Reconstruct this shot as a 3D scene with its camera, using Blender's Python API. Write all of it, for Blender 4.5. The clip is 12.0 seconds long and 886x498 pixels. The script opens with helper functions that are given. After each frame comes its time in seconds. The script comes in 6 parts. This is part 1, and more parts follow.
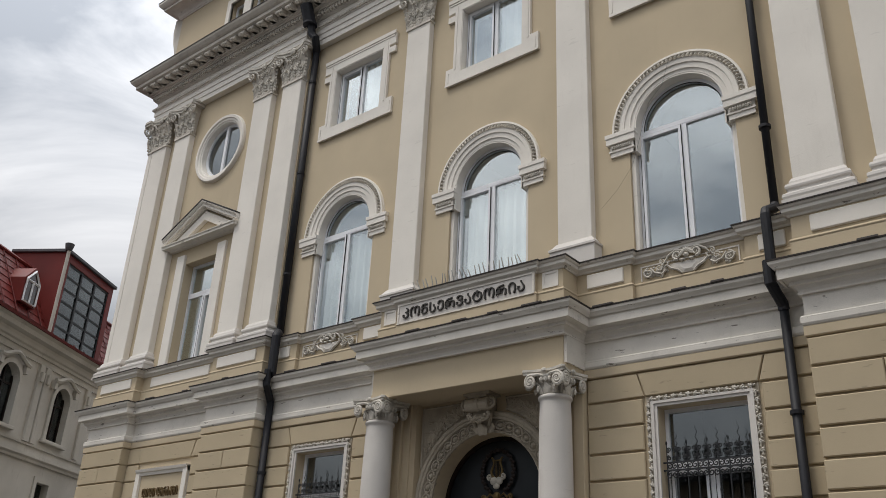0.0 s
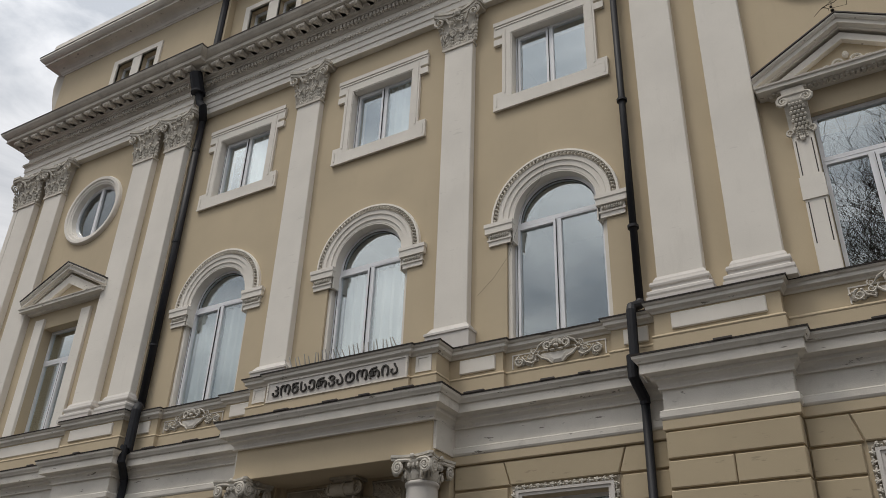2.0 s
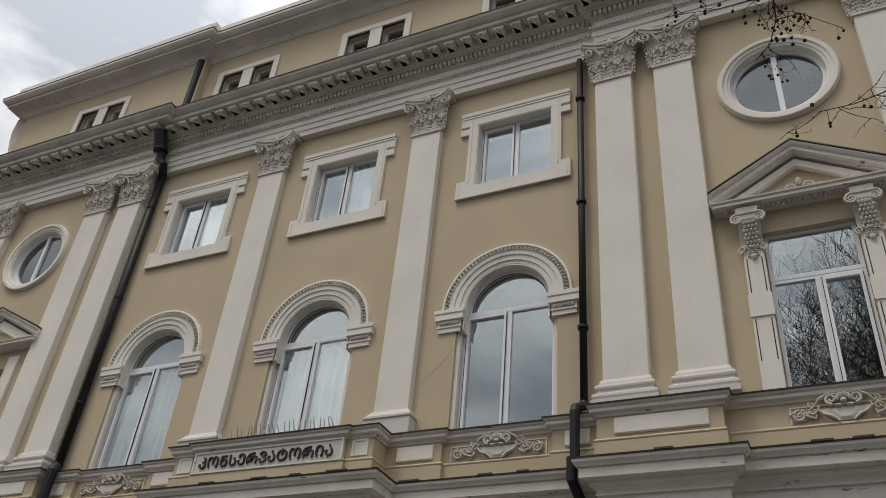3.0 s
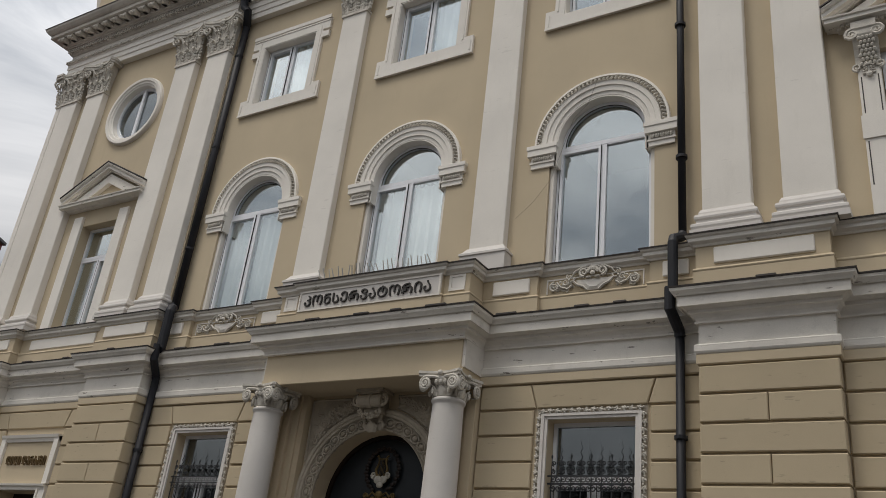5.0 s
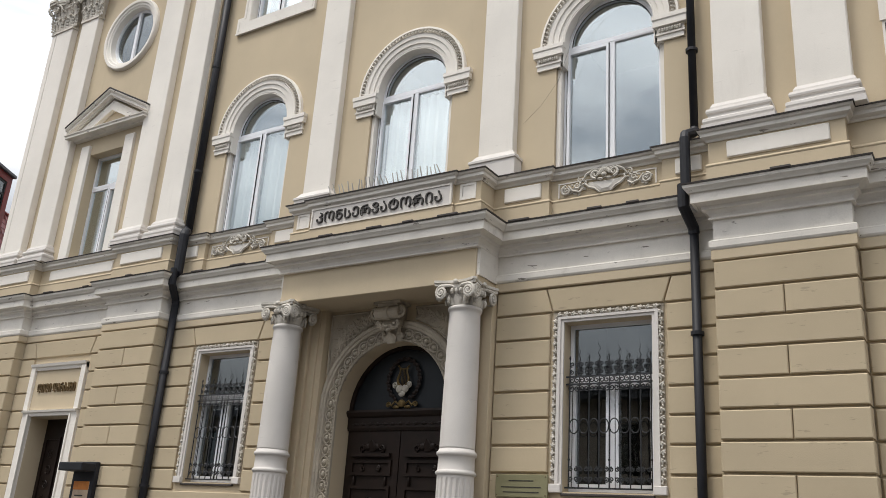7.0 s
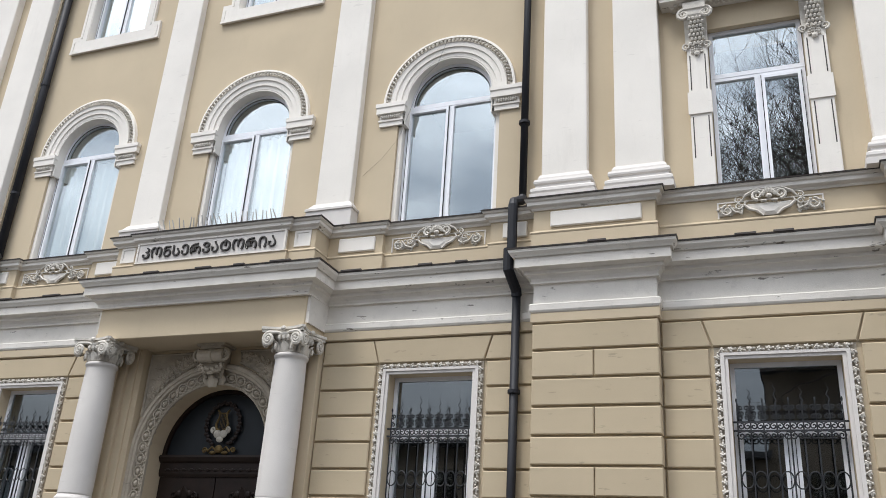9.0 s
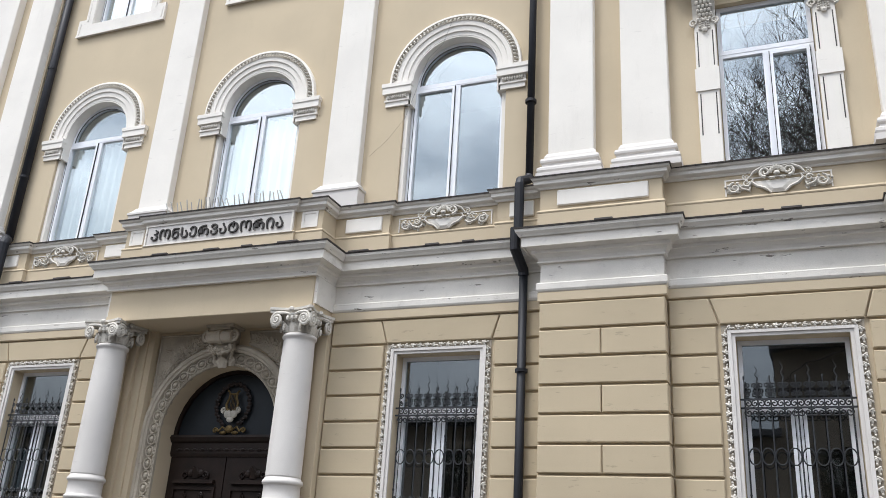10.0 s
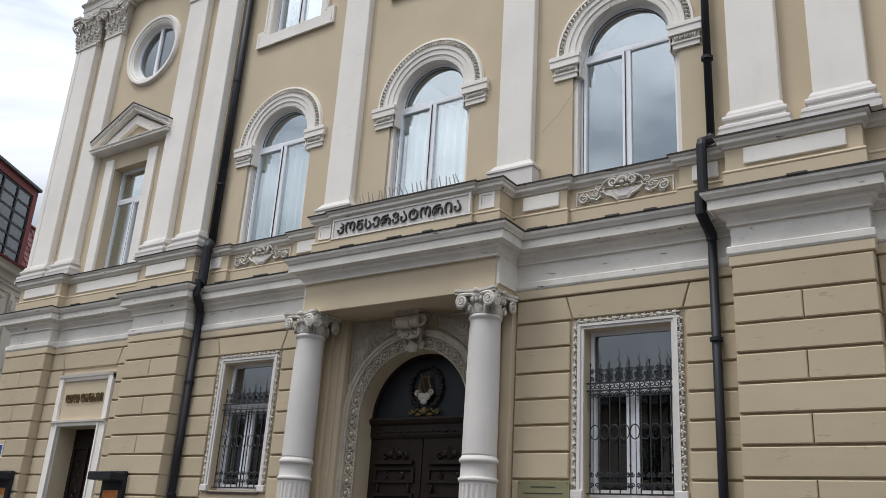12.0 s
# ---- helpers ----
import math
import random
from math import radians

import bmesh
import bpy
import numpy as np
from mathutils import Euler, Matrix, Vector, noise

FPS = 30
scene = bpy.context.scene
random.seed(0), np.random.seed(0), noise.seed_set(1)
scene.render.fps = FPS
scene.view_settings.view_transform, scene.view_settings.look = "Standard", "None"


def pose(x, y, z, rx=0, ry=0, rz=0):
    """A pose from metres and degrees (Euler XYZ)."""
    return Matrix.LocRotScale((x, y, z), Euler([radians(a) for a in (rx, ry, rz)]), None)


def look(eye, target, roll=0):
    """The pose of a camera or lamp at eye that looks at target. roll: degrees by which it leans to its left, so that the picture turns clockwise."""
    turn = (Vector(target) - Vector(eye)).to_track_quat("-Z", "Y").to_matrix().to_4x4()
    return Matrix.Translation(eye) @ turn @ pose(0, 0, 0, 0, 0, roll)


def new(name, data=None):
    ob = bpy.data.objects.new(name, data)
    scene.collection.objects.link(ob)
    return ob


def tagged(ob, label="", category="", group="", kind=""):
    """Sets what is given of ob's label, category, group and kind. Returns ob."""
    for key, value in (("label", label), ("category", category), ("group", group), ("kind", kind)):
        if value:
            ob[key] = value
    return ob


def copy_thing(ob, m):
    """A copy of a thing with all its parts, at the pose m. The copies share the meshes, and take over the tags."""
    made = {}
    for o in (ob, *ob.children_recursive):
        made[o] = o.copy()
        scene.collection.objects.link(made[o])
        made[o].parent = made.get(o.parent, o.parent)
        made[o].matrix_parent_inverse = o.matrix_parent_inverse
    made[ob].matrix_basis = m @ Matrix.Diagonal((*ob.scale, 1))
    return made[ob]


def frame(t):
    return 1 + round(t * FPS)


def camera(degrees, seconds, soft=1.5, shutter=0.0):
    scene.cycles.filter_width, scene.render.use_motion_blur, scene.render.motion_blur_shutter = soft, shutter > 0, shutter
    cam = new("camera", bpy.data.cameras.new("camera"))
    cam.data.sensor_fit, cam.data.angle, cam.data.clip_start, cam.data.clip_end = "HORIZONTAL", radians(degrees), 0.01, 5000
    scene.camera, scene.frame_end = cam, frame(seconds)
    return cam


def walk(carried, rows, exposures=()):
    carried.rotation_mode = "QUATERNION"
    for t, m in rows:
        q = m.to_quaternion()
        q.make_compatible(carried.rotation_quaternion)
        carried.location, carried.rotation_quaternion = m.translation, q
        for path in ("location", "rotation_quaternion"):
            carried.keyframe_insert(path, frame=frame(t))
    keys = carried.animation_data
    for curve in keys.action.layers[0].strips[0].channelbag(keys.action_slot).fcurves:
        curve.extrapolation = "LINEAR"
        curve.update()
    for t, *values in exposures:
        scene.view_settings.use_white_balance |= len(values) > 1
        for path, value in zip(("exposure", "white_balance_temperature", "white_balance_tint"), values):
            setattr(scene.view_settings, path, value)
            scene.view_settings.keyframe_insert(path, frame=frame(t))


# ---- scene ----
cam = camera(54.4, 12.0, soft=0.85)
PATH = [
    (0, (8.749, -11.733, 1.658), (7.581, -10.335, 2.484), 2.9),
    (0.5, (8.724, -11.772, 1.678), (7.57, -10.425, 2.604), 4.8),
    (1, (8.774, -11.775, 1.657), (7.744, -10.363, 2.629), 3.0),
    (1.5, (8.797, -11.744, 1.68), (7.85, -10.275, 2.653), 1.4),
    (2, (8.84, -11.744, 1.706), (7.938, -10.263, 2.703), 2.2),
    (2.5, (8.778, -11.714, 1.753), (7.948, -10.255, 2.842), 4.2),
    (2.7, (8.766, -11.705, 1.76), (7.959, -10.27, 2.895), 5.2),
    (4.3, (8.739, -11.754, 1.608), (8.2, -10.265, 2.83), 5.7),
    (4.5, (8.717, -11.773, 1.609), (8.061, -10.25, 2.727), 6.3),
    (4.7, (8.662, -11.756, 1.594), (7.866, -10.221, 2.599), 6.7),
    (5, (8.647, -11.569, 1.648), (7.649, -10.056, 2.493), 6.8),
    (5.5, (8.649, -11.512, 1.681), (7.54, -10.0, 2.376), 4.9),
    (6, (8.661, -11.475, 1.643), (7.554, -9.937, 2.28), 3.4),
    (6.5, (8.631, -11.456, 1.629), (7.553, -9.899, 2.271), 3.5),
    (6.7, (8.625, -11.464, 1.633), (7.559, -9.899, 2.277), 3.7),
    (8.3, (8.751, -11.713, 1.724), (7.879, -10.079, 2.48), 4.3),
    (8.5, (8.761, -11.722, 1.738), (7.951, -10.062, 2.505), 4.2),
    (9, (8.76, -11.74, 1.75), (8.064, -10.027, 2.512), 3.7),
    (9.5, (8.779, -11.725, 1.751), (8.1, -9.995, 2.489), 3.7),
    (10, (8.81, -11.722, 1.74), (8.088, -10.001, 2.459), 3.5),
    (10.5, (8.826, -11.684, 1.706), (7.994, -10.015, 2.428), 3.3),
    (11, (8.8, -11.64, 1.687), (7.849, -10.033, 2.404), 3.7),
    (11.5, (8.781, -11.642, 1.655), (7.759, -10.07, 2.35), 3.5),
    (12, (8.721, -11.65, 1.63), (7.636, -10.107, 2.295), 3.7),
]
EXPOSURES = [(0.0, 0.17, 6860, 10), (0.5, -0.26, 6860, 10), (1.0, -0.52, 6880, 10), (1.5, -0.29, 6960, 10), (2.0, -0.05, 6990, 10), (2.5, -0.06, 7010, 10), (4.5, -0.27, 6910, 10), (5.0, -0.02, 6960, 10), (5.5, 0.40, 6960, 10), (6.5, 0.68, 6910, 10), (8.5, 0.78, 6510, 10),
             (9.0, 0.96, 6410, 10), (9.5, 1.06, 6310, 10), (10.0, 1.11, 6310, 10), (10.5, 1.11, 6360, 10), (11.0, 0.63, 6360, 10), (12.0, 0.52, 6410, 10)]
walk(cam, [(t, look(eye, to, roll)) for t, eye, to, roll in PATH], EXPOSURES)

# ---- world and light ----
world = bpy.data.worlds.new("sky")
scene.world = world
world.use_nodes = True
wn, wl = world.node_tree.nodes, world.node_tree.links
wn.clear()
SUN_EL, SUN_ROT = radians(64), radians(211)
w_out = wn.new("ShaderNodeOutputWorld")
w_bg = wn.new("ShaderNodeBackground")
w_sky = wn.new("ShaderNodeTexSky")
w_sky.sky_type, w_sky.sun_disc, w_sky.sun_elevation, w_sky.sun_rotation = "NISHITA", False, SUN_EL, SUN_ROT
w_gain = wn.new("ShaderNodeMix")
w_gain.data_type, w_gain.blend_type = "RGBA", "MULTIPLY"
w_gain.inputs[0].default_value = 1.0
w_gain.inputs[7].default_value = (0.10, 0.10, 0.10, 1)
w_co = wn.new("ShaderNodeTexCoord")
w_map = wn.new("ShaderNodeMapping")
w_map.inputs["Scale"].default_value = (1.0, 1.0, 2.6)
w_noise = wn.new("ShaderNodeTexNoise")
w_noise.inputs["Scale"].default_value, w_noise.inputs["Detail"].default_value = 2.6, 7
w_noise.inputs["Roughness"].default_value, w_noise.inputs["Distortion"].default_value = 0.56, 0.5
w_ramp = wn.new("ShaderNodeValToRGB")
w_ramp.color_ramp.elements[0].position, w_ramp.color_ramp.elements[0].color = 0.37, (0.52, 0.57, 0.65, 1)
w_ramp.color_ramp.elements[1].position, w_ramp.color_ramp.elements[1].color = 0.61, (1.24, 1.28, 1.36, 1)
w_mix = wn.new("ShaderNodeMix")
w_mix.data_type = "RGBA"
w_mix.inputs[0].default_value = 0.85
wl.new(w_co.outputs["Generated"], w_map.inputs["Vector"])
wl.new(w_map.outputs["Vector"], w_noise.inputs["Vector"])
wl.new(w_noise.outputs["Fac"], w_ramp.inputs["Fac"])
wl.new(w_sky.outputs["Color"], w_gain.inputs[6])
wl.new(w_gain.outputs[2], w_mix.inputs[6])
wl.new(w_ramp.outputs["Color"], w_mix.inputs[7])
w_sep = wn.new("ShaderNodeSeparateXYZ")
w_grad = wn.new("ShaderNodeMapRange")
w_grad.inputs["From Min"].default_value, w_grad.inputs["From Max"].default_value = 0.0, 1.0
w_grad.inputs["To Min"].default_value, w_grad.inputs["To Max"].default_value = 0.24, 2.35
w_over = wn.new("ShaderNodeMix")
w_over.data_type, w_over.blend_type = "RGBA", "MULTIPLY"
w_over.inputs[0].default_value = 1.0
wl.new(w_co.outputs["Generated"], w_sep.inputs["Vector"])
w_pow = wn.new("ShaderNodeMath")
w_pow.operation = "POWER"
w_pow.inputs[1].default_value = 1.5
wl.new(w_sep.outputs["Z"], w_pow.inputs[0])
wl.new(w_pow.outputs["Value"], w_grad.inputs["Value"])
wl.new(w_mix.outputs[2], w_over.inputs[6])
wl.new(w_grad.outputs["Result"], w_over.inputs[7])
wl.new(w_over.outputs[2], w_bg.inputs["Color"])
w_bg.inputs["Strength"].default_value = 0.95
wl.new(w_bg.outputs["Background"], w_out.inputs["Surface"])

sun = new("sun", bpy.data.lights.new("sun", "SUN"))
sun.data.energy, sun.data.angle, sun.data.color = 1.1, radians(16), (1.0, 0.96, 0.90)
sun.matrix_world = look((-6.0, -10.0, 24.0), (0, 0, 0))


# ---- materials ----
def material(name, color, rough=0.8, metal=0.0, vary=0.12, scale=1.5, dirt=0.0, dirt_color=(0.12, 0.10, 0.08), bump=0.15,
             fine=60.0, streak=0.0, island=0.0, spec=0.3, chip=0.0):
    """A surface with colour drift at two scales, stains and fine relief."""
    m = bpy.data.materials.new(name)
    m.use_nodes = True
    n, l = m.node_tree.nodes, m.node_tree.links
    b = n["Principled BSDF"]
    b.inputs["Metallic"].default_value = metal
    b.inputs["Specular IOR Level"].default_value = spec
    co = n.new("ShaderNodeTexCoord")
    geo = n.new("ShaderNodeNewGeometry")
    big = n.new("ShaderNodeTexNoise")
    big.inputs["Scale"].default_value, big.inputs["Detail"].default_value = scale, 6
    l.new(geo.outputs["Position"], big.inputs["Vector"])
    small = n.new("ShaderNodeTexNoise")
    small.inputs["Scale"].default_value, small.inputs["Detail"].default_value = fine, 4
    l.new(geo.outputs["Position"], small.inputs["Vector"])
    ramp = n.new("ShaderNodeValToRGB")
    lo = [c * (1 - vary) for c in color]
    hi = [min(1.0, c * (1 + vary * 0.7)) for c in color]
    ramp.color_ramp.elements[0].position, ramp.color_ramp.elements[0].color = 0.32, (*lo, 1)
    ramp.color_ramp.elements[1].position, ramp.color_ramp.elements[1].color = 0.68, (*hi, 1)
    l.new(big.outputs["Fac"], ramp.inputs["Fac"])
    last = ramp.outputs["Color"]

    def mix(kind, fac, a, bcol):
        x = n.new("ShaderNodeMix")
        x.data_type, x.blend_type = "RGBA", kind
        if isinstance(fac, float):
            x.inputs[0].default_value = fac
        else:
            l.new(fac, x.inputs[0])
        l.new(a, x.inputs[6])
        if isinstance(bcol, tuple):
            x.inputs[7].default_value = (*bcol, 1)
        else:
            l.new(bcol, x.inputs[7])
        return x.outputs[2]

    g = n.new("ShaderNodeMapRange")
    g.inputs["From Min"].default_value, g.inputs["From Max"].default_value = 0.3, 0.7
    g.inputs["To Min"].default_value, g.inputs["To Max"].default_value = 1 - vary * 0.6, 1.0
    l.new(small.outputs["Fac"], g.inputs["Value"])
    last = mix("MULTIPLY", 1.0, last, g.outputs["Result"])
    if island:
        info = n.new("ShaderNodeObjectInfo")
        r = n.new("ShaderNodeMapRange")
        r.inputs["To Min"].default_value, r.inputs["To Max"].default_value = 1 - island, 1.0
        l.new(info.outputs["Random"], r.inputs["Value"])
        last = mix("MULTIPLY", 1.0, last, r.outputs["Result"])
    if dirt:
        mp = n.new("ShaderNodeMapping")
        mp.inputs["Scale"].default_value = (1, 1, 0.18 if streak else 1)
        l.new(geo.outputs["Position"], mp.inputs["Vector"])
        d = n.new("ShaderNodeTexNoise")
        d.inputs["Scale"].default_value, d.inputs["Detail"].default_value, d.inputs["Roughness"].default_value = 4.5, 9, 0.7
        l.new(mp.outputs["Vector"], d.inputs["Vector"])
        dr = n.new("ShaderNodeMapRange")
        dr.inputs["From Min"].default_value, dr.inputs["From Max"].default_value = 0.56, 0.80
        dr.inputs["To Max"].default_value = dirt
        l.new(d.outputs["Fac"], dr.inputs["Value"])
        last = mix("MIX", dr.outputs["Result"], last, dirt_color)
    if chip:
        cm = n.new("ShaderNodeMapping")
        cm.inputs["Scale"].default_value = (3.2, 3.2, 15)
        l.new(geo.outputs["Position"], cm.inputs["Vector"])
        cn = n.new("ShaderNodeTexNoise")
        cn.inputs["Scale"].default_value, cn.inputs["Detail"].default_value, cn.inputs["Roughness"].default_value = 1.0, 8, 0.62
        l.new(cm.outputs["Vector"], cn.inputs["Vector"])
        cr = n.new("ShaderNodeMapRange")
        cr.inputs["From Min"].default_value, cr.inputs["From Max"].default_value = 0.645, 0.675
        cr.inputs["To Max"].default_value = chip
        l.new(cn.outputs["Fac"], cr.inputs["Value"])
        last = mix("MIX", cr.outputs["Result"], last, (0.17, 0.145, 0.115))
    l.new(last, b.inputs["Base Color"])
    rr = n.new("ShaderNodeMapRange")
    rr.inputs["To Min"].default_value, rr.inputs["To Max"].default_value = max(0.02, rough - 0.12), min(1, rough + 0.12)
    l.new(big.outputs["Fac"], rr.inputs["Value"])
    l.new(rr.outputs["Result"], b.inputs["Roughness"])
    if bump:
        bp = n.new("ShaderNodeBump")
        bp.inputs["Strength"].default_value, bp.inputs["Distance"].default_value = bump, 0.01
        l.new(small.outputs["Fac"], bp.inputs["Height"])
        l.new(bp.outputs["Normal"], b.inputs["Normal"])
    return m


def glass_material(name, tint=(0.93, 0.96, 0.96), gain=6.6, wave=0.02):
    m = bpy.data.materials.new(name)
    m.use_nodes = True
    n, l = m.node_tree.nodes, m.node_tree.links
    n.remove(n["Principled BSDF"])
    out = n["Material Output"]
    fr = n.new("ShaderNodeLayerWeight")
    fr.inputs["Blend"].default_value = 0.5
    edge = n.new("ShaderNodeMath")
    edge.operation = "POWER"
    edge.inputs[1].default_value = 5.0
    base = n.new("ShaderNodeMath")
    base.operation = "ADD"
    base.inputs[1].default_value = 0.043
    mul = n.new("ShaderNodeMath")
    mul.operation, mul.use_clamp = "MULTIPLY", True
    mul.inputs[1].default_value = gain
    tr = n.new("ShaderNodeBsdfTransparent")
    tr.inputs["Color"].default_value = (*tint, 1)
    gl = n.new("ShaderNodeBsdfGlossy")
    gl.inputs["Roughness"].default_value = 0.012
    gl.inputs["Color"].default_value = (0.88, 0.93, 0.94, 1)
    geo = n.new("ShaderNodeNewGeometry")
    nz = n.new("ShaderNodeTexNoise")
    nz.inputs["Scale"].default_value = 1.3
    bp = n.new("ShaderNodeBump")
    bp.inputs["Strength"].default_value, bp.inputs["Distance"].default_value = wave, 0.1
    mx = n.new("ShaderNodeMixShader")
    l.new(geo.outputs["Position"], nz.inputs["Vector"])
    l.new(nz.outputs["Fac"], bp.inputs["Height"])
    l.new(bp.outputs["Normal"], gl.inputs["Normal"])
    l.new(fr.outputs["Facing"], edge.inputs[0])
    l.new(edge.outputs["Value"], base.inputs[0])
    l.new(base.outputs["Value"], mul.inputs[0])
    l.new(mul.outputs["Value"], mx.inputs["Fac"])
    l.new(tr.outputs["BSDF"], mx.inputs[1])
    l.new(gl.outputs["BSDF"], mx.inputs[2])
    l.new(mx.outputs["Shader"], out.inputs["Surface"])
    return m


OCHRE = material("ochre_stucco", (0.565, 0.468, 0.328), 0.88, vary=0.07, scale=0.7, dirt=0.22, dirt_color=(0.40, 0.33, 0.22), bump=0.12, fine=90, streak=1)
RUST = material("ochre_block_stucco", (0.515, 0.425, 0.292), 0.88, vary=0.06, scale=0.9, dirt=0.22, dirt_color=(0.40, 0.34, 0.24), bump=0.12, fine=90, streak=1, island=0.07, chip=0.35)
WHITE = material("white_plaster", (0.81, 0.768, 0.70), 0.85, vary=0.06, scale=0.9, dirt=0.20, dirt_color=(0.46, 0.42, 0.36), bump=0.2, fine=90, streak=1, chip=0.12)
STONE = material("greyed_column_plaster", (0.66, 0.625, 0.585), 0.85, vary=0.07, scale=1.2, dirt=0.25, dirt_color=(0.40, 0.36, 0.31), bump=0.2, fine=90, streak=1, chip=0.1)
LEDGE = material("weathered_white_moulding", (0.77, 0.728, 0.66), 0.85, vary=0.10, scale=1.4, dirt=0.38, dirt_color=(0.27, 0.24, 0.20), bump=0.25, fine=70, streak=0, chip=0.9)
CARVED = material("carved_plaster", (0.66, 0.62, 0.55), 0.85, vary=0.16, scale=5, dirt=0.6, dirt_color=(0.26, 0.225, 0.18), bump=0.4, fine=70)
# grimy beige plaster, base darkened further to carry the shade below the beam
AGED_SHADE = material("aged_shade_toned_plaster", (0.45, 0.395, 0.315), 0.88, vary=0.18, scale=3, dirt=0.6, dirt_color=(0.22, 0.19, 0.15), bump=0.4, fine=70, chip=0.5)
CORNICE = material("sooty_plaster", (0.65, 0.605, 0.535), 0.9, vary=0.18, scale=1.2, dirt=0.6, dirt_color=(0.20, 0.175, 0.15), bump=0.3, fine=60)
FLASH = material("dark_metal_flashing", (0.075, 0.065, 0.06), 0.55, metal=0.3, vary=0.25, scale=3, bump=0.1)
PIPE = material("charcoal_downpipe", (0.018, 0.019, 0.024), 0.55, vary=0.25, scale=2, bump=0.05, spec=0.3)
PVC = material("white_window_frame", (0.82, 0.83, 0.86), 0.35, vary=0.03, scale=2, bump=0.0, spec=0.5)
GASKET = material("black_gasket", (0.02, 0.02, 0.022), 0.6, vary=0.1, bump=0.0)
IRON = material("dark_wrought_iron", (0.032, 0.034, 0.038), 0.55, metal=0.2, vary=0.25, scale=6, bump=0.15, spec=0.4)
WOOD = material("dark_brown_carved_wood", (0.019, 0.0115, 0.0085), 0.5, vary=0.3, scale=4, bump=0.3, fine=40, spec=0.22)
TYMP = material("blue_black_panel", (0.011, 0.0145, 0.018), 0.45, vary=0.25, scale=3, bump=0.1)
GOLD = material("aged_gilt", (0.16, 0.11, 0.045), 0.5, metal=0.6, vary=0.3, scale=8, bump=0.2)
SILVER = material("pale_lyre_metal", (0.44, 0.41, 0.35), 0.5, vary=0.2, scale=8, bump=0.1)
BRONZE = material("bronze_letters", (0.17, 0.115, 0.055), 0.5, metal=0.3, vary=0.25, scale=8, bump=0.1)
BLACKLET = material("black_letters", (0.040, 0.036, 0.032), 0.5, vary=0.2, bump=0.0)
STEEL = material("galvanised_spikes", (0.42, 0.41, 0.38), 0.5, metal=0.5, vary=0.2, bump=0.0)
# low plaster tone stands in for unlit interiors
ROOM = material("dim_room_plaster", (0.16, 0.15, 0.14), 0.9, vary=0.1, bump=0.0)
CURTAIN = material("white_voile", (0.88, 0.89, 0.89), 0.9, vary=0.05, bump=0.1)
ASPHALT = material("asphalt", (0.052, 0.052, 0.054), 0.9, vary=0.25, scale=0.8, bump=0.5, fine=120)
PAVING = material("grey_paving", (0.16, 0.153, 0.145), 0.85, vary=0.2, scale=1.1, bump=0.3, fine=50)
REDROOF = material("red_painted_tin", (0.17, 0.022, 0.018), 0.5, vary=0.25, scale=0.8, dirt=0.35, dirt_color=(0.10, 0.03, 0.025), bump=0.1)
OLDWHITE = material("old_grey_plaster", (0.60, 0.575, 0.525), 0.9, vary=0.2, scale=0.5, dirt=0.6, dirt_color=(0.24, 0.22, 0.19), bump=0.3, streak=1)
GREYROOF = material("grey_tin", (0.10, 0.10, 0.11), 0.5, metal=0.3, vary=0.2, bump=0.1)
BRASS = material("greenish_brass_plate", (0.27, 0.255, 0.15), 0.4, metal=0.3, vary=0.12, bump=0.0)
BARK = material("plane_tree_bark", (0.095, 0.075, 0.058), 0.9, vary=0.4, scale=5, bump=0.6, fine=30)
TWIG = material("twig_bark", (0.045, 0.034, 0.027), 0.9, vary=0.3, scale=9, bump=0.3)
OPP = material("opposite_wall_render", (0.25, 0.21, 0.17), 0.9, vary=0.2, scale=0.5, bump=0.2)
PAPER = material("poster_paper", (0.55, 0.42, 0.30), 0.7, vary=0.25, scale=4, bump=0.0)
ORANGE = material("orange_poster", (0.62, 0.22, 0.05), 0.6, vary=0.2, scale=5, bump=0.0)
BLUE = material("blue_enamel", (0.03, 0.06, 0.22), 0.3, vary=0.1, bump=0.0)
GLASS = glass_material("window_glass")
DARKGLASS = glass_material("old_pane_glass", (0.50, 0.53, 0.55), 1.8, 0.05)
LOWGLASS = glass_material("ground_floor_glass", (0.55, 0.57, 0.58), 4.0, 0.03)
DIMGLASS = glass_material("dim_round_glass", (0.60, 0.63, 0.66), 2.4, 0.02)


# ---- mesh helpers ----
def part(name, bm, mat, parent=None, label=""):
    me = bpy.data.meshes.new(name)
    bmesh.ops.recalc_face_normals(bm, faces=bm.faces[:])
    bm.to_mesh(me)
    bm.free()
    me.materials.append(mat)
    ob = new(name, me)
    if parent:
        ob.parent = parent
    return tagged(ob, label)


def thing(name, label, category, group="", kind="", at=(0, 0, 0)):
    ob = new(name)
    ob.location = at
    ob.empty_display_size = 0.2
    return tagged(ob, label, category, group, kind)


def group_of(name, parent):
    """A part that only gathers its own pieces."""
    ob = new(name)
    ob.parent = parent
    ob.empty_display_size = 0.1
    return ob


def smooth(ob):
    for p in ob.data.polygons:
        p.use_smooth = True
    return ob


def box(bm, x0, x1, y0, y1, z0, z1):
    v = [bm.verts.new((x, y, z)) for x in (x0, x1) for y in (y0, y1) for z in (z0, z1)]
    for f in ((0, 1, 3, 2), (4, 6, 7, 5), (0, 4, 5, 1), (2, 3, 7, 6), (0, 2, 6, 4), (1, 5, 7, 3)):
        bm.faces.new([v[i] for i in f])


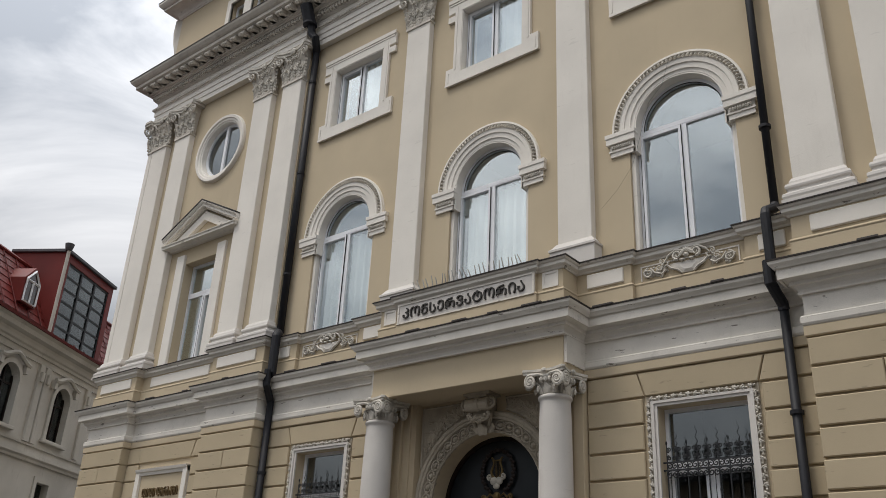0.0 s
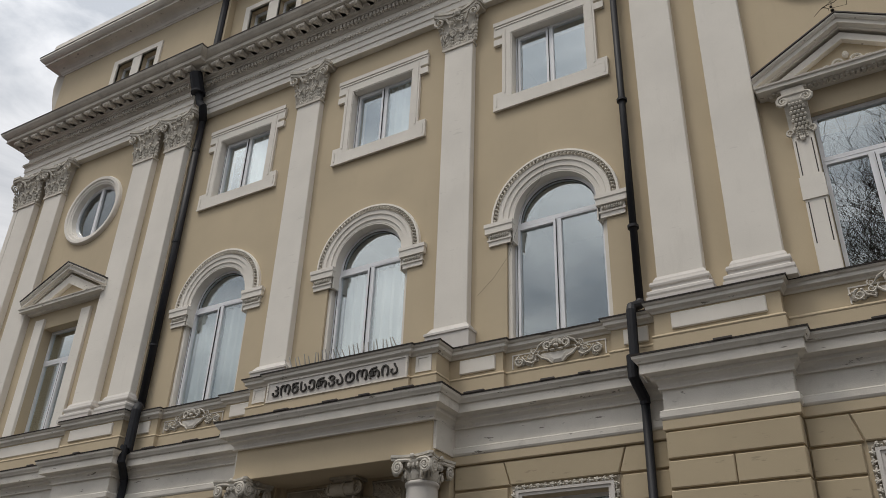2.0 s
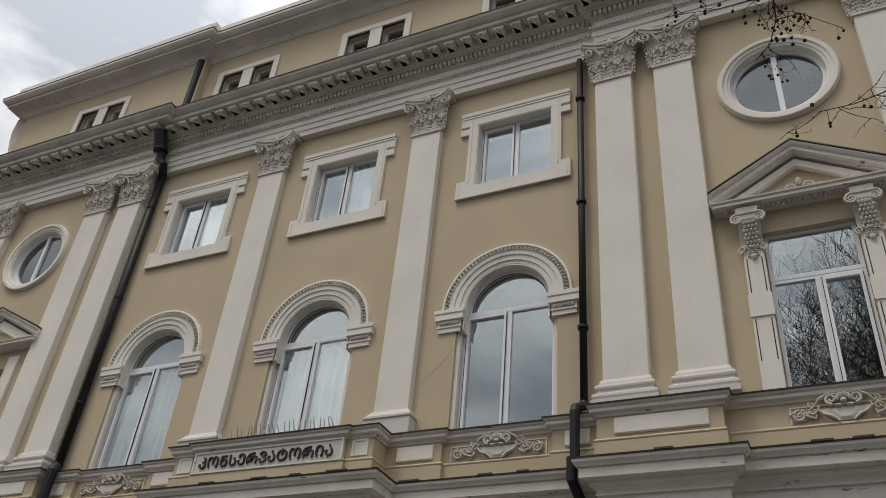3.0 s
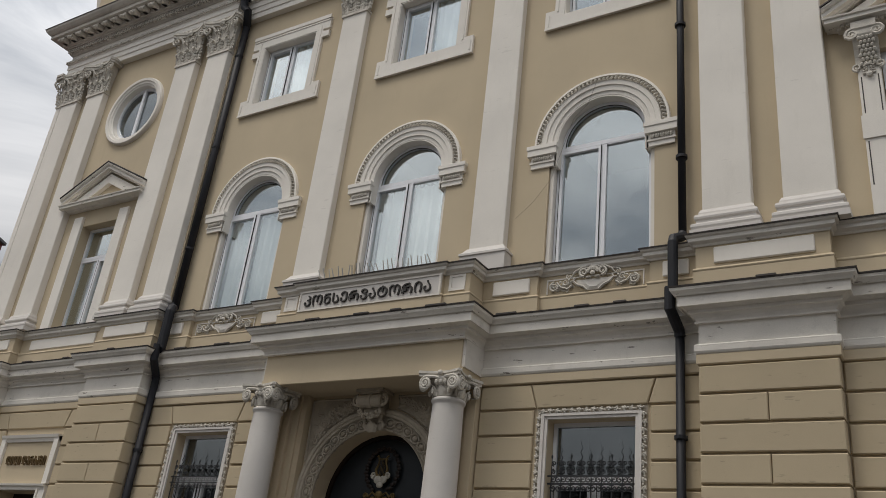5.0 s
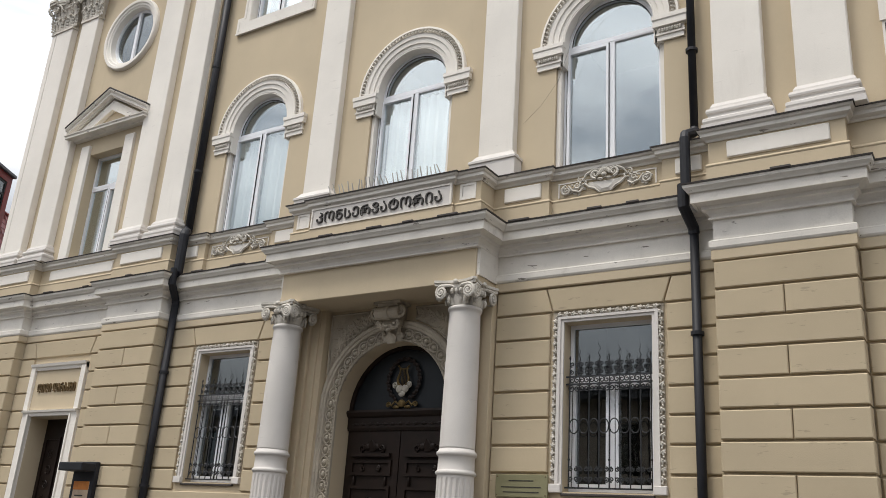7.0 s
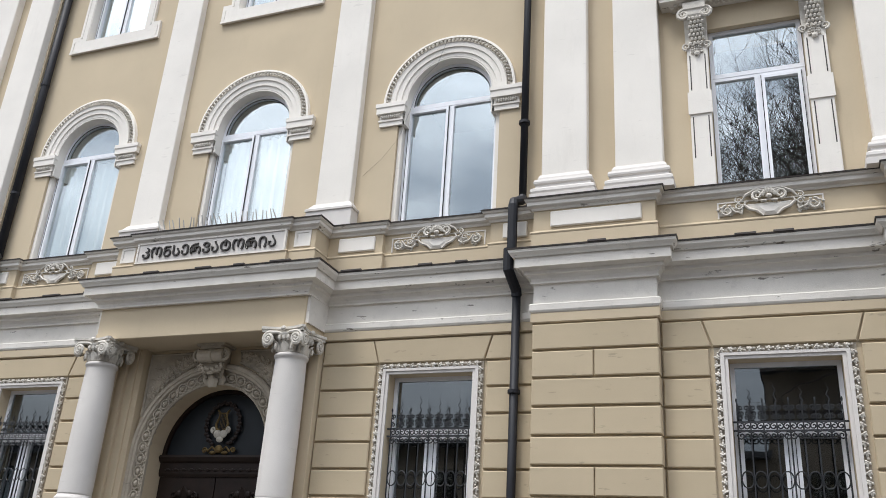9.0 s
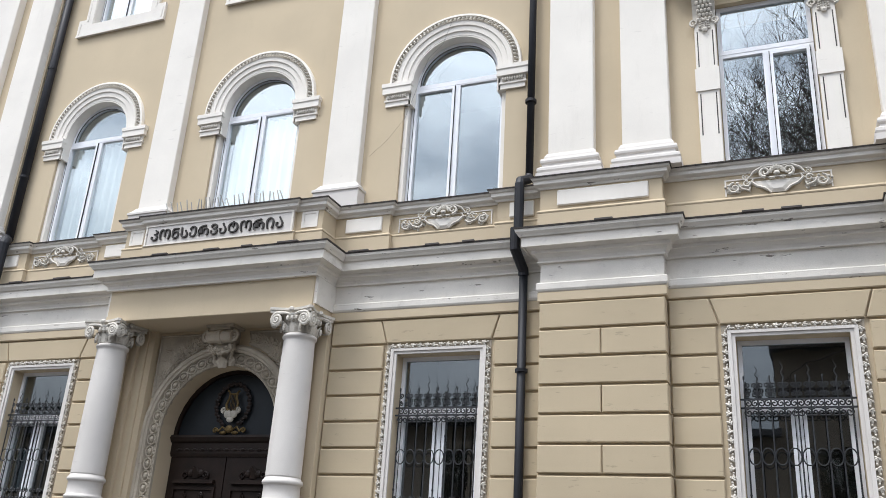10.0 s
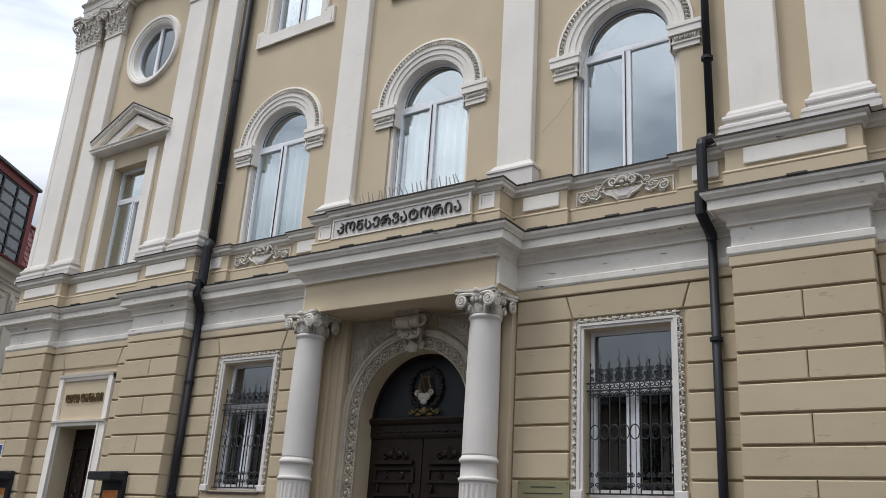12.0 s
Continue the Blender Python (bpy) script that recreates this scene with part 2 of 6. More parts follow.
def boxes(*args):
    bm = bmesh.new()
    for a in args:
        box(bm, *a)
    return bm


def bev_box(x0, x1, y0, y1, z0, z1, r=0.012, seg=1):
    bm = boxes((x0, x1, y0, y1, z0, z1))
    bmesh.ops.bevel(bm, geom=bm.edges[:], offset=r, segments=seg, affect="EDGES", profile=0.5)
    return bm


def moulding(profile, path, bm=None):
    """Sweeps a profile of (out, z) along a plan path that runs with the outside on its right; mitred corners, capped ends."""
    bm = bm or bmesh.new()
    n = len(path)
    normals = []
    for a, b in zip(path, path[1:]):
        d = Vector((b[0] - a[0], b[1] - a[1])).normalized()
        normals.append(Vector((d.y, -d.x)))
    rows = []
    for i, p in enumerate(path):
        n1, n2 = normals[max(0, i - 1)], normals[min(n - 2, i)]
        off = (n1 + n2) / (1 + n1.dot(n2))
        rows.append([bm.verts.new((p[0] + off.x * o, p[1] + off.y * o, z)) for o, z in profile])
    k = len(profile)
    for r, s in zip(rows, rows[1:]):
        for j in range(k):
            bm.faces.new((r[j], s[j], s[(j + 1) % k], r[(j + 1) % k]))
    bm.faces.new(rows[0])
    bm.faces.new(list(reversed(rows[-1])))
    return bm


def tube(bm, pts, r, sides=6, close=False):
    """A round bar along points; r is one radius or one for each point."""
    pts = [Vector(p) for p in pts]
    rings, n = [], len(pts)
    up = None
    for i, p in enumerate(pts):
        a = pts[(i - 1) % n] if (close or i) else p
        b = pts[(i + 1) % n] if (close or i < n - 1) else p
        t = (b - a).normalized()
        if up is None:
            up = Vector((0, 0, 1)) if abs(t.z) < 0.9 else Vector((1, 0, 0))
        side = t.cross(up)
        if side.length < 1e-4:
            side = t.cross(Vector((0.3, 1, 0.2)))
        side.normalize()
        up = side.cross(t).normalized()
        rr = r[i] if isinstance(r, (list, tuple)) else r
        rings.append([bm.verts.new(p + (side * math.cos(k) + up * math.sin(k)) * rr) for k in (2 * math.pi * j / sides for j in range(sides))])
    pairs = list(zip(rings, rings[1:])) + ([(rings[-1], rings[0])] if close else [])
    for u, v in pairs:
        for j in range(sides):
            bm.faces.new((u[j], u[(j + 1) % sides], v[(j + 1) % sides], v[j]))
    if not close:
        bm.faces.new(list(reversed(rings[0])))
        bm.faces.new(rings[-1])


def extrude_x(profile, x0, x1, bm=None):
    """A (y, z) outline drawn out from x0 to x1."""
    bm = bm or bmesh.new()
    a = [bm.verts.new((x0, y, z)) for y, z in profile]
    b = [bm.verts.new((x1, y, z)) for y, z in profile]
    for i in range(len(a)):
        j = (i + 1) % len(a)
        bm.faces.new((a[i], a[j], b[j], b[i]))
    bm.faces.new(a)
    bm.faces.new(b)
    return bm


def lathe(bm, prof, cx, cy, sides=28, flute=0.0, nfl=20):
    rings = []
    for r, z in prof:
        rings.append([bm.verts.new((cx + r * math.cos(2 * math.pi * j / sides), cy + r * math.sin(2 * math.pi * j / sides), z)) for j in range(sides)])
    for u, v in zip(rings, rings[1:]):
        for j in range(sides):
            bm.faces.new((u[j], u[(j + 1) % sides], v[(j + 1) % sides], v[j]))
    bm.faces.new(list(reversed(rings[0])))
    bm.faces.new(rings[-1])


def blob(bm, c, rx, ry, rz, u=8, v=5):
    m = Matrix.Translation(c) @ Matrix.Diagonal((rx, ry, rz, 1))
    bmesh.ops.create_uvsphere(bm, u_segments=u, v_segments=v, radius=1, matrix=m)


def spiral(cx, cz, r0, turns, start, y, grow=0.22, side=1, n=22, dy=0.0):
    """Points of a scroll that winds inwards, in the plane of the wall."""
    out = []
    for i in range(n + 1):
        t = i / n
        r = r0 * (1 - t) ** 0.9 + r0 * grow * t * 0.6
        a = start + side * turns * 2 * math.pi * t
        out.append((cx + r * math.cos(a), y - dy * t, cz + r * math.sin(a)))
    return out


def wall(x0, x1, z0, z1, y, depth, openings):
    """A wall with its outer face at y and real openings: (kind, cx, half, z0, z1); an arch springs at z1 - half, a round has its middle at z0."""
    bm = bmesh.new()
    rects = []
    for kind, cx, h, a, b in openings:
        rects.append((cx - h, cx + h, a - h if kind == "round" else a, a + h if kind == "round" else b))
    xs = sorted({x0, x1, *[v for r in rects for v in r[:2] if x0 < v < x1]})
    zs = sorted({z0, z1, *[v for r in rects for v in r[2:] if z0 < v < z1]})
    hole = lambda x, z: any(r[0] < x < r[1] and r[2] < z < r[3] for r in rects)
    for xa, xb in zip(xs, xs[1:]):
        for za, zb in zip(zs, zs[1:]):
            if not hole((xa + xb) / 2, (za + zb) / 2):
                box(bm, xa, xb, y, y + depth, za, zb)
    for kind, cx, h, a, b in openings:
        arcs = []
        if kind == "arch":
            arcs = [(cx, b - h, 0), (cx, b - h, 1)]
        elif kind == "round":
            arcs = [(cx, a, q) for q in range(4)]
        for ax, az, q in arcs:
            n = 10
            pts = [(ax + h * math.cos(math.pi / 2 * (q + i / n)), az + h * math.sin(math.pi / 2 * (q + i / n))) for i in range(n + 1)]
            corner = (ax + h * (1 if q in (0, 3) else -1), az + h * (1 if q in (0, 1) else -1))
            f = [bm.verts.new((px, y, pz)) for px, pz in pts]
            g = [bm.verts.new((px, y + depth, pz)) for px, pz in pts]
            cf, cg = bm.verts.new((corner[0], y, corner[1])), bm.verts.new((corner[0], y + depth, corner[1]))
            for i in range(n):
                bm.faces.new((cf, f[i], f[i + 1]))
                bm.faces.new((cg, g[i + 1], g[i]))
                bm.faces.new((f[i], g[i], g[i + 1], f[i + 1]))
    bmesh.ops.remove_doubles(bm, verts=bm.verts[:], dist=1e-5)
    return bm


def arch_band(cx, cz, r0, r1, y0, y1, a0=0.0, a1=math.pi, n=28, bm=None):
    """A flat curved band between two radii, from y0 (front) back to y1."""
    bm = bm or bmesh.new()
    rows = []
    for i in range(n + 1):
        a = a0 + (a1 - a0) * i / n
        c, s = math.cos(a), math.sin(a)
        rows.append([bm.verts.new((cx + r * c, y, cz + r * s)) for r, y in ((r0, y0), (r1, y0), (r1, y1), (r0, y1))])
    full = abs(a1 - a0 - 2 * math.pi) < 1e-6
    for u, v in zip(rows, rows[1:]):
        for j in range(4):
            bm.faces.new((u[j], u[(j + 1) % 4], v[(j + 1) % 4], v[j]))
    if not full:
        bm.faces.new(rows[0])
        bm.faces.new(list(reversed(rows[-1])))
    else:
        bmesh.ops.remove_doubles(bm, verts=bm.verts[:], dist=1e-5)
    return bm


def arch_profile(cx, cz, prof, a0=0.0, a1=math.pi, n=32, bm=None):
    """Sweeps a closed profile of (radius, y) round an arch."""
    bm = bm or bmesh.new()
    rows = []
    for i in range(n + 1):
        a = a0 + (a1 - a0) * i / n
        rows.append([bm.verts.new((cx + r * math.cos(a), y, cz + r * math.sin(a))) for r, y in prof])
    k = len(prof)
    for u, v in zip(rows, rows[1:]):
        for j in range(k):
            bm.faces.new((u[j], u[(j + 1) % k], v[(j + 1) % k], v[j]))
    if abs(a1 - a0 - 2 * math.pi) > 1e-6:
        bm.faces.new(rows[0])
        bm.faces.new(list(reversed(rows[-1])))
    else:
        bmesh.ops.remove_doubles(bm, verts=bm.verts[:], dist=1e-5)
    return bm


def leaf(bm, base, w, h, out, lean=0.0, lobes=5, tilt=0.0):
    """A carved leaf that stands on base (x, y, z), bulges and curls outwards (towards -y) at its tip."""
    nu, nv = 4, 7
    for thick in (0.0, 0.014):
        grid = []
        for j in range(nv + 1):
            t = j / nv
            half = w / 2 * (0.72 + 0.42 * math.sin(math.pi * min(1, t * 1.05)) - 0.62 * t ** 3) * (1 + 0.10 * math.cos(lobes * 2 * math.pi * t))
            o = out * (0.18 + 0.20 * math.sin(math.pi * t) + 0.75 * t ** 3)
            z = h * (math.sin(t * 1.75) / math.sin(1.75 * 0.9)) * 0.98 if t > 0.9 else h * t * 1.02
            row = []
            for i in range(nu + 1):
                s = 2 * i / nu - 1
                ridge = 0.22 * out * (1 - abs(s)) + (0.10 * out if i % 2 else 0)
                lx = s * half + lean * t * h
                x = base[0] + lx * math.cos(tilt) - z * math.sin(tilt)
                zz = base[2] + z * math.cos(tilt) + lx * math.sin(tilt)
                row.append(bm.verts.new((x, base[1] - o - ridge + thick, zz)))
            grid.append(row)
        for a, b in zip(grid, grid[1:]):
            for i in range(nu):
                bm.faces.new((a[i], a[i + 1], b[i + 1], b[i]))


def acanthus(bm, base, w, h, out, lean=0.0):
    """A deeply carved leaf: a spine with pairs of lobes and a tip that curls forward."""
    bx, by, bz = base
    for j in range(4):
        t = (j + 0.6) / 4.2
        o = by - out * (0.15 + 0.45 * t * t)
        half = w * (0.34 - 0.10 * t)
        for s in (-1, 1):
            blob(bm, (bx + s * half + lean * t * h, o, bz + h * t), w * 0.15, 0.022, h * 0.115, 6, 4)
            blob(bm, (bx + s * half * 0.45 + lean * t * h, o - 0.014, bz + h * (t + 0.03)), w * 0.10, 0.022, h * 0.12, 6, 4)
    tube(bm, [(bx + lean * t * h, by - out * (0.2 + 0.5 * t * t) - 0.012, bz + h * t) for t in (0, 0.3, 0.6, 0.9)], [w * 0.09, w * 0.08, w * 0.07, w * 0.06], 5)
    blob(bm, (bx + lean * h, by - out, bz + h * 0.95), w * 0.24, out * 0.32, h * 0.085, 7, 5)
    blob(bm, (bx + lean * h, by - out * 1.12, bz + h * 0.86), w * 0.15, out * 0.16, h * 0.07, 6, 4)


def text_mesh(name, body, height, mat, parent, at, extrude=0.012, offset=0.0, width=None, label=""):
    """Raised lettering on the wall, centred at a place, facing the street."""
    cu = bpy.data.curves.new(name, "FONT")
    cu.body, cu.size, cu.extrude, cu.offset = body, 1.0, 0.02, offset
    cu.align_x, cu.align_y = "CENTER", "CENTER"
    tmp = bpy.data.objects.new(name, cu)
    scene.collection.objects.link(tmp)
    bpy.context.view_layer.update()
    me = bpy.data.meshes.new_from_object(tmp.evaluated_get(bpy.context.evaluated_depsgraph_get()))
    bpy.data.objects.remove(tmp)
    bpy.data.curves.remove(cu)
    co = np.array([v.co[:] for v in me.vertices])
    lo, hi = co.min(0), co.max(0)
    sx = (width / (hi[0] - lo[0])) if width else height / (hi[1] - lo[1])
    sy = height / (hi[1] - lo[1])
    for v in me.vertices:
        x, y, z = v.co
        v.co = ((x - (lo[0] + hi[0]) / 2) * sx, -(z - lo[2]) * extrude / 0.04, (y - (lo[1] + hi[1]) / 2) * sy)
    me.materials.clear()
    me.materials.append(mat)
    ob = new(name, me)
    ob.parent = parent
    ob.location = at
    return tagged(ob, label)


# ---- ground, street ----
XE = 12.14          # end of the facade
MAIN, BAY, PIER = 0.0, -0.16, -0.37
D = 3.92            # spacing of the three middle bays
RC = 8.88           # middle of each end block

bm = bmesh.new()
bmesh.ops.create_grid(bm, x_segments=4, y_segments=4, size=400)
tagged(part("ground", bm, ASPHALT), "dark grey asphalt street and ground around", "ground", kind="structure").location = (0, 0, -0.13)
tagged(part("pavement", bev_box(-40, 40, -3.2, -0.3, -0.14, 0.0, 0.02), PAVING), "grey paved footpath along the yellow facade", "pavement", kind="structure")
tagged(part("pavement", bev_box(-40, 40, -15.5, -10.2, -0.14, 0.0, 0.02), PAVING), "grey paved footpath on the far side", "pavement", kind="structure")

# ---- the conservatory: walls ----
B = thing("conservatory_building", "four-storey ochre and white stucco conservatory with pilasters", "building")
arch_open = [("arch", k * D, 0.80, 9.30, 10.615) for k in (-1, 0, 1)] + [("rect", k * D, 0.925, 7.40, 9.39) for k in (-1, 0, 1)]
mid_open = [("rect", k * D, 0.79, 12.66, 14.29) for k in (-1, 0, 1)]
part("wall", wall(-5.62, 5.62, -0.1, 6.55, MAIN, 0.5, [("rect", -D, 0.675, 2.50, 4.95), ("rect", D, 0.675, 2.50, 4.95), ("rect", 0, 1.47, -0.1, 5.56)]), OCHRE, B, "ochre stucco ground-floor wall")
part("wall", wall(-5.62, 5.62, 6.55, 16.5, MAIN, 0.5, arch_open + mid_open), OCHRE, B, "smooth ochre stucco upper wall")
for s in (-1, 1):
    xa, xb = sorted((s * 5.62, s * XE))
    low = [("rect", RC, 0.685, 2.50, 4.95)] if s > 0 else [("rect", -RC, 0.74, -0.1, 3.80)]
    part("wall", wall(xa, xb, -0.1, 6.55, BAY, 0.66, low), OCHRE, B, "ochre stucco ground-floor wall")
    part("wall", wall(xa, xb, 6.55, 16.5, BAY, 0.66, [("rect", s * RC, 0.67, 7.40, 10.20), ("round", s * RC, 0.80, 13.44, 0)]), OCHRE, B, "smooth ochre stucco upper wall")
    part("side_wall", boxes((s * XE, s * (XE - 0.5), 0.5, 12.0, -0.1, 16.5)), OCHRE, B)
part("rear_wall", boxes((-XE, XE, 12.0, 12.4, -0.1, 16.5)), OCHRE, B)
# closed rooms behind the windows, their dimness painted in with dark plaster
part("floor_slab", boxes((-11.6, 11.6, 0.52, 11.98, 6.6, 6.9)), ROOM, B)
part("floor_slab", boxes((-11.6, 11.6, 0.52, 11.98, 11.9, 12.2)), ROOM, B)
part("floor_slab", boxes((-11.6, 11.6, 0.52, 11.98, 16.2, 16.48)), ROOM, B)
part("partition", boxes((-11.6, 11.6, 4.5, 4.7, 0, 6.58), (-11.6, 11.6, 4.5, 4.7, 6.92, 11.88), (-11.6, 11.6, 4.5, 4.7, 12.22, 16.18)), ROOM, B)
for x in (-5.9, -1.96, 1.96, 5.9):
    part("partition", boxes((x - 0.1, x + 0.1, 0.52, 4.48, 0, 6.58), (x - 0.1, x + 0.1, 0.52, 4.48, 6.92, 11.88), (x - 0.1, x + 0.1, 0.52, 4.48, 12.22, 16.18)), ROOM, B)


def mirrored(right):
    """A plan path for the whole front from its right half, given from the middle outwards."""
    return [(-x, y) for x, y in reversed(right)] + list(right)


# ground-floor frieze, cornice, parapet
GR = [(2.02, -0.02), (5.62, -0.02), (5.62, PIER), (7.32, PIER), (7.32, BAY), (10.44, BAY), (10.44, PIER), (XE, PIER), (XE, 8)]
FRIEZE = [(-0.06, 5.655), (0.03, 5.655), (0.055, 5.672), (0.07, 5.70), (0.07, 5.785), (0.055, 5.80), (0.02, 5.815), (0.02, 6.10), (-0.06, 6.10)]
CORN = [(-0.06, 6.100), (0.062, 6.100), (0.062, 6.128), (0.045, 6.132), (0.062, 6.175), (0.10, 6.215), (0.135, 6.225), (0.135, 6.275), (0.22, 6.315), (0.22, 6.30), (0.25, 6.30), (0.25, 6.455),
        (0.275, 6.445), (0.29, 6.47), (0.325, 6.51), (0.335, 6.55), (-0.06, 6.56)]
for path in (GR, [(-x, y) for x, y in reversed(GR)]):
    part("plain_band", moulding([(-0.06, 5.515), (0.035, 5.515), (0.05, 5.53), (0.05, 5.655), (-0.06, 5.655)], path), OCHRE, B)
part("frieze", moulding(FRIEZE, GR), LEDGE, B, "white plaster frieze band")
part("frieze", moulding(FRIEZE, [(-x, y) for x, y in reversed(GR)]), LEDGE, B, "white plaster frieze band")
PORT = [(0, -0.65), (2.02, -0.65)]
part("string_cornice", moulding(CORN, mirrored(PORT[1:] + GR)), LEDGE, B, "weathered white string cornice")
part("flashing", moulding([(-0.05, 6.562), (0.345, 6.552), (0.350, 6.575), (-0.05, 6.62)], mirrored(PORT[1:] + GR)), FLASH, B, "dark metal flashing on the ledge")

random.seed(41)
for x in [i * 0.93 + random.uniform(-0.3, 0.3) for i in range(-12, 13)]:
    yy = -0.65 if abs(x) < 1.9 else (-0.02 if abs(x) < 5.4 else (PIER if abs(x) < 7.2 else BAY))
    w = random.uniform(0.08, 0.20)
    if all(abs(abs(x) - e) > 0.35 for e in (2.02, 5.62, 7.32, 10.44)) and abs(x) < 10:
        part("flashing_tab", bev_box(x - w, x + w, yy - 0.36, yy - 0.30, 6.565, 6.60, 0.006), FLASH, B)
PAR = [(1.50, -0.64), (1.50, -0.585), (2.0, -0.585), (2.0, -0.15), (2.99, -0.15), (2.99, -0.06), (4.83, -0.06), (4.83, -0.15), (5.58, -0.15), (5.58, -0.40),
       (7.36, -0.40), (7.36, -0.20), (10.40, -0.20), (10.40, -0.40), (XE + 0.02, -0.40), (XE + 0.02, 8)]
part("parapet", moulding([(-0.04, 6.58), (0.03, 6.58), (0.03, 6.885), (0.0, 6.905), (0.0, 7.28), (-0.04, 7.28)], mirrored(PAR)), OCHRE, B, "ochre parapet below the windows")
part("parapet_line", moulding([(0.0, 6.888), (0.034, 6.888), (0.040, 6.905), (0.026, 6.93), (0.0, 6.945)], mirrored(PAR)), OCHRE, B)
part("parapet_cap", moulding([(-0.04, 7.27), (0.02, 7.27), (0.035, 7.30), (0.075, 7.325), (0.085, 7.335), (0.085, 7.385), (0.11, 7.40), (0.125, 7.43), (-0.04, 7.435)], mirrored(PAR)), LEDGE, B, "weathered white parapet cap")
part("flashing", moulding([(-0.04, 7.432), (0.135, 7.428), (0.14, 7.45), (-0.04, 7.47)], mirrored(PAR)), FLASH, B, "dark metal flashing on the ledge")
fill = []
for (xa, ya), (xb, yb) in zip(mirrored(PAR), mirrored(PAR)[1:]):
    if abs(xa - xb) > 0.1 and yb < 1:
        back = 0.0 if abs((xa + xb) / 2) < 5.6 else BAY
        fill.append((xa + 0.035, xb - 0.035, ya + 0.03, back - 0.002, 6.5, 7.44))
part("parapet_core", boxes(*fill), FLASH, B)


def panel(x0, x1, z0, z1, y, proud=0.035, label="raised white panel"):
    bm = bev_box(x0, x1, y - proud, y + 0.02, z0, z1, 0.014)
    part("panel", bm, WHITE, B, label)


for s in (-1, 1):
    for a, b, y in ((2.20, 2.86, -0.15), (5.03, 5.42, -0.15), (5.84, 7.17, -0.40), (10.59, 11.94, -0.40)):
        xa, xb = sorted((s * a, s * b))
        panel(xa, xb, 6.985, 7.235, y)
    # framed small square beside the sign
    cx = s * 1.76
    part("panel", boxes((cx - 0.15, cx + 0.15, -0.60, -0.57, 6.98, 7.03), (cx - 0.15, cx + 0.15, -0.60, -0.57, 7.22, 7.26),
                        (cx - 0.15, cx - 0.105, -0.60, -0.57, 7.03, 7.22), (cx + 0.105, cx + 0.15, -0.60, -0.57, 7.03, 7.22), (cx - 0.1, cx + 0.1, -0.592, -0.57, 7.035, 7.215)), WHITE, B, "small framed square panel")
panel(-10.05, -7.72, 6.985, 7.235, -0.20, 0.02)


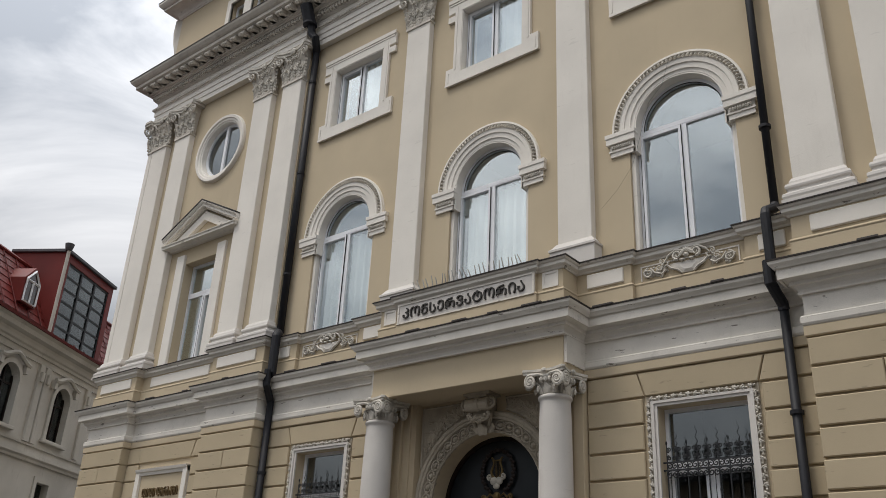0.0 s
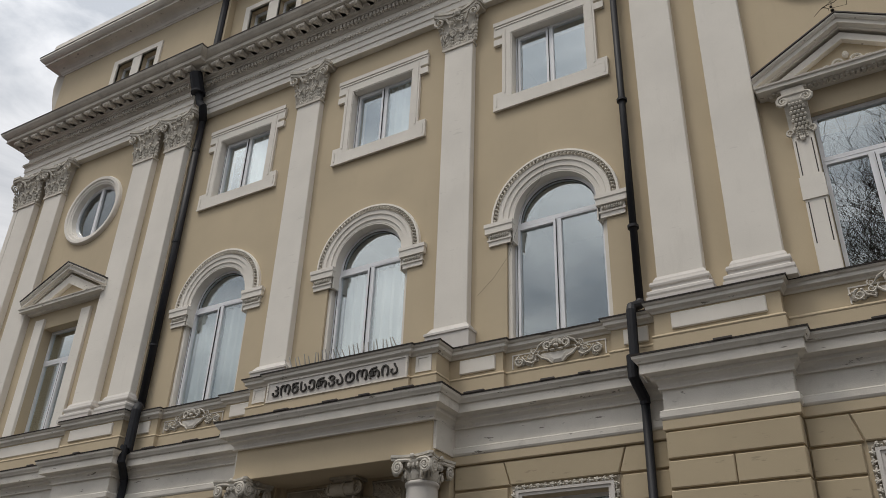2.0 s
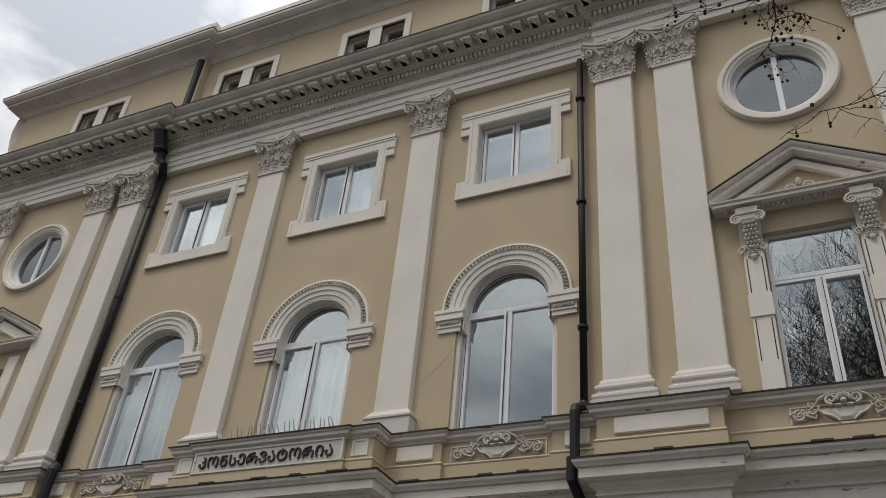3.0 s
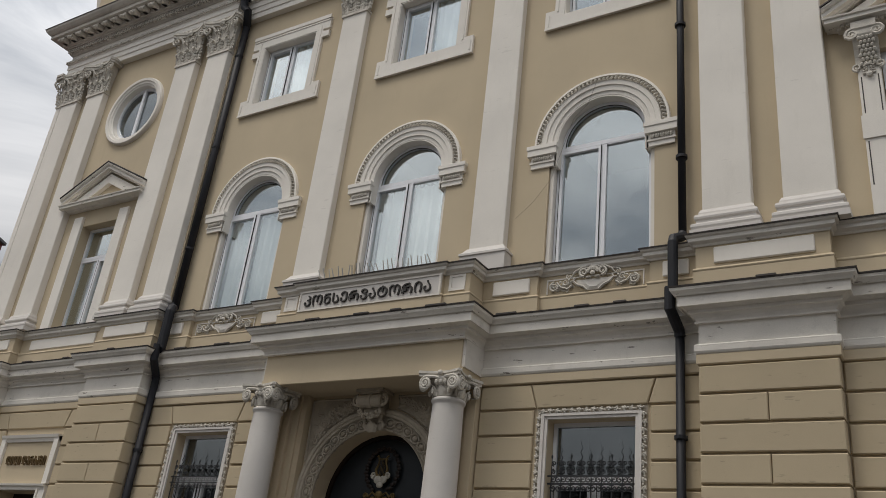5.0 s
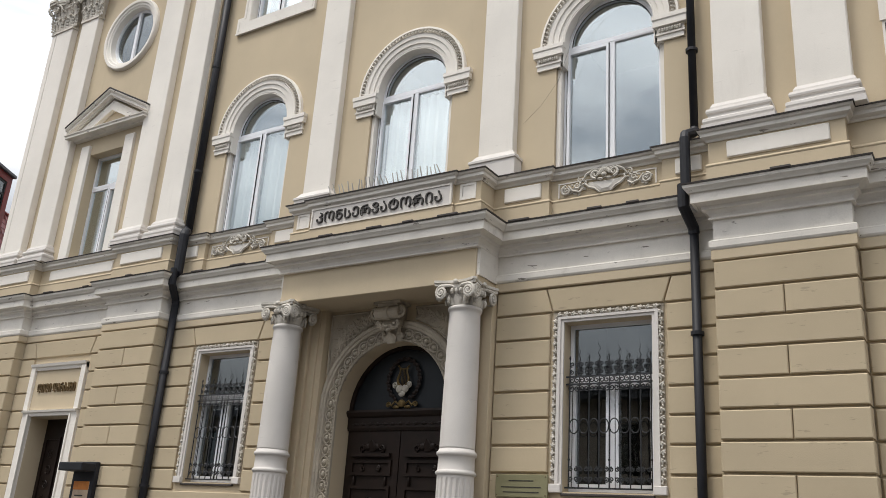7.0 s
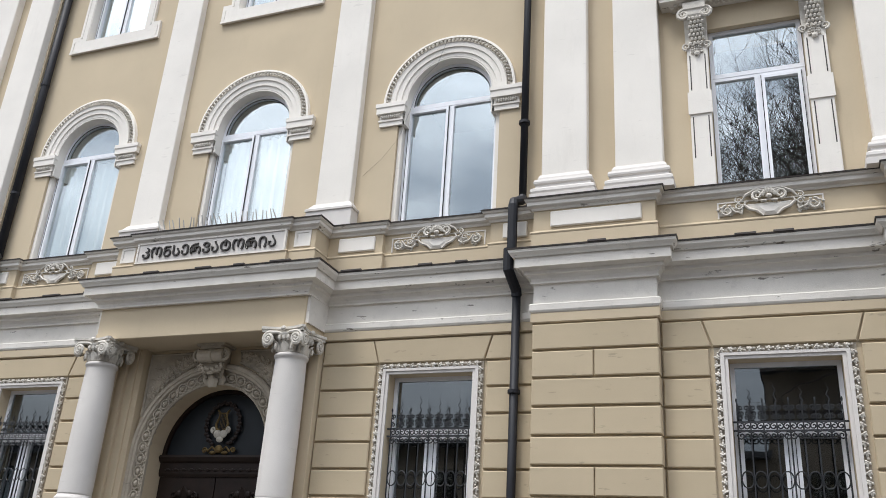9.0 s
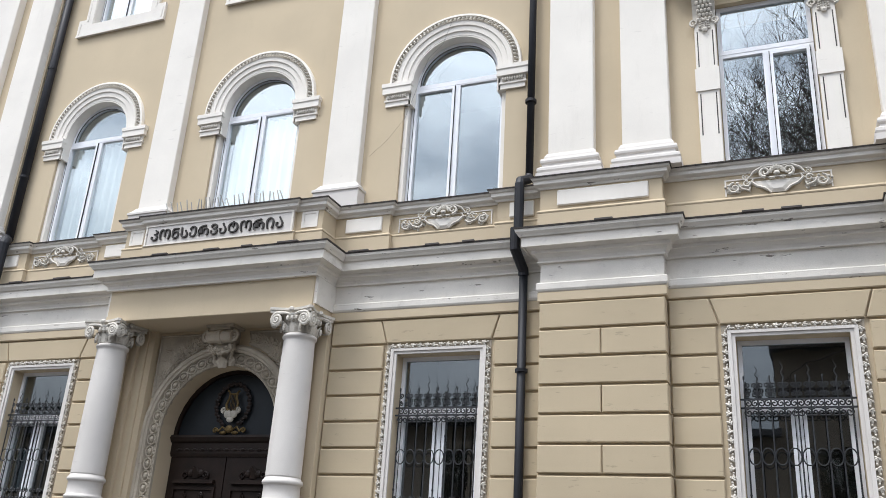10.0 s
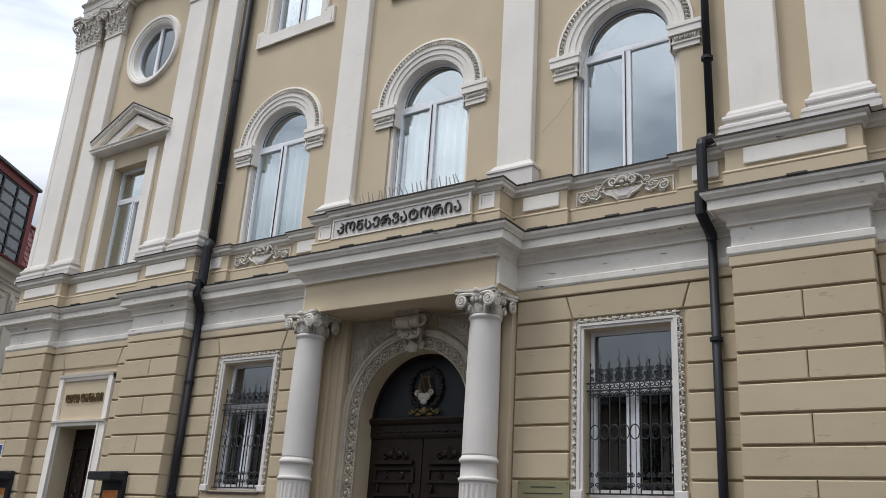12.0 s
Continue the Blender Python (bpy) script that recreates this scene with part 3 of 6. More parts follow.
# ---- pilasters with Corinthian capitals ----
def capital(w, z0, z1, y, dep):
    """A pilaster capital: bell, two rows of leaves, corner scrolls, hollow-sided abacus. Centred on x = 0, back on the wall y + dep."""
    h = z1 - z0
    bell = bmesh.new()
    n = 6
    rows = []
    for j in range(n + 1):
        t = j / n
        e = 0.10 * t ** 2
        hw, yy = w / 2 - 0.02 + e, y + 0.015 - e * 0.6
        rows.append([bell.verts.new(p) for p in ((-hw, y + dep, z0 + h * 0.86 * t), (-hw, yy, z0 + h * 0.86 * t), (hw, yy, z0 + h * 0.86 * t), (hw, y + dep, z0 + h * 0.86 * t))])
    for a, b in zip(rows, rows[1:]):
        for i in range(4):
            bell.faces.new((a[i], a[(i + 1) % 4], b[(i + 1) % 4], b[i]))
    box(bell, -w / 2 - 0.025, w / 2 + 0.025, y - 0.03, y + dep, z0 - 0.015, z0 + 0.045)
    orn = bmesh.new()
    for i in range(3):
        acanthus(orn, ((i - 1) * w * 0.33, y + 0.02, z0 + 0.04), w * 0.34, h * 0.38, 0.11)
    for i in range(2):
        acanthus(orn, ((i - 0.5) * w * 0.42, y + 0.01, z0 + h * 0.30), w * 0.32, h * 0.36, 0.13)
    for s in (-1, 1):
        acanthus(orn, (s * w * 0.50, y + 0.02, z0 + h * 0.28), w * 0.24, h * 0.40, 0.13, lean=s * 0.28)
        acanthus(orn, (s * w * 0.53, y + 0.05, z0 + 0.04), w * 0.20, h * 0.36, 0.09, lean=s * 0.15)
        # corner scroll and small inner scroll
        cx, cz = s * (w / 2 + 0.09), z0 + h * 0.74
        pts = [(s * w * 0.18, y - 0.03, z0 + h * 0.42), (s * w * 0.27, y - 0.06, z0 + h * 0.62), (s * w * 0.40, y - 0.10, z0 + h * 0.80)]
        pts += spiral(cx, cz, h * 0.13, 1.6, math.pi / 2 + s * 0.5, y - 0.13, side=-s, n=18)
        tube(orn, pts, [0.018, 0.024, 0.03] + [0.034 - 0.016 * i / 18 for i in range(19)], 5)
        pts = spiral(s * w * 0.13, z0 + h * 0.72, h * 0.085, 1.4, math.pi / 2 - s * 0.6, y - 0.07, side=s, n=14)
        tube(orn, pts, [0.022 - 0.01 * i / 14 for i in range(15)], 5)
    blob(orn, (0, y - 0.11, z0 + h * 0.90), 0.085, 0.05, 0.085)
    for k in range(5):
        a = 2 * math.pi * k / 5 + 0.3
        blob(orn, (0.07 * math.cos(a), y - 0.11, z0 + h * 0.90 + 0.07 * math.sin(a)), 0.04, 0.03, 0.04, 6, 4)
    # abacus with a hollow front
    aba = bmesh.new()
    hw = w / 2 + 0.22
    for za, zb, g in ((z0 + h * 0.86, z0 + h * 0.93, 0.0), (z0 + h * 0.93, z1, 0.025)):
        plan = [(-hw - g, y + dep), (-hw - g, y - 0.10), (-hw + 0.05, y - 0.20 - g)]
        m = 12
        for i in range(m + 1):
            t = -1 + 2 * i / m
            plan.append(((hw - 0.07) * t, y - g - 0.055 - 0.13 * t * t))
        plan += [(hw - 0.05, y - 0.20 - g), (hw + g, y - 0.10), (hw + g, y + dep)]
        lo = [aba.verts.new((px, py, za)) for px, py in plan]
        hi = [aba.verts.new((px, py, zb)) for px, py in plan]
        for i in range(len(plan)):
            j = (i + 1) % len(plan)
            aba.faces.new((lo[i], lo[j], hi[j], hi[i]))
        aba.faces.new(lo)
        aba.faces.new(hi)
    return bell, orn, aba


def to_mesh(name, bm, mat):
    me = bpy.data.meshes.new(name)
    bmesh.ops.recalc_face_normals(bm, faces=bm.faces[:])
    bm.to_mesh(me)
    bm.free()
    me.materials.append(mat)
    return me


def under(name, me, parent, at=(0, 0, 0)):
    ob = new(name, me)
    ob.parent = parent
    ob.location = at
    return ob


Z_CAP, Z_ABA = 14.32, 15.33
kinds = {}
for kind, w, face, back in (("main", 0.66, -0.15, MAIN), ("end", 0.70, -0.33, BAY)):
    bell, orn, aba = capital(w, Z_CAP, Z_ABA, face, back - face)
    shaft = bev_box(-w / 2, w / 2, face, back + 0.01, 7.44, Z_CAP, 0.012)
    base = bmesh.new()
    if kind == "main":
        moulding([(-0.1, 7.44), (0.10, 7.44), (0.10, 7.76), (0.12, 7.77), (0.12, 7.81), (0.08, 7.84), (0.02, 7.93), (-0.1, 7.97)], [(-w / 2, 0.0), (-w / 2, face), (w / 2, face), (w / 2, 0.0)], base)
    else:
        moulding([(-0.1, 7.44), (0.15, 7.44), (0.15, 7.53), (0.125, 7.54), (0.14, 7.575), (0.135, 7.62), (0.10, 7.645), (0.075, 7.66), (0.07, 7.70), (0.095, 7.72), (0.10, 7.75), (0.085, 7.79),
                  (0.05, 7.80), (0.045, 7.84), (0.015, 7.90), (-0.1, 7.91)], [(-w / 2, BAY), (-w / 2, face), (w / 2, face), (w / 2, BAY)], base)
    kinds[kind] = [("shaft", to_mesh("shaft", shaft, WHITE)), ("base", to_mesh("base", base, STONE)), ("bell", to_mesh("bell", bell, CARVED)), ("leaf_carving", to_mesh("leaf_carving", orn, CARVED)), ("abacus", to_mesh("abacus", aba, CARVED))]
for x, kind in ((-1.97, "main"), (1.97, "main"), *[(s * c, "end") for s in (-1, 1) for c in (6.02, 7.145, 10.615, 11.74)]):
    p = group_of("pilaster", B)
    p.location = (x, 0, 0)
    tagged(p, "white pilaster with carved Corinthian capital")
    for name, me in kinds[kind]:
        under(name, me, p)

for s in (-1, 1):
    # the corner pilaster turns onto the side wall
    p = group_of("pilaster", B)
    p.location, p.rotation_euler = (s * (XE - 0.16), 0.03, 0), (0, 0, s * math.pi / 2)
    tagged(p, "white pilaster with carved Corinthian capital")
    for name, me in kinds["end"]:
        under(name, me, p)

# ---- main entablature ----
TOP = [(5.70, -0.15), (5.70, -0.33), (XE + 0.17, -0.33), (XE + 0.17, 8)]
topw = mirrored(TOP)
part("architrave", moulding([(-0.2, 15.29), (0.0, 15.29), (0.0, 15.44), (0.025, 15.45), (0.025, 15.60), (0.05, 15.61), (0.05, 15.76), (0.07, 15.77), (0.10, 15.84), (0.10, 15.87), (-0.2, 15.88)], topw), WHITE, B, "white three-band architrave")
part("frieze", moulding([(-0.2, 15.87), (0.02, 15.87), (0.02, 16.10), (-0.2, 16.10)], topw), WHITE, B, "white plaster frieze band")
part("main_cornice", moulding([(-0.2, 16.09), (0.04, 16.09), (0.08, 16.13), (0.10, 16.14), (0.10, 16.26), (0.19, 16.27), (0.20, 16.32), (0.27, 16.34), (0.29, 16.49), (0.52, 16.505), (0.55, 16.52), (0.55, 16.62),
                               (0.58, 16.63), (0.62, 16.66), (0.68, 16.73), (0.70, 16.79), (-0.2, 16.83)], topw), CORNICE, B, "sooty plaster main cornice")
part("flashing", moulding([(-0.2, 16.83), (0.71, 16.79), (0.715, 16.815), (-0.2, 16.87)], topw), FLASH, B, "dark metal flashing on the ledge")


def along(path, step, first=0.0):
    """Places at even steps along the straight runs of a path that face the street: (x, y)."""
    out = []
    for (xa, ya), (xb, yb) in zip(path, path[1:]):
        if abs(ya - yb) < 1e-6:
            n = max(1, round((xb - xa) / step))
            out += [(xa + (xb - xa) * (i + 0.5) / n, ya) for i in range(n)]
    return out


offset = lambda path, o: [(x + (o if x > 0 else -o) * (1 if abs(x) > 6 else -1), y - o) for x, y in path]
dent = bmesh.new()
for x, y in along(offset(topw, 0.10), 0.105):
    box(dent, x - 0.034, x + 0.034, y - 0.075, y + 0.02, 16.145, 16.255)
tagged(part("dentil_course", dent, CORNICE, B, "row of small plaster dentils"), kind="stuff")
bead = bmesh.new()
for x, y in along(offset(topw, 0.10), 0.075):
    box(bead, x - 0.024, x + 0.024, y - 0.022, y + 0.02, 15.79, 15.86)
tagged(part("bead_course", bead, CORNICE, B), kind="stuff")
mod = bmesh.new()
moulding([(-0.13, 0), (-0.0, 0), (0.04, 0.03), (0.05, 0.09), (0.02, 0.14), (-0.13, 0.14)], [(-0.075, 0.0), (-0.075, -0.19), (0.075, -0.19), (0.075, 0.0)], mod)
blob(mod, (0, -0.22, 0.03), 0.065, 0.06, 0.05, 8, 5)
mod_me = to_mesh("modillion", mod, CORNICE)
rose = bmesh.new()
blob(rose, (0, 0, 0), 0.07, 0.07, 0.03, 8, 5)
for k in range(6):
    blob(rose, (0.07 * math.cos(k * 1.047), 0.07 * math.sin(k * 1.047), 0.005), 0.035, 0.035, 0.02, 6, 4)
rose_me = to_mesh("rosette", rose, CORNICE)
corn_pieces = []
for x, y in along(offset(topw, 0.27), 0.385):
    corn_pieces.append(("modillion", mod_me, (x, y, 16.36)))
mods = [p[2] for p in corn_pieces]
for a, b in zip(mods, mods[1:]):
    if abs(a[1] - b[1]) < 1e-6 and b[0] - a[0] < 0.6:
        corn_pieces.append(("rosette", rose_me, ((a[0] + b[0]) / 2, a[1] - 0.15, 16.49)))
mc = group_of("modillion_course", B)
for name, me, at in corn_pieces:
    under(name, me, mc, at)

# ---- attic storey ----
AM, AE = 0.10, -0.10
att = [(k * D, 0.93) for k in (-1, 0, 1)]
att_open = [("rect", c + o * 0.50, 0.33, 17.55, 18.80) for c, _ in att for o in (-1, 1)]
part("attic_wall", wall(-5.4, 5.4, 16.5, 19.75, AM, 0.4, att_open), OCHRE, B, "ochre attic storey wall")
for s in (-1, 1):
    xa, xb = sorted((s * 5.4, s * 12.38))
    part("attic_wall", wall(xa, xb, 16.5, 19.75, AE, 0.6, [("rect", s * RC + o * 0.50, 0.33, 17.55, 18.80) for o in (-1, 1)]), OCHRE, B, "ochre attic storey wall")
    part("attic_wall", boxes((s * 12.0, s * 11.6, 0.5, 12, 16.5, 19.6)), OCHRE, B)
apath = mirrored([(5.4, AM), (5.4, AE), (12.25, AE), (12.25, 8)])
raised = []
raised.append(part("attic_cornice", moulding([(-0.1, 19.30), (0.02, 19.30), (0.03, 19.34), (0.05, 19.35), (0.08, 19.42), (0.15, 19.49), (0.26, 19.54), (0.38, 19.56), (0.42, 19.57), (0.42, 19.64), (0.48, 19.66), (0.53, 19.71), (0.57, 19.77),
                                (0.57, 19.84), (-0.1, 19.86)], apath), LEDGE, B, "coved attic cornice"))
raised.append(part("attic_flashing", moulding([(-0.1, 19.86), (0.58, 19.84), (0.585, 19.86), (-0.1, 19.89)], apath), FLASH, B))
raised.append(part("attic_gutter", moulding([(-0.4, 19.86), (0.26, 19.86), (0.33, 19.95), (0.35, 20.16), (0.33, 20.34), (0.26, 20.42), (-0.4, 20.46)], apath), LEDGE, B, "pale rounded roof edge"))
raised.append(part("roof", boxes((-12.2, 12.2, 0.2, 12.2, 20.20, 20.40)), GREYROOF, B))
for ob in raised:
    ob.location.z, ob.scale.x = 0.22, 1.018
raised[2].location.z = 0.33
for s in (-1, 1):
    # curved bracket that carries the cornice round the end
    b = bmesh.new()
    prof = [(11.9, 16.6), (12.25, 17.3), (12.58, 18.1), (12.85, 18.8), (12.98, 19.3), (12.96, 19.78), (11.9, 19.80)]
    f = [b.verts.new((s * x, AE + 0.10, z)) for x, z in prof]
    g = [b.verts.new((s * x, 6.0, z)) for x, z in prof]
    b.faces.new(f)
    b.faces.new(g)
    for i in range(len(prof)):
        j = (i + 1) % len(prof)
        b.faces.new((f[i], f[j], g[j], g[i]))
    part("end_cove", b, CORNICE, B)
for cx, e in [(k * D, AM) for k in (-1, 0, 1)] + [(-RC, AE), (RC, AE)]:
    w = group_of("attic_window", B)
    part("surround", boxes((cx - 1.0, cx + 1.0, e - 0.05, e + 0.05, 18.80, 18.96), (cx - 1.0, cx - 0.83, e - 0.05, e + 0.05, 17.5, 18.80), (cx + 0.83, cx + 1.0, e - 0.05, e + 0.05, 17.5, 18.80),
                           (cx - 0.17, cx + 0.17, e - 0.035, e + 0.05, 17.5, 18.80)), WHITE, w)
    for o in (-1, 1):
        c = cx + o * 0.5
        part("frame", boxes((c - 0.33, c - 0.28, e + 0.18, e + 0.24, 17.55, 18.80), (c + 0.28, c + 0.33, e + 0.18, e + 0.24, 17.55, 18.80), (c - 0.28, c + 0.28, e + 0.18, e + 0.24, 18.74, 18.80)), PVC, w)
        part("pane", boxes((c - 0.29, c + 0.29, e + 0.205, e + 0.215, 17.55, 18.75)), GLASS, w)


# ---- windows ----
def rect_bars(bars, y0, y1):
    return boxes(*[(a, b, y0, y1, c, d) for a, b, c, d in bars])


def pane(x0, x1, z0, z1, y, parent):
    ob = part("pane", boxes((x0, x1, y, y + 0.008, z0, z1)), GLASS if z0 > 6 else LOWGLASS, parent)
    ob.visible_shadow = False
    return ob


def casements(parent, cx, half, z0, z1, y, split=0.0, sash=-1):
    """Two white leaves with a middle post; one leaf has a sash frame of its own."""
    f = 0.055
    part("frame", rect_bars([(cx - half, cx - half + f, z0, z1), (cx + half - f, cx + half, z0, z1), (cx - half + f, cx + half - f, z0, z0 + f), (cx - half + f, cx + half - f, z1 - f, z1),
                             (cx + split - 0.045, cx + split + 0.045, z0 + f, z1 - f)], y - 0.035, y + 0.035), PVC, parent, "white plastic window frame")
    for s in (-1, 1):
        xa, xb = (cx - half + f, cx + split - 0.045) if s < 0 else (cx + split + 0.045, cx + half - f)
        if s == sash or sash == 0:
            g = 0.05
            part("sash", rect_bars([(xa, xa + g, z0 + f, z1 - f), (xb - g, xb, z0 + f, z1 - f), (xa + g, xb - g, z0 + f, z0 + f + g), (xa + g, xb - g, z1 - f - g, z1 - f)], y - 0.055, y + 0.02), PVC, parent)
            part("gasket", rect_bars([(xa - 0.004, xa + 0.006, z0 + f, z1 - f), (xb - 0.006, xb + 0.004, z0 + f, z1 - f)], y - 0.058, y - 0.03), GASKET, parent)
            xa, xb, za, zb = xa + g - 0.01, xb - g + 0.01, z0 + f + g - 0.01, z1 - f - g + 0.01
        else:
            xa, xb, za, zb = xa - 0.01, xb + 0.01, z0 + f - 0.01, z1 - f + 0.01
        pane(xa, xb, za, zb, y, parent)


def curtain(x0, x1, z0, z1, y, name="curtain"):
    bm = bmesh.new()
    n, ph = max(8, int((x1 - x0) * 40)), random.random() * 6
    rows = []
    for i in range(n + 1):
        x = x0 + (x1 - x0) * i / n
        rows.append([bm.verts.new((x + 0.01 * math.sin(i * 0.9 + ph + k), y + 0.028 * math.sin(i * 0.8 + ph) * (1 + 0.2 * k) + 0.012 * math.sin(i * 2.1 + k), z0 + (z1 - z0) * k / 3)) for k in range(4)])
    for a, b in zip(rows, rows[1:]):
        for k in range(3):
            bm.faces.new((a[k], b[k], b[k + 1], a[k + 1]))
    ob = smooth(part(name, bm, CURTAIN))
    return tagged(ob, "thin white voile curtain hanging inside the window", "curtain", group="curtains behind the windows")


def arch_window(cx):
    w = group_of("arched_window", B)
    tagged(w, "tall round-arched window with white frames")
    half, z0, sp = 0.785, 7.44, 9.81
    y = 0.20
    casements(w, cx, 0.842, z0, sp - 0.03, y)
    fr = boxes((cx - half + 0.01, cx + half - 0.01, y - 0.04, y + 0.04, sp - 0.065, sp + 0.015))
    arch_band(cx, sp, half - 0.075, half - 0.005, y - 0.035, y + 0.035, bm=fr)
    part("frame", fr, PVC, w, "white arched frame head")
    g = bmesh.new()
    n, c = 24, None
    vs = [g.verts.new((cx + (half - 0.06) * math.cos(math.pi * i / n), y, sp + (half - 0.06) * math.sin(math.pi * i / n))) for i in range(n + 1)]
    g.faces.new(vs)
    ex = bmesh.ops.extrude_face_region(g, geom=g.faces[:])
    bmesh.ops.translate(g, verts=[v for v in ex["geom"] if isinstance(v, bmesh.types.BMVert)], vec=(0, 0.008, 0))
    ob = part("pane", g, GLASS, w)
    ob.visible_shadow = False
    rv = arch_band(cx, sp, 0.776, 0.797, -0.026, y + 0.03)
    for s in (-1, 1):
        xa, xb = sorted((cx + s * 0.776, cx + s * 0.797))
        box(rv, xa, xb, -0.026, y + 0.03, 9.375, sp)
    part("reveal", rv, WHITE, w, "white plastered window reveal")
    part("gasket", arch_band(cx, sp, 0.700, 0.712, y - 0.042, y - 0.03), GASKET, w)
    # jamb margin and archivolt
    for s in (-1, 1):
        xa, xb = sorted((cx + s * 0.848, cx + s * 0.924))
        part("jamb_margin", bev_box(xa, xb, 0.05, 0.48, 7.44, 9.385, 0.006), WHITE, w, "pale set-back window jamb")
        xa, xb = sorted((cx + s * 0.80, cx + s * 0.862))
        part("jamb_margin", boxes((xa, xb, 0.0, 0.45, 9.385, 9.812)), WHITE, w)
        # impost block with a carved band
        xa, xb = sorted((cx + s * 0.865, cx + s * 1.235))
        part("impost", moulding([(-0.1, 9.38), (0.03, 9.38), (0.03, 9.46), (0.05, 9.47), (0.05, 9.50), (0.035, 9.505), (0.035, 9.60), (0.085, 9.612), (0.085, 9.72), (0.10, 9.74), (0.10, 9.815), (-0.1, 9.815)],
                                [(xa, 0.3), (xa, -0.005), (xb, -0.005), (xb, 0.02)]), WHITE, w, "moulded impost block")
        b = bmesh.new()
        for i in range(9):
            x = xa + (xb - xa) * (i + 0.5) / 9
            blob(b, (x, -0.055, 9.552), 0.019, 0.032, 0.045, 6, 4)
        tagged(part("impost_carving", b, CARVED, w), kind="stuff")
    A0, A1 = 0.0, math.pi
    part("archivolt", arch_profile(cx, 9.815, [(0.798, 0.02), (0.798, -0.03), (0.865, -0.032), (0.872, -0.055), (0.965, -0.058), (0.975, -0.08), (1.05, -0.085), (1.06, -0.10), (1.07, -0.03),
                                               (1.155, -0.03), (1.16, -0.085), (1.20, -0.08), (1.205, 0.02)]), WHITE, w, "stepped plaster archivolt")
    rope = bmesh.new()
    n = 46
    for i in range(n):
        a = math.pi * (i + 0.5) / n
        m = Matrix.Translation((cx + 1.112 * math.cos(a), -0.060, 9.815 + 1.112 * math.sin(a))) @ Matrix.Rotation(-a + 0.5, 4, "Y") @ Matrix.Diagonal((0.052, 0.045, 0.024, 1))
        bmesh.ops.create_icosphere(rope, subdivisions=1, radius=1.0, matrix=m)
    part("rope_moulding", rope, CARVED, w, "carved rope moulding round the arch")


for k in (-1, 0, 1):
    arch_window(k * D)


def mid_window(cx):
    w = group_of("upper_window", B)
    tagged(w, "square upper window in an eared white surround")
    casements(w, cx, 0.770, 12.68, 14.266, 0.165)
    o, e = 0.985, 1.175
    part("reveal", boxes((cx - 0.788, cx - 0.772, -0.05, 0.24, 12.675, 14.275), (cx + 0.772, cx + 0.788, -0.05, 0.24, 12.675, 14.275), (cx - 0.771, cx + 0.771, -0.05, 0.24, 14.268, 14.285)), WHITE, w, "white plastered window reveal")
    part("surround", boxes((cx - o, cx - 0.792, -0.06, 0.02, 12.66, 14.29), (cx + 0.792, cx + o, -0.06, 0.02, 12.66, 14.29), (cx - e, cx + e, -0.06, 0.02, 14.292, 14.60), (cx - e, cx + e, -0.06, 0.02, 12.38, 12.658),
                           (cx - e, cx - o - 0.001, -0.06, 0.02, 12.66, 12.80), (cx + o + 0.001, cx + e, -0.06, 0.02, 12.66, 12.80),
                           (cx - e, cx - o - 0.001, -0.06, 0.02, 14.06, 14.22), (cx + o + 0.001, cx + e, -0.06, 0.02, 14.06, 14.22)), WHITE, w, "eared white plaster surround")
    part("surround_bead", boxes((cx - e, cx + e, -0.085, -0.055, 14.56, 14.66), (cx - e + 0.03, cx + e - 0.03, -0.075, -0.055, 14.50, 14.535),
                                (cx - o + 0.04, cx - o + 0.075, -0.072, -0.055, 12.75, 14.45), (cx + o - 0.075, cx + o - 0.04, -0.072, -0.055, 12.75, 14.45),
                                (cx - e + 0.05, cx - e + 0.08, -0.072, -0.055, 12.45, 12.70), (cx + e - 0.08, cx + e - 0.05, -0.072, -0.055, 12.45, 12.70),
                                (cx - e, cx + e, -0.075, -0.055, 12.36, 12.40)), WHITE, w)


for k in (-1, 0, 1):
    mid_window(k * D)
for cx in (-D, 0):
    curtain(cx - 0.68, cx - 0.06, 7.5, 9.7, 0.30)
    curtain(cx + 0.06, cx + 0.70, 7.5, 9.7, 0.30)
for cx in (-D, 0):
    curtain(cx + 0.08, cx + 0.70, 12.72, 14.2, 0.24)


def oculus(cx):
    w = group_of("round_window", B)
    tagged(w, "round window in a moulded white ring")
    cz, y = 13.44, BAY
    part("ring", arch_profile(cx, cz, [(0.795, y + 0.30), (0.795, y - 0.02), (0.83, y - 0.03), (0.845, y - 0.055), (0.90, y - 0.06), (0.915, y - 0.09), (0.985, y - 0.095), (1.01, y - 0.06), (1.02, y + 0.01)], 0, 2 * math.pi, 48), WHITE, w)
    fr = arch_band(cx, cz, 0.725, 0.80, y + 0.12, y + 0.19, 0, 2 * math.pi, 40)
    box(fr, cx - 0.045, cx + 0.045, y + 0.11, y + 0.18, cz - 0.735, cz + 0.735)
    part("frame", fr, PVC, w)
    g = bmesh.new()
    g.faces.new([g.verts.new((cx + 0.74 * math.cos(2 * math.pi * i / 40), y + 0.16, cz + 0.74 * math.sin(2 * math.pi * i / 40))) for i in range(40)])
    ex = bmesh.ops.extrude_face_region(g, geom=g.faces[:])
    bmesh.ops.translate(g, verts=[v for v in ex["geom"] if isinstance(v, bmesh.types.BMVert)], vec=(0, 0.008, 0))
    part("pane", g, DIMGLASS, w).visible_shadow = False


oculus(-RC)
oculus(RC)


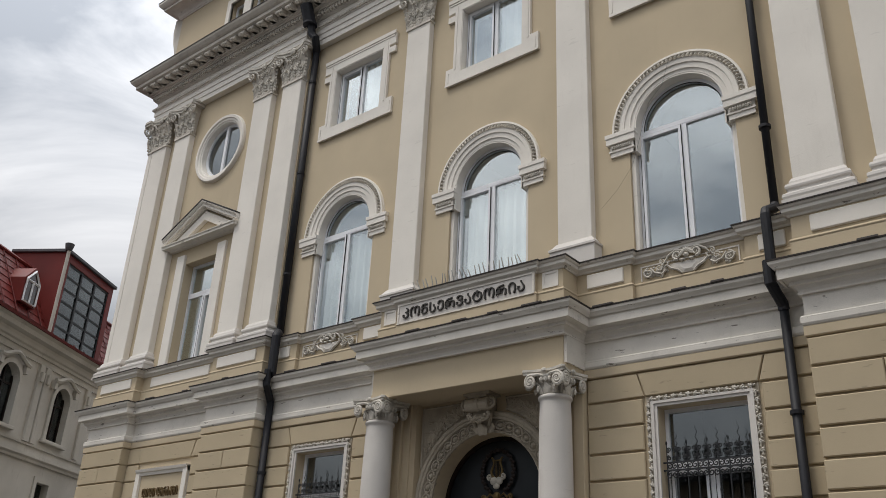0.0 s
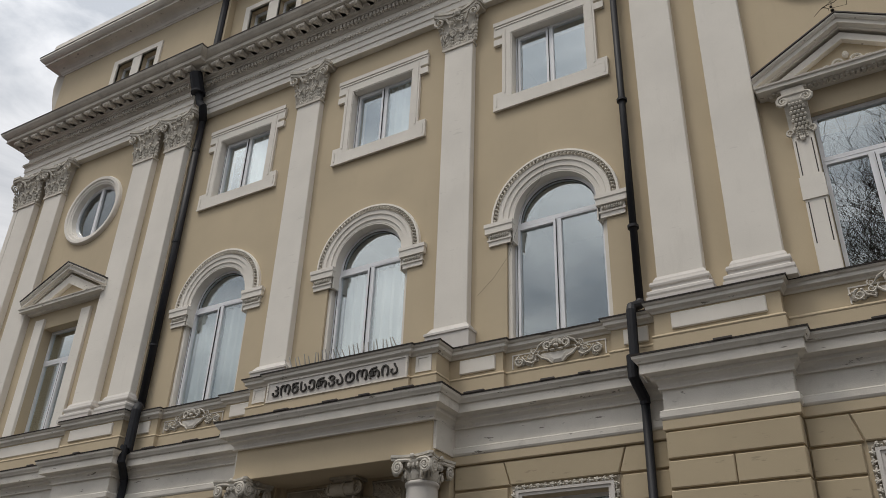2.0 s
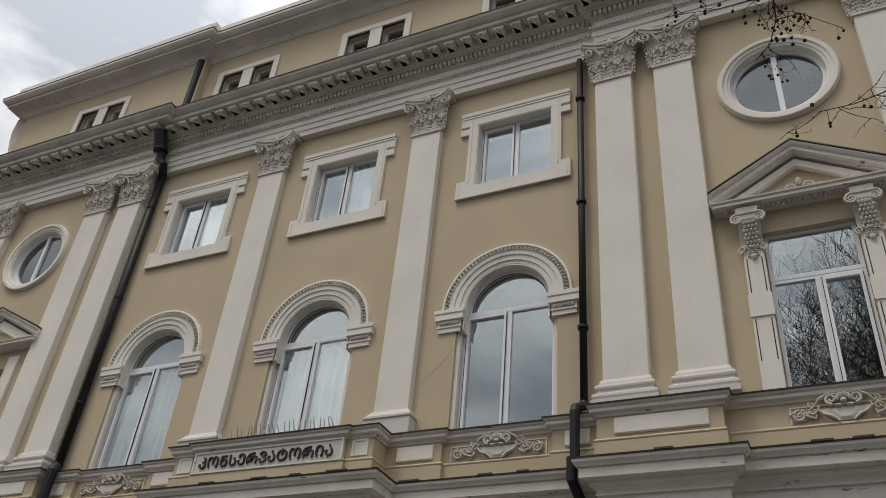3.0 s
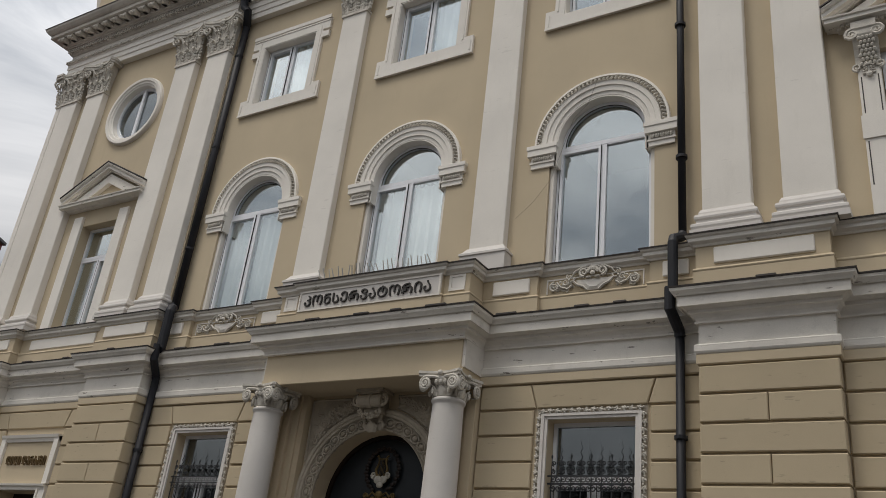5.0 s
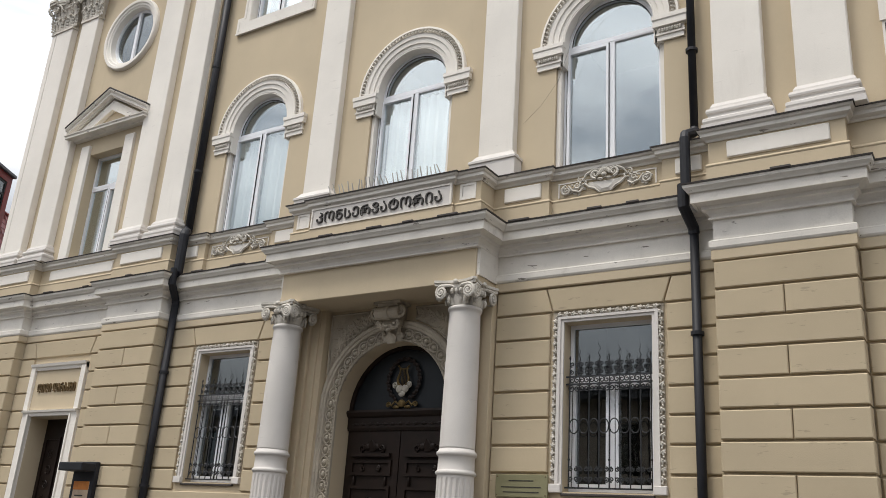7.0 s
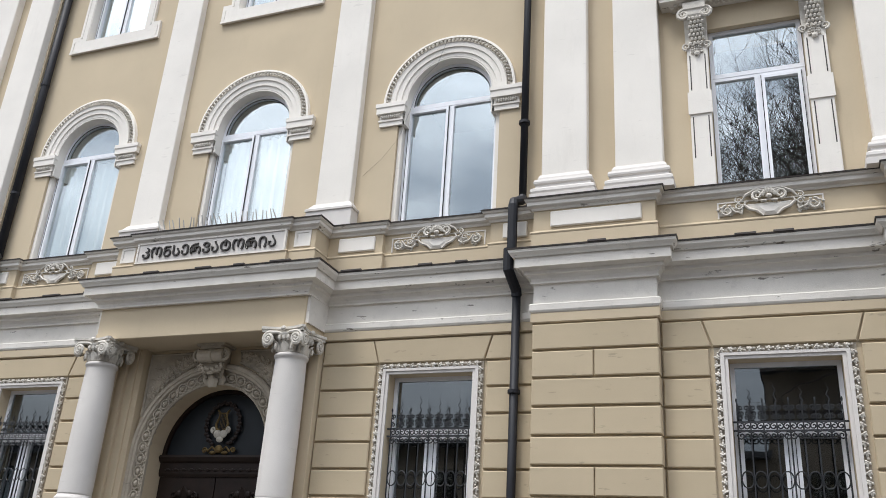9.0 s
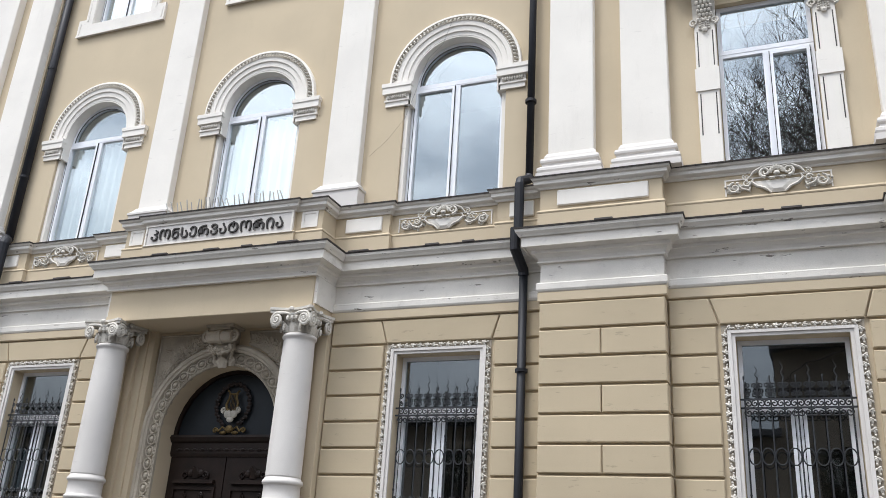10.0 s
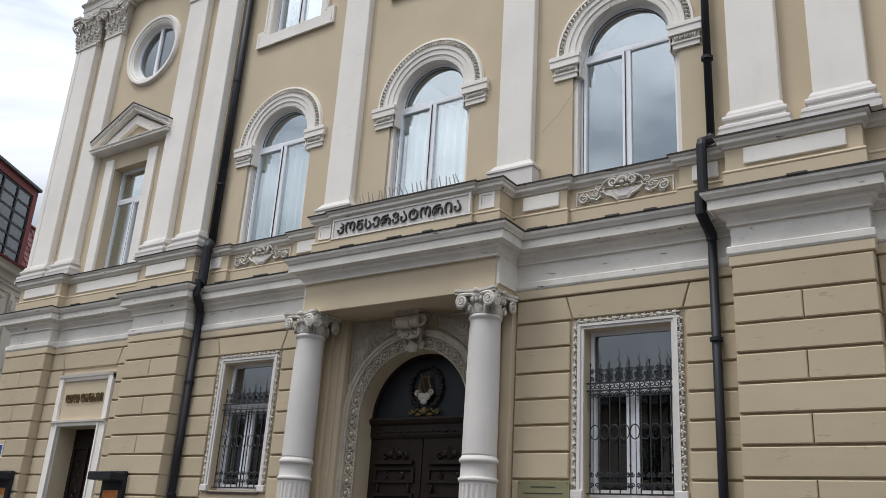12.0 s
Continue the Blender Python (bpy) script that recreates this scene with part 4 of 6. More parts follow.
def pediment_window(cx, rich):
    w = group_of("pedimented_window", B)
    tagged(w, "tall window below a carved triangular pediment" if rich else "tall window below a plain triangular pediment")
    y, hw = BAY, (1.09 if rich else 1.26)
    g = y + (0.14 if rich else 0.27)
    casements(w, cx, 0.66, 7.44, 9.35, g, sash=1)
    fr = rect_bars([(cx - 0.66, cx + 0.66, 9.35, 9.42), (cx - 0.66, cx + 0.66, 10.14, 10.195), (cx - 0.66, cx - 0.60, 9.42, 10.14), (cx + 0.60, cx + 0.66, 9.42, 10.14)], g - 0.04, g + 0.04)
    part("frame", fr, PVC, w)
    pane(cx - 0.61, cx + 0.61, 9.41, 10.15, g, w)
    for s in (-1, 1):
        xa, xb = sorted((cx + s * 0.675, cx + s * (0.98 if rich else 1.0)))
        part("side_strip", bev_box(xa, xb, y - 0.07, y + 0.01, 7.44, 10.45 if not rich else 9.98, 0.008), WHITE, w, "white strip beside the window")
        if rich:
            m = (xa + xb) / 2
            part("side_strip", boxes((xa - 0.02, xb + 0.02, y - 0.09, y - 0.06, 8.68, 9.06)), WHITE, w)
            for dx in (-0.11, 0.11):
                for za, zc in ((7.95, 8.64), (9.10, 9.72)):
                    # dark bar on the face stands in for a groove's shadow line
                    part("groove", boxes((m + dx - 0.008, m + dx + 0.008, y - 0.074, y - 0.069, za, zc)), FLASH, w)
            # scrolled console
            part("console", extrude_x([(y, 9.86), (y - 0.05, 9.86), (y - 0.07, 9.92), (y - 0.08, 10.06), (y - 0.11, 10.18), (y - 0.17, 10.28), (y - 0.21, 10.38), (y - 0.21, 10.46), (y - 0.23, 10.48), (y - 0.23, 10.60), (y, 10.60)], m - 0.165, m + 0.165), CARVED, w)
            o = bmesh.new()
            for q in (-1, 1):
                tube(o, spiral(m + q * 0.165, 10.40, 0.095, 1.7, math.pi / 2, y - 0.20, side=-q, n=16), [0.030 - 0.014 * i / 16 for i in range(17)], 5)
                tube(o, spiral(m + q * 0.15, 9.88, 0.065, 1.4, -math.pi / 2, y - 0.09, side=q, n=14), [0.02 - 0.009 * i / 14 for i in range(15)], 5)
            for j in range(7):
                for i in range(4):
                    blob(o, (m + (i - 1.5) * 0.055 + 0.024 * (j % 2), y - 0.09 - 0.016 * j, 9.92 + 0.066 * j), 0.029, 0.04, 0.038, 6, 4)
            acanthus(o, (m, y - 0.07, 9.74), 0.20, 0.16, 0.06)
            blob(o, (m, y - 0.10, 9.73), 0.05, 0.03, 0.04, 6, 4)
            part("console_carving", o, CARVED, w, "carved scroll and leaf console")
    zb, bt = (10.60 if rich else 10.64), 0.15
    # pediment: bed, raking cornices, sunk tympanum
    ph, rt = 0.78, 0.165
    xw = hw + 0.05
    path = [(cx - xw, y), (cx - xw, y - 0.08), (cx + xw, y - 0.08), (cx + xw, y)]
    part("bed_cornice", moulding([(-0.1, zb), (0.03, zb), (0.04, zb + 0.03), (0.08, zb + 0.045), (0.19, zb + 0.05), (0.19, zb + 0.11), (0.215, zb + 0.12), (0.22, zb + bt - 0.005), (-0.1, zb + bt)], path), LEDGE, w)
    if rich:
        d = bmesh.new()
        for i in range(30):
            x = cx - xw + 2 * xw * (i + 0.5) / 30
            box(d, x - 0.024, x + 0.024, y - 0.18, y - 0.08, zb - 0.002, zb + 0.046)
        tagged(part("dentil_course", d, CARVED, w), kind="stuff")
    ex = xw + 0.22
    z0 = zb + bt
    # sloping plate round the sunk triangle
    H, W = ph * (xw + 0.1) / ex, xw + 0.1
    fp = bmesh.new()
    out3 = [(cx - W, z0 - 0.01), (cx + W, z0 - 0.01), (cx, z0 + H)]
    k = 0.74 if rich else 0.58
    in3 = [(cx - W * k, z0 + 0.05), (cx + W * k, z0 + 0.05), (cx, z0 + 0.05 + H * k)]
    vo = [fp.verts.new((px, y - 0.12, pz)) for px, pz in out3]
    vi = [fp.verts.new((px, y - 0.12, pz)) for px, pz in in3]
    vb = [fp.verts.new((px + (cx - px) * 0.02, y + 0.01, pz)) for px, pz in in3]
    for i in range(3):
        j = (i + 1) % 3
        fp.faces.new((vo[i], vo[j], vi[j], vi[i]))
        fp.faces.new((vi[i], vi[j], vb[j], vb[i]))
    part("tympanum_frame", fp, LEDGE, w)
    part("tympanum", rect_tri(cx, W * 0.80, z0 + 0.02, H * 0.86, y - 0.012, y + 0.02), OCHRE, w)
    rk = bmesh.new()
    for s in (-1, 1):
        a = Vector((cx + s * ex, 0, z0))
        b = Vector((cx, 0, z0 + ph))
        d = (b - a).normalized()
        rows = []
        for p in (a, b):
            rows.append([rk.verts.new(p + Vector((0, y - o, t / abs(d.x)))) for o, t in ((-0.05, 0.0), (0.15, 0.0), (0.16, 0.035), (0.24, 0.04), (0.24, 0.105), (0.27, 0.115), (0.295, 0.145), (0.295, rt), (-0.05, rt))])
        for j in range(9):
            rk.faces.new((rows[0][j], rows[1][j], rows[1][(j + 1) % 9], rows[0][(j + 1) % 9]))
        rk.faces.new(rows[0])
        rk.faces.new(rows[1])
    part("raking_cornice", rk, LEDGE, w)
    fl = bmesh.new()
    for s in (-1, 1):
        vs = [fl.verts.new((cx + s * t * (ex + 0.01), y - o, z0 + ph * (1 - t) + rt * 1.17 + 0.006 + dz)) for t in (0, 1) for o, dz in ((-0.02, 0.0), (0.31, 0.0), (0.31, 0.025), (-0.02, 0.03))]
        for j in range(4):
            fl.faces.new((vs[j], vs[4 + j], vs[4 + (j + 1) % 4], vs[(j + 1) % 4]))
        fl.faces.new(vs[:4])
        fl.faces.new(vs[4:])
    part("flashing", fl, FLASH, w)
    if rich:
        o = bmesh.new()
        for s in (-1, 1):
            tube(o, spiral(cx + s * 0.12, z0 + 0.17, 0.10, 1.6, -math.pi / 2, y - 0.06, side=s, n=18), [0.028 - 0.012 * i / 18 for i in range(19)], 5)
            tube(o, [(cx + s * 0.20, y - 0.06, z0 + 0.10), (cx + s * 0.32, y - 0.06, z0 + 0.17), (cx + s * 0.44, y - 0.06, z0 + 0.10), (cx + s * 0.60, y - 0.06, z0 + 0.085)], [0.026, 0.03, 0.022, 0.008], 5)
            for j in range(3):
                blob(o, (cx + s * (0.29 + 0.10 * j), y - 0.07, z0 + 0.16 - 0.035 * j), 0.045, 0.04, 0.025, 6, 4)
        blob(o, (cx, y - 0.07, z0 + 0.29), 0.05, 0.04, 0.07)
        part("tympanum_carving", o, CARVED, w, "carved scrolls in the pediment")


def rect_tri(cx, hw, z0, h, y0, y1):
    bm = bmesh.new()
    vs = [bm.verts.new((x, y, z)) for y in (y0, y1) for x, z in ((cx - hw, z0), (cx + hw, z0), (cx, z0 + h))]
    bm.faces.new(vs[:3])
    bm.faces.new(vs[3:])
    for i in range(3):
        j = (i + 1) % 3
        bm.faces.new((vs[i], vs[j], vs[3 + j], vs[3 + i]))
    return bm


pediment_window(-RC, False)
pediment_window(RC, True)


# ---- ground-floor windows with carved borders and grilles ----
def carved_run(bm, a, b, y):
    """Overlapping fans of lobed leaves with berries between, one after another along a straight border."""
    a, b = Vector((a[0], 0, a[1])), Vector((b[0], 0, b[1]))
    d = (b - a).normalized()
    nrm = Vector((-d.z, 0, d.x))
    n = max(2, round((b - a).length / 0.115))
    step = (b - a).length / n
    turn = math.atan2(d.z, d.x)
    for i in range(n):
        c = a + d * step * (i + 0.35)
        q = 1 if i % 2 else -1
        for ang, long in ((0.15 * q, 0.046), (0.95, 0.034), (-0.95, 0.034), (2.1 * q, 0.026)):
            v = d * math.cos(ang) + nrm * math.sin(ang)
            p = c + v * (long * 0.75)
            m = Matrix.Translation((p.x, y - 0.012, p.z)) @ Matrix.Rotation(-(turn + ang), 4, "Y") @ Matrix.Rotation(0.35, 4, "Z") @ Matrix.Diagonal((long * 0.85, 0.020, 0.0175, 1))
            bmesh.ops.create_icosphere(bm, subdivisions=1, radius=1.0, matrix=m)
        blob(bm, (c.x, y - 0.026, c.z), 0.014, 0.018, 0.014, 6, 4)
        e = a + d * step * (i + 0.98) + nrm * (q * 0.012)
        blob(bm, (e.x, y - 0.012, e.z), 0.016, 0.022, 0.016, 6, 4)


def ground_window(cx, half, y, zt, blinds=False):
    w = group_of("ground_floor_window", B)
    tagged(w, "barred ground-floor window in a carved white surround")
    z0, gy = 2.50, y + 0.24
    casements(w, cx, half - 0.005, z0 + 0.02, 4.10, gy, split=0.0, sash=0)
    f = half - 0.005
    part("frame", rect_bars([(cx - f, cx + f, 4.10, 4.16), (cx - f, cx + f, zt - 0.06, zt), (cx - f, cx - f + 0.055, 4.16, zt - 0.06), (cx + f - 0.055, cx + f, 4.16, zt - 0.06)], gy - 0.035, gy + 0.035), PVC, w, "white frame of the undivided upper light")
    pane(cx - f + 0.045, cx + f - 0.045, 4.15, zt - 0.05, gy, w)
    i, o = half + 0.002, half + 0.098
    k = half + 0.048
    part("surround", boxes((cx - o, cx - k, y - 0.05, y + 0.02, z0, zt + 0.085), (cx + k, cx + o, y - 0.05, y + 0.02, z0, zt + 0.085), (cx - k, cx + k, y - 0.05, y + 0.02, zt + 0.045, zt + 0.085)), STONE, w, "flat white inner surround")
    part("surround", boxes((cx - k + 0.001, cx - i, y - 0.03, y + 0.02, z0, zt + 0.044), (cx + i, cx + k - 0.001, y - 0.03, y + 0.02, z0, zt + 0.044), (cx - i, cx + i, y - 0.03, y + 0.02, zt + 0.002, zt + 0.044)), STONE, w, "set-back inner fillet")
    bm = bmesh.new()
    carved_run(bm, (cx - o - 0.037, z0 + 0.13), (cx - o - 0.037, zt + 0.085), y - 0.030)
    carved_run(bm, (cx + o + 0.037, zt + 0.085), (cx + o + 0.037, z0 + 0.13), y - 0.030)
    carved_run(bm, (cx - o - 0.03, zt + 0.122), (cx + o + 0.03, zt + 0.122), y - 0.030)
    part("carved_border", bm, CARVED, w, "border of carved leaf scrolls")
    # grimy bed in the darker tone, painting in shade between the leaves
    part("border_bed", boxes((cx - o - 0.075, cx - o - 0.001, y - 0.018, y + 0.02, z0 - 0.02, zt + 0.16), (cx + o + 0.001, cx + o + 0.075, y - 0.018, y + 0.02, z0 - 0.02, zt + 0.16),
                             (cx - o, cx + o, y - 0.018, y + 0.02, zt + 0.0851, zt + 0.16)), AGED_SHADE, w)
    for q in (-1, 1):
        xa, xb = sorted((cx + q * (o - 0.10), cx + q * (o + 0.09)))
        part("surround_foot", bev_box(xa, xb, y - 0.07, y + 0.02, z0 - 0.02, z0 + 0.10, 0.01), STONE, w)
    part("sill", bev_box(cx - half - 0.01, cx + half + 0.01, y - 0.04, y + 0.2, z0 - 0.06, z0 - 0.022, 0.008), FLASH, w, "dark sloping metal sill")
    # wrought-iron grille
    g = group_of("window_grille", B)
    tagged(g, "wrought-iron window grille with scrolls and wavy spears")
    iy, r = y + 0.08, 0.0105
    n = 8
    xs = [cx - half + 0.06 + (2 * half - 0.12) * k / n for k in range(n + 1)]
    for k, x in enumerate(xs):
        b = bmesh.new()
        if k % 2:
            tube(b, [(x, iy, z0 + 0.05), (x, iy, 4.38)], r, 5)
            pts = [(x + 0.018 * math.sin(j * 1.5) * (j > 0), iy, 4.38 + (0.026 if k % 4 == 1 else 0.032) * j) for j in range(9)]
            tube(b, pts, [0.009 - 0.0008 * j for j in range(9)], 5)
            for zz in (3.15, 3.72):
                blob(b, (x, iy, zz), 0.017, 0.017, 0.022, 6, 4)
        else:
            tube(b, [(x, iy, z0 + 0.05), (x, iy, 4.14), (x, iy, 4.40)], [r, r, 0.006], 5)
            blob(b, (x, iy, 4.42), 0.014, 0.014, 0.035, 6, 4)
            blob(b, (x, iy, 2.95), 0.017, 0.017, 0.022, 6, 4)
        part("bar", b, IRON, g)
    for zz in (z0 + 0.06, 4.03, 4.14):
        part("rail", boxes((cx - half + 0.002, cx + half - 0.002, iy - 0.012, iy + 0.012, zz - 0.011, zz + 0.011)), IRON, g)
    for k in range(n):
        m, hw = (xs[k] + xs[k + 1]) / 2, (xs[k + 1] - xs[k]) / 2
        c = bmesh.new()
        tube(c, [(xs[k + 1] + hw * 0.92 * math.cos(a) - hw, iy - 0.01, 3.42 + 0.105 * math.sin(a)) for a in [2 * math.pi * j / 14 for j in range(14)]], 0.009, 4, True)
        part("ring", c, IRON, g)
        for q in (-1, 1):
            ox = m + q * hw * 0.50
            for cz, rr, turns, start, side in ((4.32, hw * 0.50, 1.5, -math.pi / 2, q), (4.205, hw * 0.46, 1.4, math.pi / 2, -q), (4.085, 0.045, 1.2, math.pi / 2, q), (3.965, 0.055, 1.4, math.pi / 2, -q),
                                               (2.68, hw * 0.48, 1.4, -math.pi / 2, q), (2.82, hw * 0.45, 1.4, math.pi / 2, -q)):
                s = bmesh.new()
                tube(s, spiral(ox, cz, rr, turns, start, iy - 0.01, side=side, n=12), 0.0095, 4)
                part("scroll", s, IRON, g)


ground_window(-D, 0.675, MAIN, 4.95)
ground_window(D, 0.675, MAIN, 4.95)
ground_window(RC, 0.685, BAY, 4.95)


# ---- portico: beam, columns, portal ----
P = group_of("portico", B)
tagged(P, "entrance portico with two white columns and ochre beam")
part("beam", bev_box(-2.02, 2.02, -0.65, 0.02, 5.56, 6.15, 0.01), OCHRE, P, "plain ochre beam above the columns")
for s in (-1, 1):
    # stepped white return at the side of the beam, antae behind the columns
    xa, xb = sorted((s * 2.02, s * 2.075))
    part("beam_return", boxes((xa, xb, -0.62, -0.02, 5.66, 6.14)), LEDGE, P)
    xa, xb = sorted((s * 2.02, s * 2.05))
    part("beam_return", boxes((xa, xb, -0.63, -0.02, 5.56, 5.66)), OCHRE, P)
    for a, b, y in ((1.58, 1.74, -0.04), (1.74, 1.90, -0.10), (1.90, 2.07, -0.16)):
        xa, xb = sorted((s * a, s * b))
        part("anta", bev_box(xa, xb, y, 0.02, 0, 5.56, 0.006), OCHRE, P, "ochre stepped pier behind the column")


def column(cx, cy):
    c = group_of("column", P)
    c.location = (cx, cy, 0)
    c.scale = (0.92, 0.92, 1.0)
    tagged(c, "white column, fluted below, with a scrolled capital")
    sh = bmesh.new()
    prof = [(0.288, 3.02), (0.287, 3.05), (0.2868, 3.07), (0.286, 3.4), (0.280, 4.2), (0.270, 4.8), (0.262, 5.06), (0.262, 5.10), (0.285, 5.115), (0.293, 5.14), (0.285, 5.165), (0.255, 5.18)]
    lathe(sh, prof, 0, 0, 32)
    smooth(part("shaft", sh, STONE, c))
    rg = bmesh.new()
    lathe(rg, [(0.28, 2.640), (0.30, 2.640), (0.322, 2.652), (0.330, 2.675), (0.322, 2.698), (0.305, 2.708), (0.297, 2.72), (0.295, 2.80), (0.294, 2.905), (0.305, 2.915), (0.322, 2.928), (0.328, 2.952), (0.320, 2.978), (0.303, 2.99), (0.294, 3.01), (0.28, 3.03)], 0, 0, 32)
    smooth(part("ring_band", rg, STONE, c))
    fl = bmesh.new()
    n = 96
    rows = []
    for z, k in ((0.55, 1.0), (0.60, 1.0), (2.50, 1.0), (2.57, 0.6), (2.61, 0.0), (2.66, 0.0)):
        rows.append([fl.verts.new(((0.300 - k * 0.026 * max(0, math.sin(20 * 2 * math.pi * j / n)) ** 0.6) * math.cos(2 * math.pi * j / n), (0.300 - k * 0.026 * max(0, math.sin(20 * 2 * math.pi * j / n)) ** 0.6) * math.sin(2 * math.pi * j / n), z)) for j in range(n)])
    for a, b in zip(rows, rows[1:]):
        for j in range(n):
            fl.faces.new((a[j], a[(j + 1) % n], b[(j + 1) % n], b[j]))
    part("fluted_drum", fl, STONE, c)
    bs = bmesh.new()
    lathe(bs, [(0.36, 0.40), (0.40, 0.42), (0.41, 0.46), (0.40, 0.50), (0.35, 0.52), (0.34, 0.56)], 0, 0, 32)
    box(bs, -0.42, 0.42, -0.42, 0.42, 0, 0.40)
    part("base", bs, STONE, c)
    bell = bmesh.new()
    lathe(bell, [(0.25, 5.17), (0.25, 5.25), (0.27, 5.36), (0.33, 5.44), (0.34, 5.47)], 0, 0, 24)
    smooth(part("bell", bell, CARVED, c))
    orn = bmesh.new()
    for q in range(4):
        o = bmesh.new()
        for s in (-1, 1):
            pts = [(s * 0.02, -0.29, 5.45), (s * 0.12, -0.33, 5.475)] + spiral(s * 0.265, 5.365, 0.108, 2.1, math.pi / 2, -0.36, side=-s, n=26, dy=0.03)
            tube(o, pts, [0.02, 0.024] + [0.030 - 0.014 * i / 26 for i in range(27)], 6)
            blob(o, (s * 0.265, -0.385, 5.365), 0.028, 0.02, 0.028, 8, 5)
        for i in range(3):
            blob(o, ((i - 1) * 0.085, -0.30, 5.395), 0.035, 0.05, 0.05, 8, 5)
        leaf(o, (0, -0.23, 5.19), 0.15, 0.16, 0.08)
        for s in (-1, 1):
            leaf(o, (s * 0.13, -0.20, 5.19), 0.10, 0.17, 0.09, lean=s * 0.3)
            blob(o, (s * 0.16, -0.29, 5.26), 0.03, 0.03, 0.06, 6, 4)
        blob(o, (0, -0.36, 5.53), 0.05, 0.04, 0.04, 8, 5)
        bmesh.ops.rotate(o, verts=o.verts[:], cent=(0, 0, 0), matrix=Matrix.Rotation(q * math.pi / 2, 3, "Z"))
        me = bpy.data.meshes.new("tmp")
        o.to_mesh(me)
        o.free()
        orn.from_mesh(me)
        bpy.data.meshes.remove(me)
    part("scroll_carving", orn, CARVED, c, "carved scrolls and leaves")
    ab = bmesh.new()
    for za, zb, g in ((5.475, 5.52, 0.0), (5.52, 5.56, 0.022)):
        plan = []
        for q in range(4):
            for i in range(9):
                t = -1 + 2 * i / 8
                x, y = 0.37 * t, -(0.30 + 0.10 * t * t) - g
                if i == 0 or i == 8:
                    x *= 1.02
                a = q * math.pi / 2
                plan.append((x * math.cos(a) - y * math.sin(a), x * math.sin(a) + y * math.cos(a)))
        lo = [ab.verts.new((px, py, za)) for px, py in plan]
        hi = [ab.verts.new((px, py, zb)) for px, py in plan]
        for i in range(len(plan)):
            j = (i + 1) % len(plan)
            ab.faces.new((lo[i], lo[j], hi[j], hi[i]))
        ab.faces.new(lo)
        ab.faces.new(hi)
    part("abacus", ab, CARVED, c)


column(-1.92, -0.48)
column(1.77, -0.48)

# portal arch
PY, PR, PS = 0.16, 1.14, 3.79
part("portal_wall", wall(-1.57, 1.57, -0.1, 5.56, PY, 0.40, [("arch", 0, PR, -0.1, PS + PR)]), OCHRE, P, "ochre recessed portal wall")
AP = [(PR - 0.001, PY + 0.02), (PR - 0.001, PY - 0.03), (PR + 0.03, PY - 0.05), (PR + 0.05, PY - 0.004), (PR + 0.21, PY - 0.004), (PR + 0.23, PY - 0.06), (PR + 0.27, PY - 0.065), (PR + 0.28, PY - 0.085), (PR + 0.33, PY - 0.09), (PR + 0.36, PY - 0.06), (PR + 0.37, PY + 0.01)]
ar = arch_profile(0, PS, AP, n=36)
for s in (-1, 1):
    lo = [ar.verts.new((s * r, y, -0.05)) for r, y in AP]
    hi = [ar.verts.new((s * r, y, PS)) for r, y in AP]
    for j in range(len(AP)):
        k = (j + 1) % len(AP)
        ar.faces.new((lo[j], lo[k], hi[k], hi[j]))
# archivolt tone includes painted recess shade besides its grime
part("portal_archivolt", ar, AGED_SHADE, P, "carved white archivolt round the door")
em = group_of("egg_moulding", P)
tagged(em, "row of carved eggs round the arch")
spots = [(math.pi * (i + 0.5) / 20, None) for i in range(20)]
places = [((PR + 0.13) * math.cos(a), PS + (PR + 0.13) * math.sin(a), a) for a, _ in spots if abs(a - math.pi / 2) > 0.12]
for s in (-1, 1):
    places += [(s * (PR + 0.13), PS - 0.09 - 0.2 * i, 0.0 if s > 0 else math.pi) for i in range(18)]
eg = bmesh.new()
tube(eg, [(0.074 * math.cos(t), -0.030, 0.088 * math.sin(t)) for t in [2 * math.pi * j / 12 for j in range(12)]], 0.015, 5, True)
blob(eg, (0, -0.012, 0), 0.046, 0.062, 0.056, 8, 6)
blob(eg, (0, -0.03, 0.09), 0.02, 0.02, 0.02, 6, 4)
egg_me = to_mesh("egg", eg, AGED_SHADE)
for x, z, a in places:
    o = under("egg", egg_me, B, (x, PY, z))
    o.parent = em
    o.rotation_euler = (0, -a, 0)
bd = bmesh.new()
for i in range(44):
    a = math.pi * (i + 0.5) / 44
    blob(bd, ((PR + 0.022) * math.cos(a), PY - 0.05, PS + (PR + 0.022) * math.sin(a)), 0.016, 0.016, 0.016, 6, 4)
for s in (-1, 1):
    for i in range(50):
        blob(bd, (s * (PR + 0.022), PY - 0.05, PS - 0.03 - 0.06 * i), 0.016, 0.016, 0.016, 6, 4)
tagged(part("bead_moulding", bd, AGED_SHADE, P), kind="stuff")
